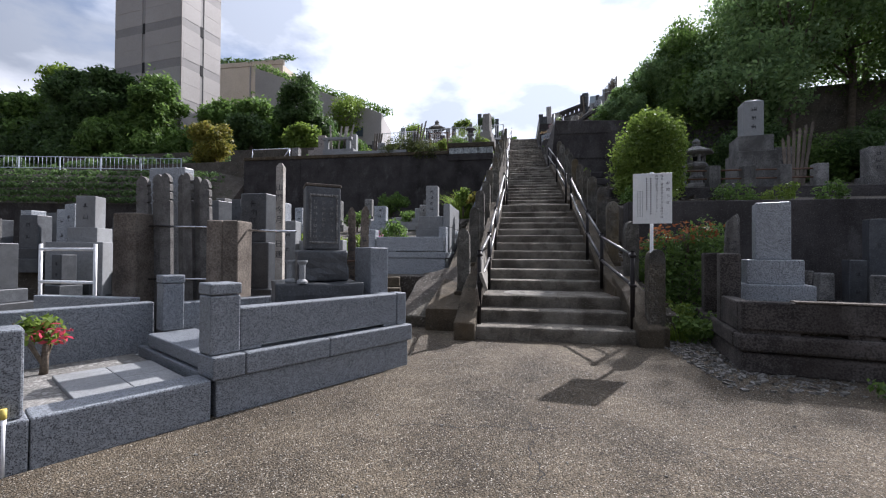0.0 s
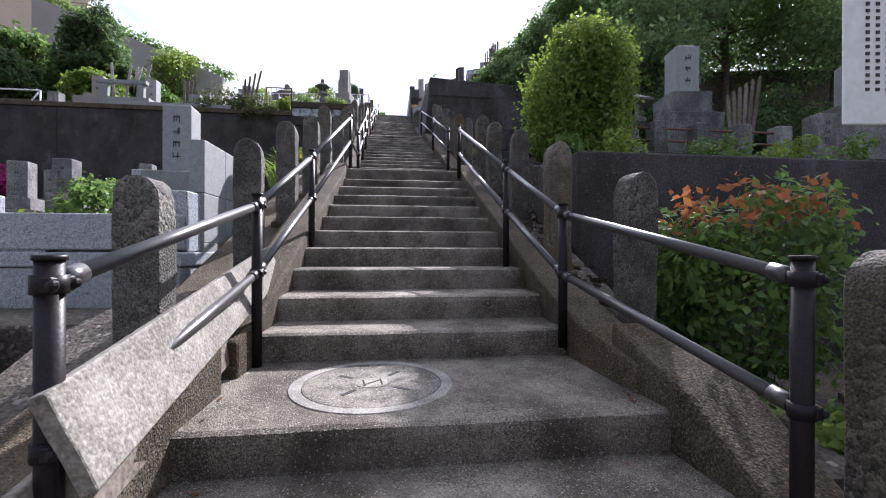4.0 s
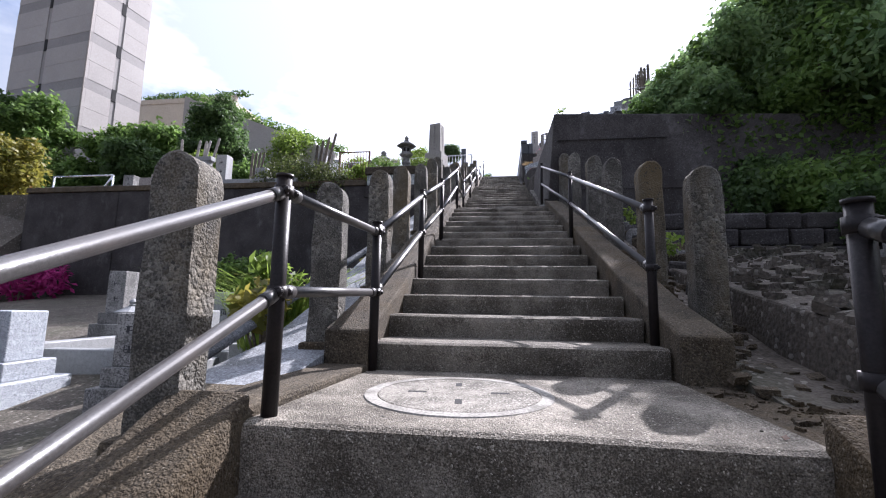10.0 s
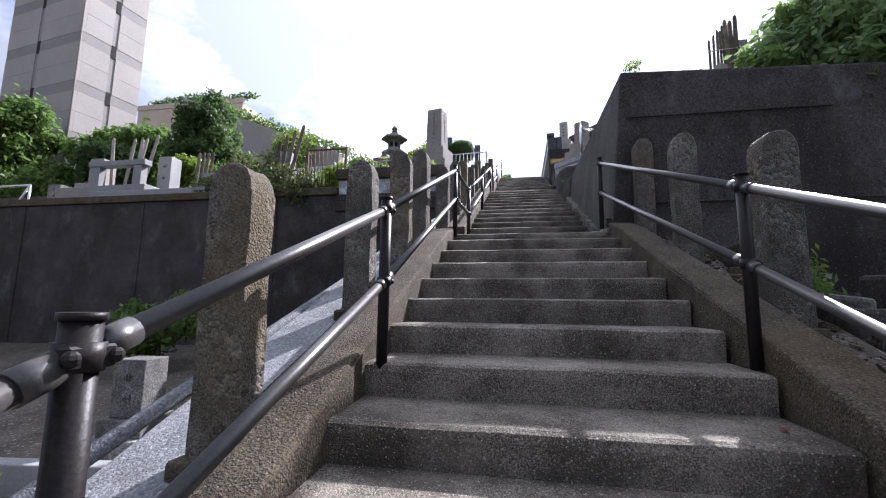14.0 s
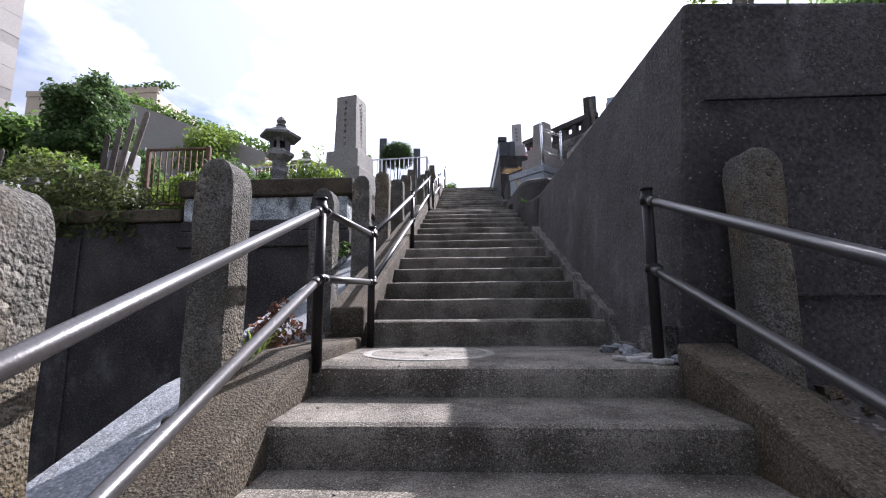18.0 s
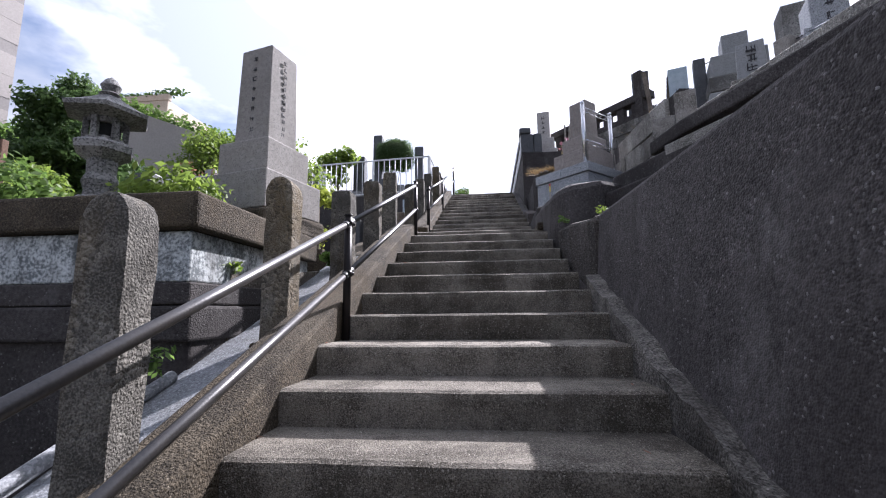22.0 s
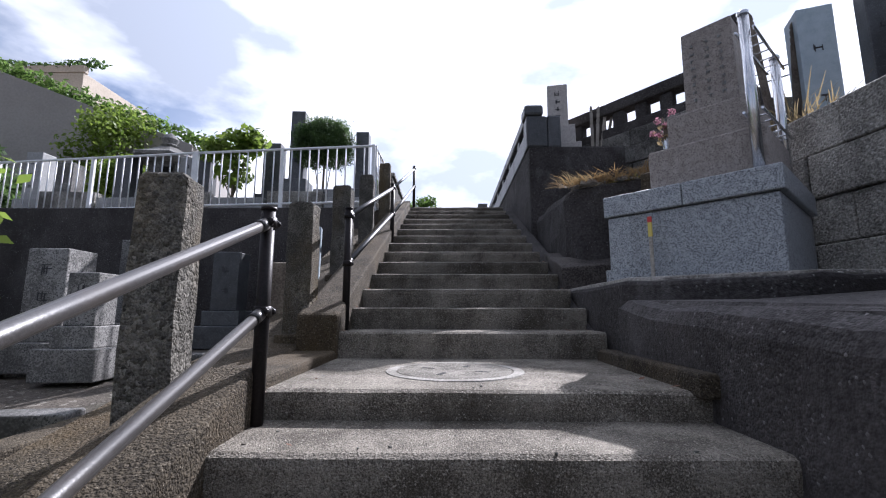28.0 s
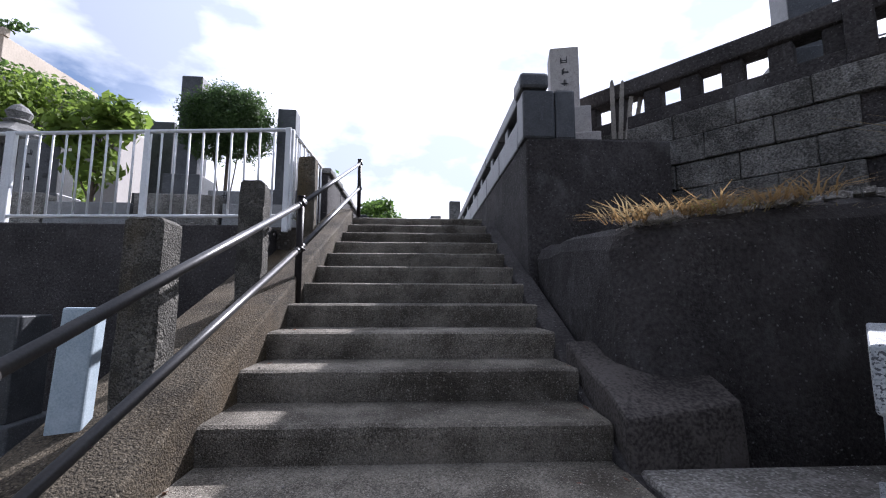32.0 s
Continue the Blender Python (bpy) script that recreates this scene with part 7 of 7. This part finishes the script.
shrub(-1.75, 13.0, 4.3, blob(0.16, 4, 0.9, 8, 1.0, 0.1), "leaf_warm", 0.03, 600, "small yellow bush beside a post", trunk=False)
shrub(-1.45, 14.05, 4.85, blob(0.22, 5, 0.8, 9, 0.9, 0.2), "leaf_red", 0.025, 900, "small dry reddish shrub on a landing", trunk=False)
shrub(-6.5, 14.8, 2.8, blob(0.6, 8, 0.9, 10, 0.9, 0.8), "leaf", 0.07, 240, "green bush at the foot of a wall")
shrub(-4.3, 9.6, 2.0, blob(0.35, 6, 0.9, 11, 0.6, 0.5), "leaf", 0.04, 450, "clipped green shrub on a lower terrace")
shrub(-5.9, 8.4, 1.85, blob(0.4, 6, 0.9, 12, 0.55, 0.5), "leaf", 0.04, 450, "clipped green shrub on a lower terrace")
shrub(-6.9, 17.3, 6.45, [((0, 0, 0.7), (0.9, 0.5, 0.6)), ((0.8, -0.1, 0.45), (0.7, 0.5, 0.45)), ((-0.5, -0.3, 0.3), (0.6, 0.4, 0.4))], "leaf_azalea", 0.045, 330, "broad azalea hedge with green and brownish leaves over a wall")
shrub(-5.5, 17.0, 6.4, [((0, 0, 0.45), (0.7, 0.45, 0.45)), ((0.5, -0.25, 0.1), (0.5, 0.35, 0.4)), ((-0.2, -0.3, 0.05), (0.5, 0.3, 0.3))], "leaf_azalea", 0.045, 350, "azalea hedge hanging over a wall")
shrub(-4.8, 17.8, 6.5, blob(0.6, 6, 0.9, 13, 0.6, 0.6), "leaf_light", 0.05, 320, "bright green shrub behind a railing")
shrub(-3.6, 18.2, 6.7, blob(0.42, 6, 0.7, 14, 0.9, 0.6), "leaf", 0.04, 420, "round green shrub beside a lantern")
shrub(-2.4, 17.2, 6.95, [((0, 0, 0.22), (0.32, 0.25, 0.25)), ((0.28, -0.1, 0.15), (0.25, 0.22, 0.2)), ((-0.3, 0.05, 0.15), (0.25, 0.22, 0.2))], "leaf_light", 0.035, 700, "bright leafy shrub in a planter", trunk=False)
shrub(-3.75, 17.05, 6.95, [((0, 0, 0.25), (0.35, 0.25, 0.3)), ((0.3, 0, 0.2), (0.2, 0.2, 0.2))], "leaf", 0.035, 600, "leafy shrub in a planter", trunk=False)
shrub(-1.52, 18.62, 6.72, blob(0.12, 6, 0.9, 15, 0.8, 0.1), "leaf", 0.05, 520, "glossy broad-leaved plant beside a post", trunk=False)
shrub(-1.78, 17.0, 6.5, blob(0.12, 5, 0.9, 16, 0.7, 0.08), "leaf_light", 0.03, 500, "glossy broad-leaved plant beside a post", trunk=False)
shrub(-2.7, 26.75, 9.5, [((0, 0, 1.66), (0.56, 0.5, 0.42)), ((0.16, 0, 1.74), (0.4, 0.4, 0.36)), ((-0.16, 0, 1.74), (0.4, 0.4, 0.36)), ((0, 0, 1.84), (0.42, 0.38, 0.28)), ((0.24, 0, 1.42), (0.34, 0.36, 0.28)), ((-0.24, 0, 1.42), (0.34, 0.36, 0.28))], "leaf_dark", 0.018, 3600, "dark clipped rounded topiary tree", "topiary", shell=0.8)
shrub(-4.6, 26.9, 9.95, [((0, 0, 1.2), (0.6, 0.4, 0.3)), ((0.3, 0, 1.35), (0.35, 0.35, 0.22)), ((-0.4, 0, 1.1), (0.35, 0.3, 0.22)), ((0, 0, 0.6), (0.35, 0.3, 0.3))], "leaf_light", 0.09, 170, "bright yellow-green broad-leaved shrub", droop=0.5)
shrub(-0.62, 28.7, 9.86, blob(0.36, 7, 0.9, 17, 0.8, 0.35), "leaf", 0.045, 420, "leafy bush at the head of the stairs")
shrub(-1.3, 32.5, 9.86, blob(0.6, 6, 0.8, 18, 0.8, 0.9), "leaf", 0.06, 260, "green bush at the head of the stairs")
shrub(-1.7, 28.6, 10.4, blob(0.3, 5, 0.8, 19, 0.8, 0.4), "leaf", 0.05, 320, "small leafy bush above the stair wall")
shrub(0.2, 40.0, 9.86, blob(1.2, 6, 0.9, 20, 0.7, 0.8), "leaf", 0.1, 110, "distant green bush behind the stair head")
shrub(1.5, 42.0, 9.86, blob(1.4, 6, 0.9, 22, 0.7, 0.8), "leaf", 0.1, 100, "distant green bush behind the stair head")
# ferns and weeds
for k, (x, y, z, s) in enumerate(((1.94, 20.27, 7.9, 0.1), (1.00, 18.95, 7.2, 0.06), (1.35, 18.6, 7.2, 0.07), (1.75, 0.3, 0.0, 0.3), (1.75, 0.8, 0.0, 0.3), (2.0, 1.1, 0.0, 0.32), (1.55, 1.6, 0.3, 0.28), (2.35, -1.75, 0.0, 0.12), (2.75, -1.9, 0.0, 0.1), (1.9, 3.9, 2.1, 0.3), (2.5, 3.7, 2.1, 0.3), (3.9, 3.8, 2.15, 0.35), (4.6, 3.7, 2.15, 0.3), (5.4, 3.7, 2.15, 0.3), (1.62, 9.0, 3.4, 0.16), (1.75, 11.2, 4.0, 0.22), (2.2, 12.3, 4.2, 0.35), (-1.62, 16.2, 5.9, 0.12), (1.3, 13.3, 6.95, 0.1))):
    shrub(x, y, z, blob(s, 4, 0.9, 30 + k, 0.7, s * 0.6), ("leaf_light", "leaf")[k % 2], (0.016 if s < 0.12 else 0.03) if s < 0.25 else 0.035, 1400 if s < 0.12 else 380, "patch of small green weeds", "weeds", False, "weeds")
# red flowers in the forecourt
q = at_plot(2.5, -1.36, 0.18)
shrub(q.x, q.y, 0.2, blob(0.15, 5, 0.8, 51, 0.8, 0.3), "leaf_light", 0.03, 700, "small azalea bush in a grave forecourt")
shrub(q.x, q.y, 0.42, [((0.05, 0.0, 0.06), (0.12, 0.12, 0.08))], "flower", 0.025, 450, "red azalea flowers on a bush", "flowers", False, "flowers")
shrub(-4.4, 6.2, 0.7, blob(0.4, 5, 0.9, 52, 0.8, 0.7), "azalea", 0.04, 200, "bush of pink azalea flowers", "azalea")
shrub(-14.2, 15.4, 2.5, blob(0.9, 6, 0.9, 53, 0.7, 0.9), "azalea", 0.09, 90, "bush of magenta azalea flowers", "azalea")
shrub(1.6, 21.78, 9.08, [((0.0, 0, 0.16), (0.035, 0.035, 0.03)), ((-0.07, 0, 0.19), (0.03, 0.03, 0.026)), ((0.07, 0.02, 0.2), (0.035, 0.03, 0.03)), ((0.03, -0.04, 0.25), (0.03, 0.03, 0.026)), ((-0.1, 0.03, 0.1), (0.028, 0.028, 0.024)), ((0.13, 0.0, 0.14), (0.03, 0.03, 0.026)), ((-0.03, 0.05, 0.1), (0.03, 0.03, 0.024))], "flower_dry", 0.012, 4200, "bunch of dried pink flowers in a vase", "flowers", True, "flowers")
shrub(1.6, 21.78, 9.06, [((0.0, 0, 0.1), (0.1, 0.08, 0.09))], "dry", 0.02, 500, "dried brown leaves of a grave bouquet", "bouquet_leaves", False, "flowers")
shrub(1.95, 21.9, 9.1, [((-0.06, 0, 0.15), (0.035, 0.03, 0.03)), ((0.04, 0.02, 0.18), (0.03, 0.03, 0.026)), ((0.1, 0, 0.1), (0.03, 0.03, 0.026)), ((0.0, -0.03, 0.08), (0.028, 0.028, 0.024))], "flower_dry", 0.012, 3600, "small bunch of dried pink flowers", "flowers", True, "flowers")


def grass_tuft(x, y, z, n, h, spread, mat, label, bend=0.5, w=0.006):
    t = thing("grass", (x, y, z), 0, label, "grass")
    q = []
    for k in range(n):
        a = FR.random() * 6.283
        r = spread * math.sqrt(FR.random())
        c = np.array([math.cos(a) * r, math.sin(a) * r, 0.0])
        hh = h * (0.5 + 0.6 * FR.random())
        d = np.array([math.cos(a + FR.normal() * 0.6), math.sin(a + FR.normal() * 0.6), 0.0]) * bend * hh
        s = np.array([-d[1], d[0], 0.0])
        s = s / (np.linalg.norm(s) + 1e-6) * w
        p1, p2, p3 = c, c + d * 0.3 + np.array([0, 0, hh * 0.6]), c + d + np.array([0, 0, hh * 0.75])
        q.append([p1 - s, p1 + s, p2 + s, p2 - s])
        q.append([p2 - s, p2 + s, p3 + s * 0.2, p3 - s * 0.2])
    quads_object("blades", np.array(q), mat, t)


for k in range(13):
    grass_tuft(1.2 + 0.085 * k, 23.1 - 0.012 * k + 0.04 * math.sin(k * 2.1), 9.12 + 0.012 * k, 30, 0.07 + 0.03 * (k % 3 == 0), 0.11, "straw", "dry orange-brown grass hanging over a planter wall", 2.3, 0.004)
for k in range(7):
    grass_tuft(1.3 + 0.2 * k, 23.2 + 0.06 * (k % 3), 9.17 + 0.01 * (k % 2), 70, 0.075, 0.22, "dry", "dry straw-coloured grass over a wall", 2.6, 0.004)
for k in range(4):
    grass_tuft(1.75 + 0.2 * k, 23.2 + 0.05 * (k % 2), 9.2, 14, 0.11 + 0.05 * (k % 2), 0.09, "leaf_warm", "yellowing weeds on a planter", 0.6, 0.012)
grass_tuft(-2.25, 8.9, 2.35, 420, 1.0, 0.5, "leaf_light", "long green grass beside the steps", 0.7, 0.01)
grass_tuft(-2.05, 9.3, 2.5, 200, 0.8, 0.4, "leaf_warm", "long yellowing grass beside the steps", 0.7, 0.01)
grass_tuft(-1.5, 13.75, 4.85, 40, 0.3, 0.06, "leaf_light", "thin grass at a landing", 0.6)
for k in range(5):
    grass_tuft(1.65 + 0.12 * k, 0.5 + 0.25 * k, 0.0, 140, 0.3, 0.25, "leaf_light", "fresh green grass beside the yard", 0.6)
grass_tuft(3.75, 23.1, 9.2, 160, 1.1, 0.4, "dry", "dry brown stalks above a masonry wall", 0.35, 0.008)
grass_tuft(3.45, 22.5, 9.2, 120, 0.7, 0.3, "dry", "dry brown stalks above a masonry wall", 0.35, 0.008)
# fallen leaves on the steps
q = []
for k in range(160):
    i = int(FR.integers(0, len(STEPS)))
    y, z = STEPS[i]
    x = (1 if FR.random() < 0.6 else -1) * (0.92 - 0.25 * FR.random() ** 2)
    yy = y + 0.08 + 0.28 * FR.random()
    a, s = FR.random() * 6.28, 0.012 + 0.014 * FR.random()
    u, v = np.array([math.cos(a), math.sin(a), 0.25]) * s, np.array([-math.sin(a), math.cos(a), 0.1]) * s * 0.55
    c = np.array([x, yy, z + 0.008])
    q.append([c - u, c - v, c + u, c + v])
tagged(quads_object("fallen_leaves", np.array(q), "leaf_red"), "dry brown leaves in the corners of the steps", "leaves", kind="stuff")

# small trees beside the upper flight
for x, y, h, r, m, sz, seed, lab in ((-2.75, 20.1, 1.75, 0.42, "leaf_light", 0.03, 61, "slender young tree with light yellow-green leaves"), (-3.7, 20.6, 2.1, 0.55, "leaf_light", 0.03, 62, "small tree with airy light green leaves"), (-4.7, 20.9, 1.9, 0.5, "leaf_red", 0.028, 64, "half bare shrub with brownish twigs")):
    tree(x, y, 6.85 + (y - 20) * 0.08, h, r, m, sz, 55, lab, seed, 0.03, 0.8, 14, "small_tree", 0.95)
shrub(-2.3, 19.9, 6.85, [((0.0, 0.0, 1.08), (0.3, 0.26, 0.1)), ((0.28, -0.05, 0.92), (0.24, 0.2, 0.08)), ((-0.3, 0.1, 0.8), (0.25, 0.22, 0.09)), ((0.05, 0.0, 0.5), (0.24, 0.2, 0.1)), ((-0.2, 0.1, 0.35), (0.25, 0.2, 0.12))], "leaf_lime", 0.05, 420, "small tree with tiers of bright yellow-green leaves", "small_tree", True, "tree", 0.2)
shrub(-2.9, 20.3, 6.9, [((0.0, 0.0, 1.75), (0.34, 0.3, 0.2)), ((0.3, 0.0, 1.5), (0.34, 0.28, 0.18)), ((-0.35, 0.1, 1.4), (0.3, 0.26, 0.18)), ((-0.05, 0.1, 2.05), (0.24, 0.22, 0.16)), ((0.5, 0.0, 1.2), (0.3, 0.24, 0.14)), ((-0.5, 0.0, 1.05), (0.3, 0.25, 0.14))], "leaf_light", 0.04, 130, "young tree with thin branches and airy light green leaves", "small_tree", True, "tree", 0.15)
# woods on the east hill
for x, y, z, h, r, m, seed in ((5.6, 15.6, 8.0, 2.0, 0.9, "leaf_hazed", 71), (7.7, 15.2, 7.0, 3.9, 1.6, "leaf_hazed", 72), (9.2, 17.2, 8.0, 5.8, 2.4, "leaf", 73), (10.2, 13.4, 5.0, 8.2, 2.6, "leaf_hazed", 74), (13.0, 14.5, 5.0, 9.0, 3.0, "leaf", 75), (16.2, 13.0, 4.5, 8.8, 3.0, "leaf_hazed", 76), (12.4, 18.5, 9.0, 5.4, 2.8, "leaf", 77), (20.0, 14.0, 5.0, 9.0, 3.6, "leaf_hazed", 78), (6.6, 14.0, 6.0, 3.0, 1.2, "leaf", 79), (24.0, 12.0, 4.0, 9.5, 4.0, "leaf", 80), (16.0, 18.0, 9.0, 6.5, 3.2, "leaf_hazed", 81), (8.4, 12.6, 4.2, 5.4, 1.9, "leaf_hazed", 82)):
    tree(x, y, z, h, r, m, 0.09, 36 if x < 11 else 26, "broad leafy tree on a wooded hillside", seed, 0.16, 0.95, 22, "tree", 0.82)
for x, y, z, r, seed in ((4.8, 12.9, 4.6, 0.8, 91), (6.0, 12.6, 4.4, 1.0, 92), (7.6, 11.5, 4.0, 1.2, 93), (9.4, 11.0, 3.8, 1.3, 94), (11.5, 10.6, 3.8, 1.4, 95), (13.6, 10.2, 3.8, 1.4, 96), (5.2, 11.2, 3.9, 0.6, 97), (6.5, 13.6, 6.6, 0.9, 98), (8.5, 13.6, 6.4, 1.0, 99), (15.5, 9.6, 3.5, 1.4, 100), (4.6, 13.5, 6.75, 0.5, 101)):
    shrub(x, y, z, blob(r, 9, 0.9, seed, 0.75, r * 0.6), "leaf_dark" if seed % 2 else "leaf", 0.06, 240, "dense shrubs and creepers on a hillside", "bush", True, "bush")
for x, y, z, r, seed in ((3.3, 14.5, 6.95, 0.4, 301), (3.85, 14.5, 6.95, 0.62, 302), (4.45, 14.8, 7.05, 1.0, 303), (5.25, 15.1, 7.65, 1.1, 304), (6.2, 14.8, 7.9, 1.38, 305), (4.5, 13.9, 6.85, 0.55, 306), (7.4, 14.6, 8.3, 1.7, 307)):
    shrub(x, y, z, blob(r, 10, 0.9, seed, 0.9, r * 0.75), ("leaf_hazed", "leaf", "leaf_hazed")[seed % 3], 0.07, 190, "dense dark green thicket above a retaining wall", "thicket", True, "bush")
# creepers over the high wall
q = leaf_cloud(FR, [((5.5, 13.3, 6.0), (1.6, 0.12, 0.7)), ((7.6, 13.3, 5.6), (1.8, 0.15, 1.2)), ((4.6, 13.32, 6.6), (0.9, 0.1, 0.3)), ((6.8, 13.3, 4.8), (1.4, 0.12, 0.8))], 70, 0.06, 0.3, 0.6, 0.8)
tagged(quads_object("creeper", q, "leaf"), "green creeper hanging over a dark wall", "creeper", kind="stuff")
# west hill: hedge, conifer, cherry, mixed bushes
for x, y, z, top, r, m, s, seed, lab in (
        (-59.0, 33.0, 9.4, 19.0, 3.3, "leaf", 0.24, 111, "leafy green hedge tree on a hillside"),
        (-52.5, 33.0, 9.4, 19.6, 3.4, "leaf", 0.24, 118, "dense green hedge tree on a hillside"),
        (-46.6, 33.0, 9.4, 21.6, 3.3, "leaf_dark", 0.22, 112, "dense dark hedge tree on a hillside"),
        (-42.6, 32.4, 9.4, 21.4, 2.9, "leaf_dark", 0.22, 113, "dense dark hedge tree on a hillside"),
        (-37.6, 32.9, 9.6, 21.2, 2.5, "leaf", 0.19, 114, "tall leafy tree before a tower"),
        (-63.0, 44.0, 14.0, 28.0, 3.6, "leaf_light", 0.26, 119, "airy light green tree on a hillside"),
        (-19.5, 18.6, 6.2, 9.6, 1.35, "leaf_warm", 0.1, 120, "golden young tree above a wall"),
        (-30.4, 34.0, 9.8, 17.6, 2.4, "leaf", 0.17, 116, "leafy tree on a hillside"),
        (-26.4, 33.6, 9.8, 18.0, 2.3, "leaf", 0.17, 122, "leafy tree on a hillside"),
        (-21.2, 33.0, 9.8, 19.5, 2.2, "leaf_dark", 0.13, 115, "dark conifer with a pointed crown"),
        (-24.2, 29.0, 9.6, 13.6, 1.8, "leaf_dark", 0.15, 123, "low dark tree above a wall"),
        (-19.0, 29.0, 9.6, 12.6, 1.5, "leaf_light", 0.13, 124, "low bright green tree above a wall"),
        (-21.0, 43.5, 13.0, 20.6, 2.5, "leaf_light", 0.15, 117, "airy cherry tree with light leaves"),
        (-9.5, 31.0, 9.66, 12.6, 1.3, "leaf_light", 0.1, 121, "light green tree behind a fence"),
        (-12.5, 24.0, 7.3, 10.0, 1.2, "leaf", 0.11, 125, "leafy tree above a wall")):
    airy = "airy" in lab
    half = (top - z) * (0.36 if airy else 0.46)
    flat = half / (1.15 * r)
    tree(x, y, z, top - z - half + r * flat, r, m, s, 16 if airy else 55 if s > 0.16 else 85, lab, seed, 0.22, flat, 20)
for x, y, z, r, m in ((-58.0, 31.5, 8.8, 3.0, "leaf"), (-53.5, 31.5, 8.8, 3.2, "leaf_dark"), (-49.0, 31.3, 8.8, 3.2, "leaf_dark"), (-44.6, 31.0, 8.8, 3.2, "leaf_dark"), (-40.6, 31.0, 8.8, 2.9, "leaf"), (-37.2, 31.6, 8.8, 2.6, "leaf"), (-33.6, 32.0, 9.4, 2.3, "leaf"), (-28.4, 35.0, 9.8, 2.6, "leaf"), (-24.6, 34.5, 9.8, 2.6, "leaf"), (-20.2, 34.5, 9.8, 2.3, "leaf_dark")):
    shrub(x, y, z, blob(r, 9, 0.8, int(200 - x), 1.05, r * 1.0), m, 0.19, 46, "dense leafy thicket on a hillside", "thicket", True, "bush")
for k in range(16):
    shrub(-46 + 1.7 * k, 19.6 + 0.8 * math.sin(k), 6.3, blob(1.0, 6, 0.9, 130 + k, 0.7, 0.6), "leaf_dark", 0.13, 60, "low green bushes along a hillside railing", "bush", True, "bush")
for k in range(6):
    shrub(-13.5 + 1.3 * k, 21.6 + 0.7 * math.sin(k * 2), 6.9, blob(0.8, 6, 0.9, 150 + k, 0.7, 0.6), ("leaf", "leaf_light")[k % 2], 0.08, 110, "green bushes behind gravestones", "bush", True, "bush")
# ivy bank under the railing
structure("bank_left", prism([(-60, 5.7), (-16, 15.3), (-16, 17.4), (-60, 7.8)], -0.1, 5.0, 0.0, top=[3.7, 3.7, 5.86, 5.86]), "soil", "steep earth bank")
structure("bank_top", prism([(-60, 7.8), (-16, 17.4), (-16, 17.9), (-60, 24.0)], -0.1, 5.86, 0.0), "soil", "earth path above a bank")
structure("bank_wall", prism([(-60, 5.4), (-16, 15.0), (-16, 15.3), (-60, 5.7)], -0.1, 3.66, 0.0), "darkwall", "dark low retaining wall under a bank")
q = leaf_cloud(FR, [((-45.0 + 1.6 * k, 16.5 - 0.218 * (29.0 - 1.6 * k) - 1.9 * (1 - f), 3.75 + 2.1 * f), (1.2, 0.5, 0.16)) for k in range(18) for f in (0.05, 0.25, 0.45, 0.65, 0.85)], 60, 0.075, 0.2, 0.6)
tagged(quads_object("ivy", q, "leaf_dark"), "grass and ivy covering a steep bank", "ivy", kind="stuff")
# hedges on the buildings
q = leaf_cloud(FR, [((-55.0 + 2.2 * k, 61.5, 34.6 + 0.3 * math.sin(k)), (1.6, 0.8, 0.6)) for k in range(8)], 12, 0.22, 0.3, 0.6)
tagged(quads_object("roof_hedge", q, "leaf_dark"), "dark hedge along a roof edge", "hedge", kind="stuff")
q = leaf_cloud(FR, [((-32.5 + 1.3 * k, 43.6 + 0.18 * k, 24.6 - 0.46 * k), (1.0, 0.8, 0.6)) for k in range(13)], 22, 0.16, 0.3, 0.6)
tagged(quads_object("roof_creeper", q, "leaf"), "creeper along the sloping top of a house wall", "creeper", kind="stuff")
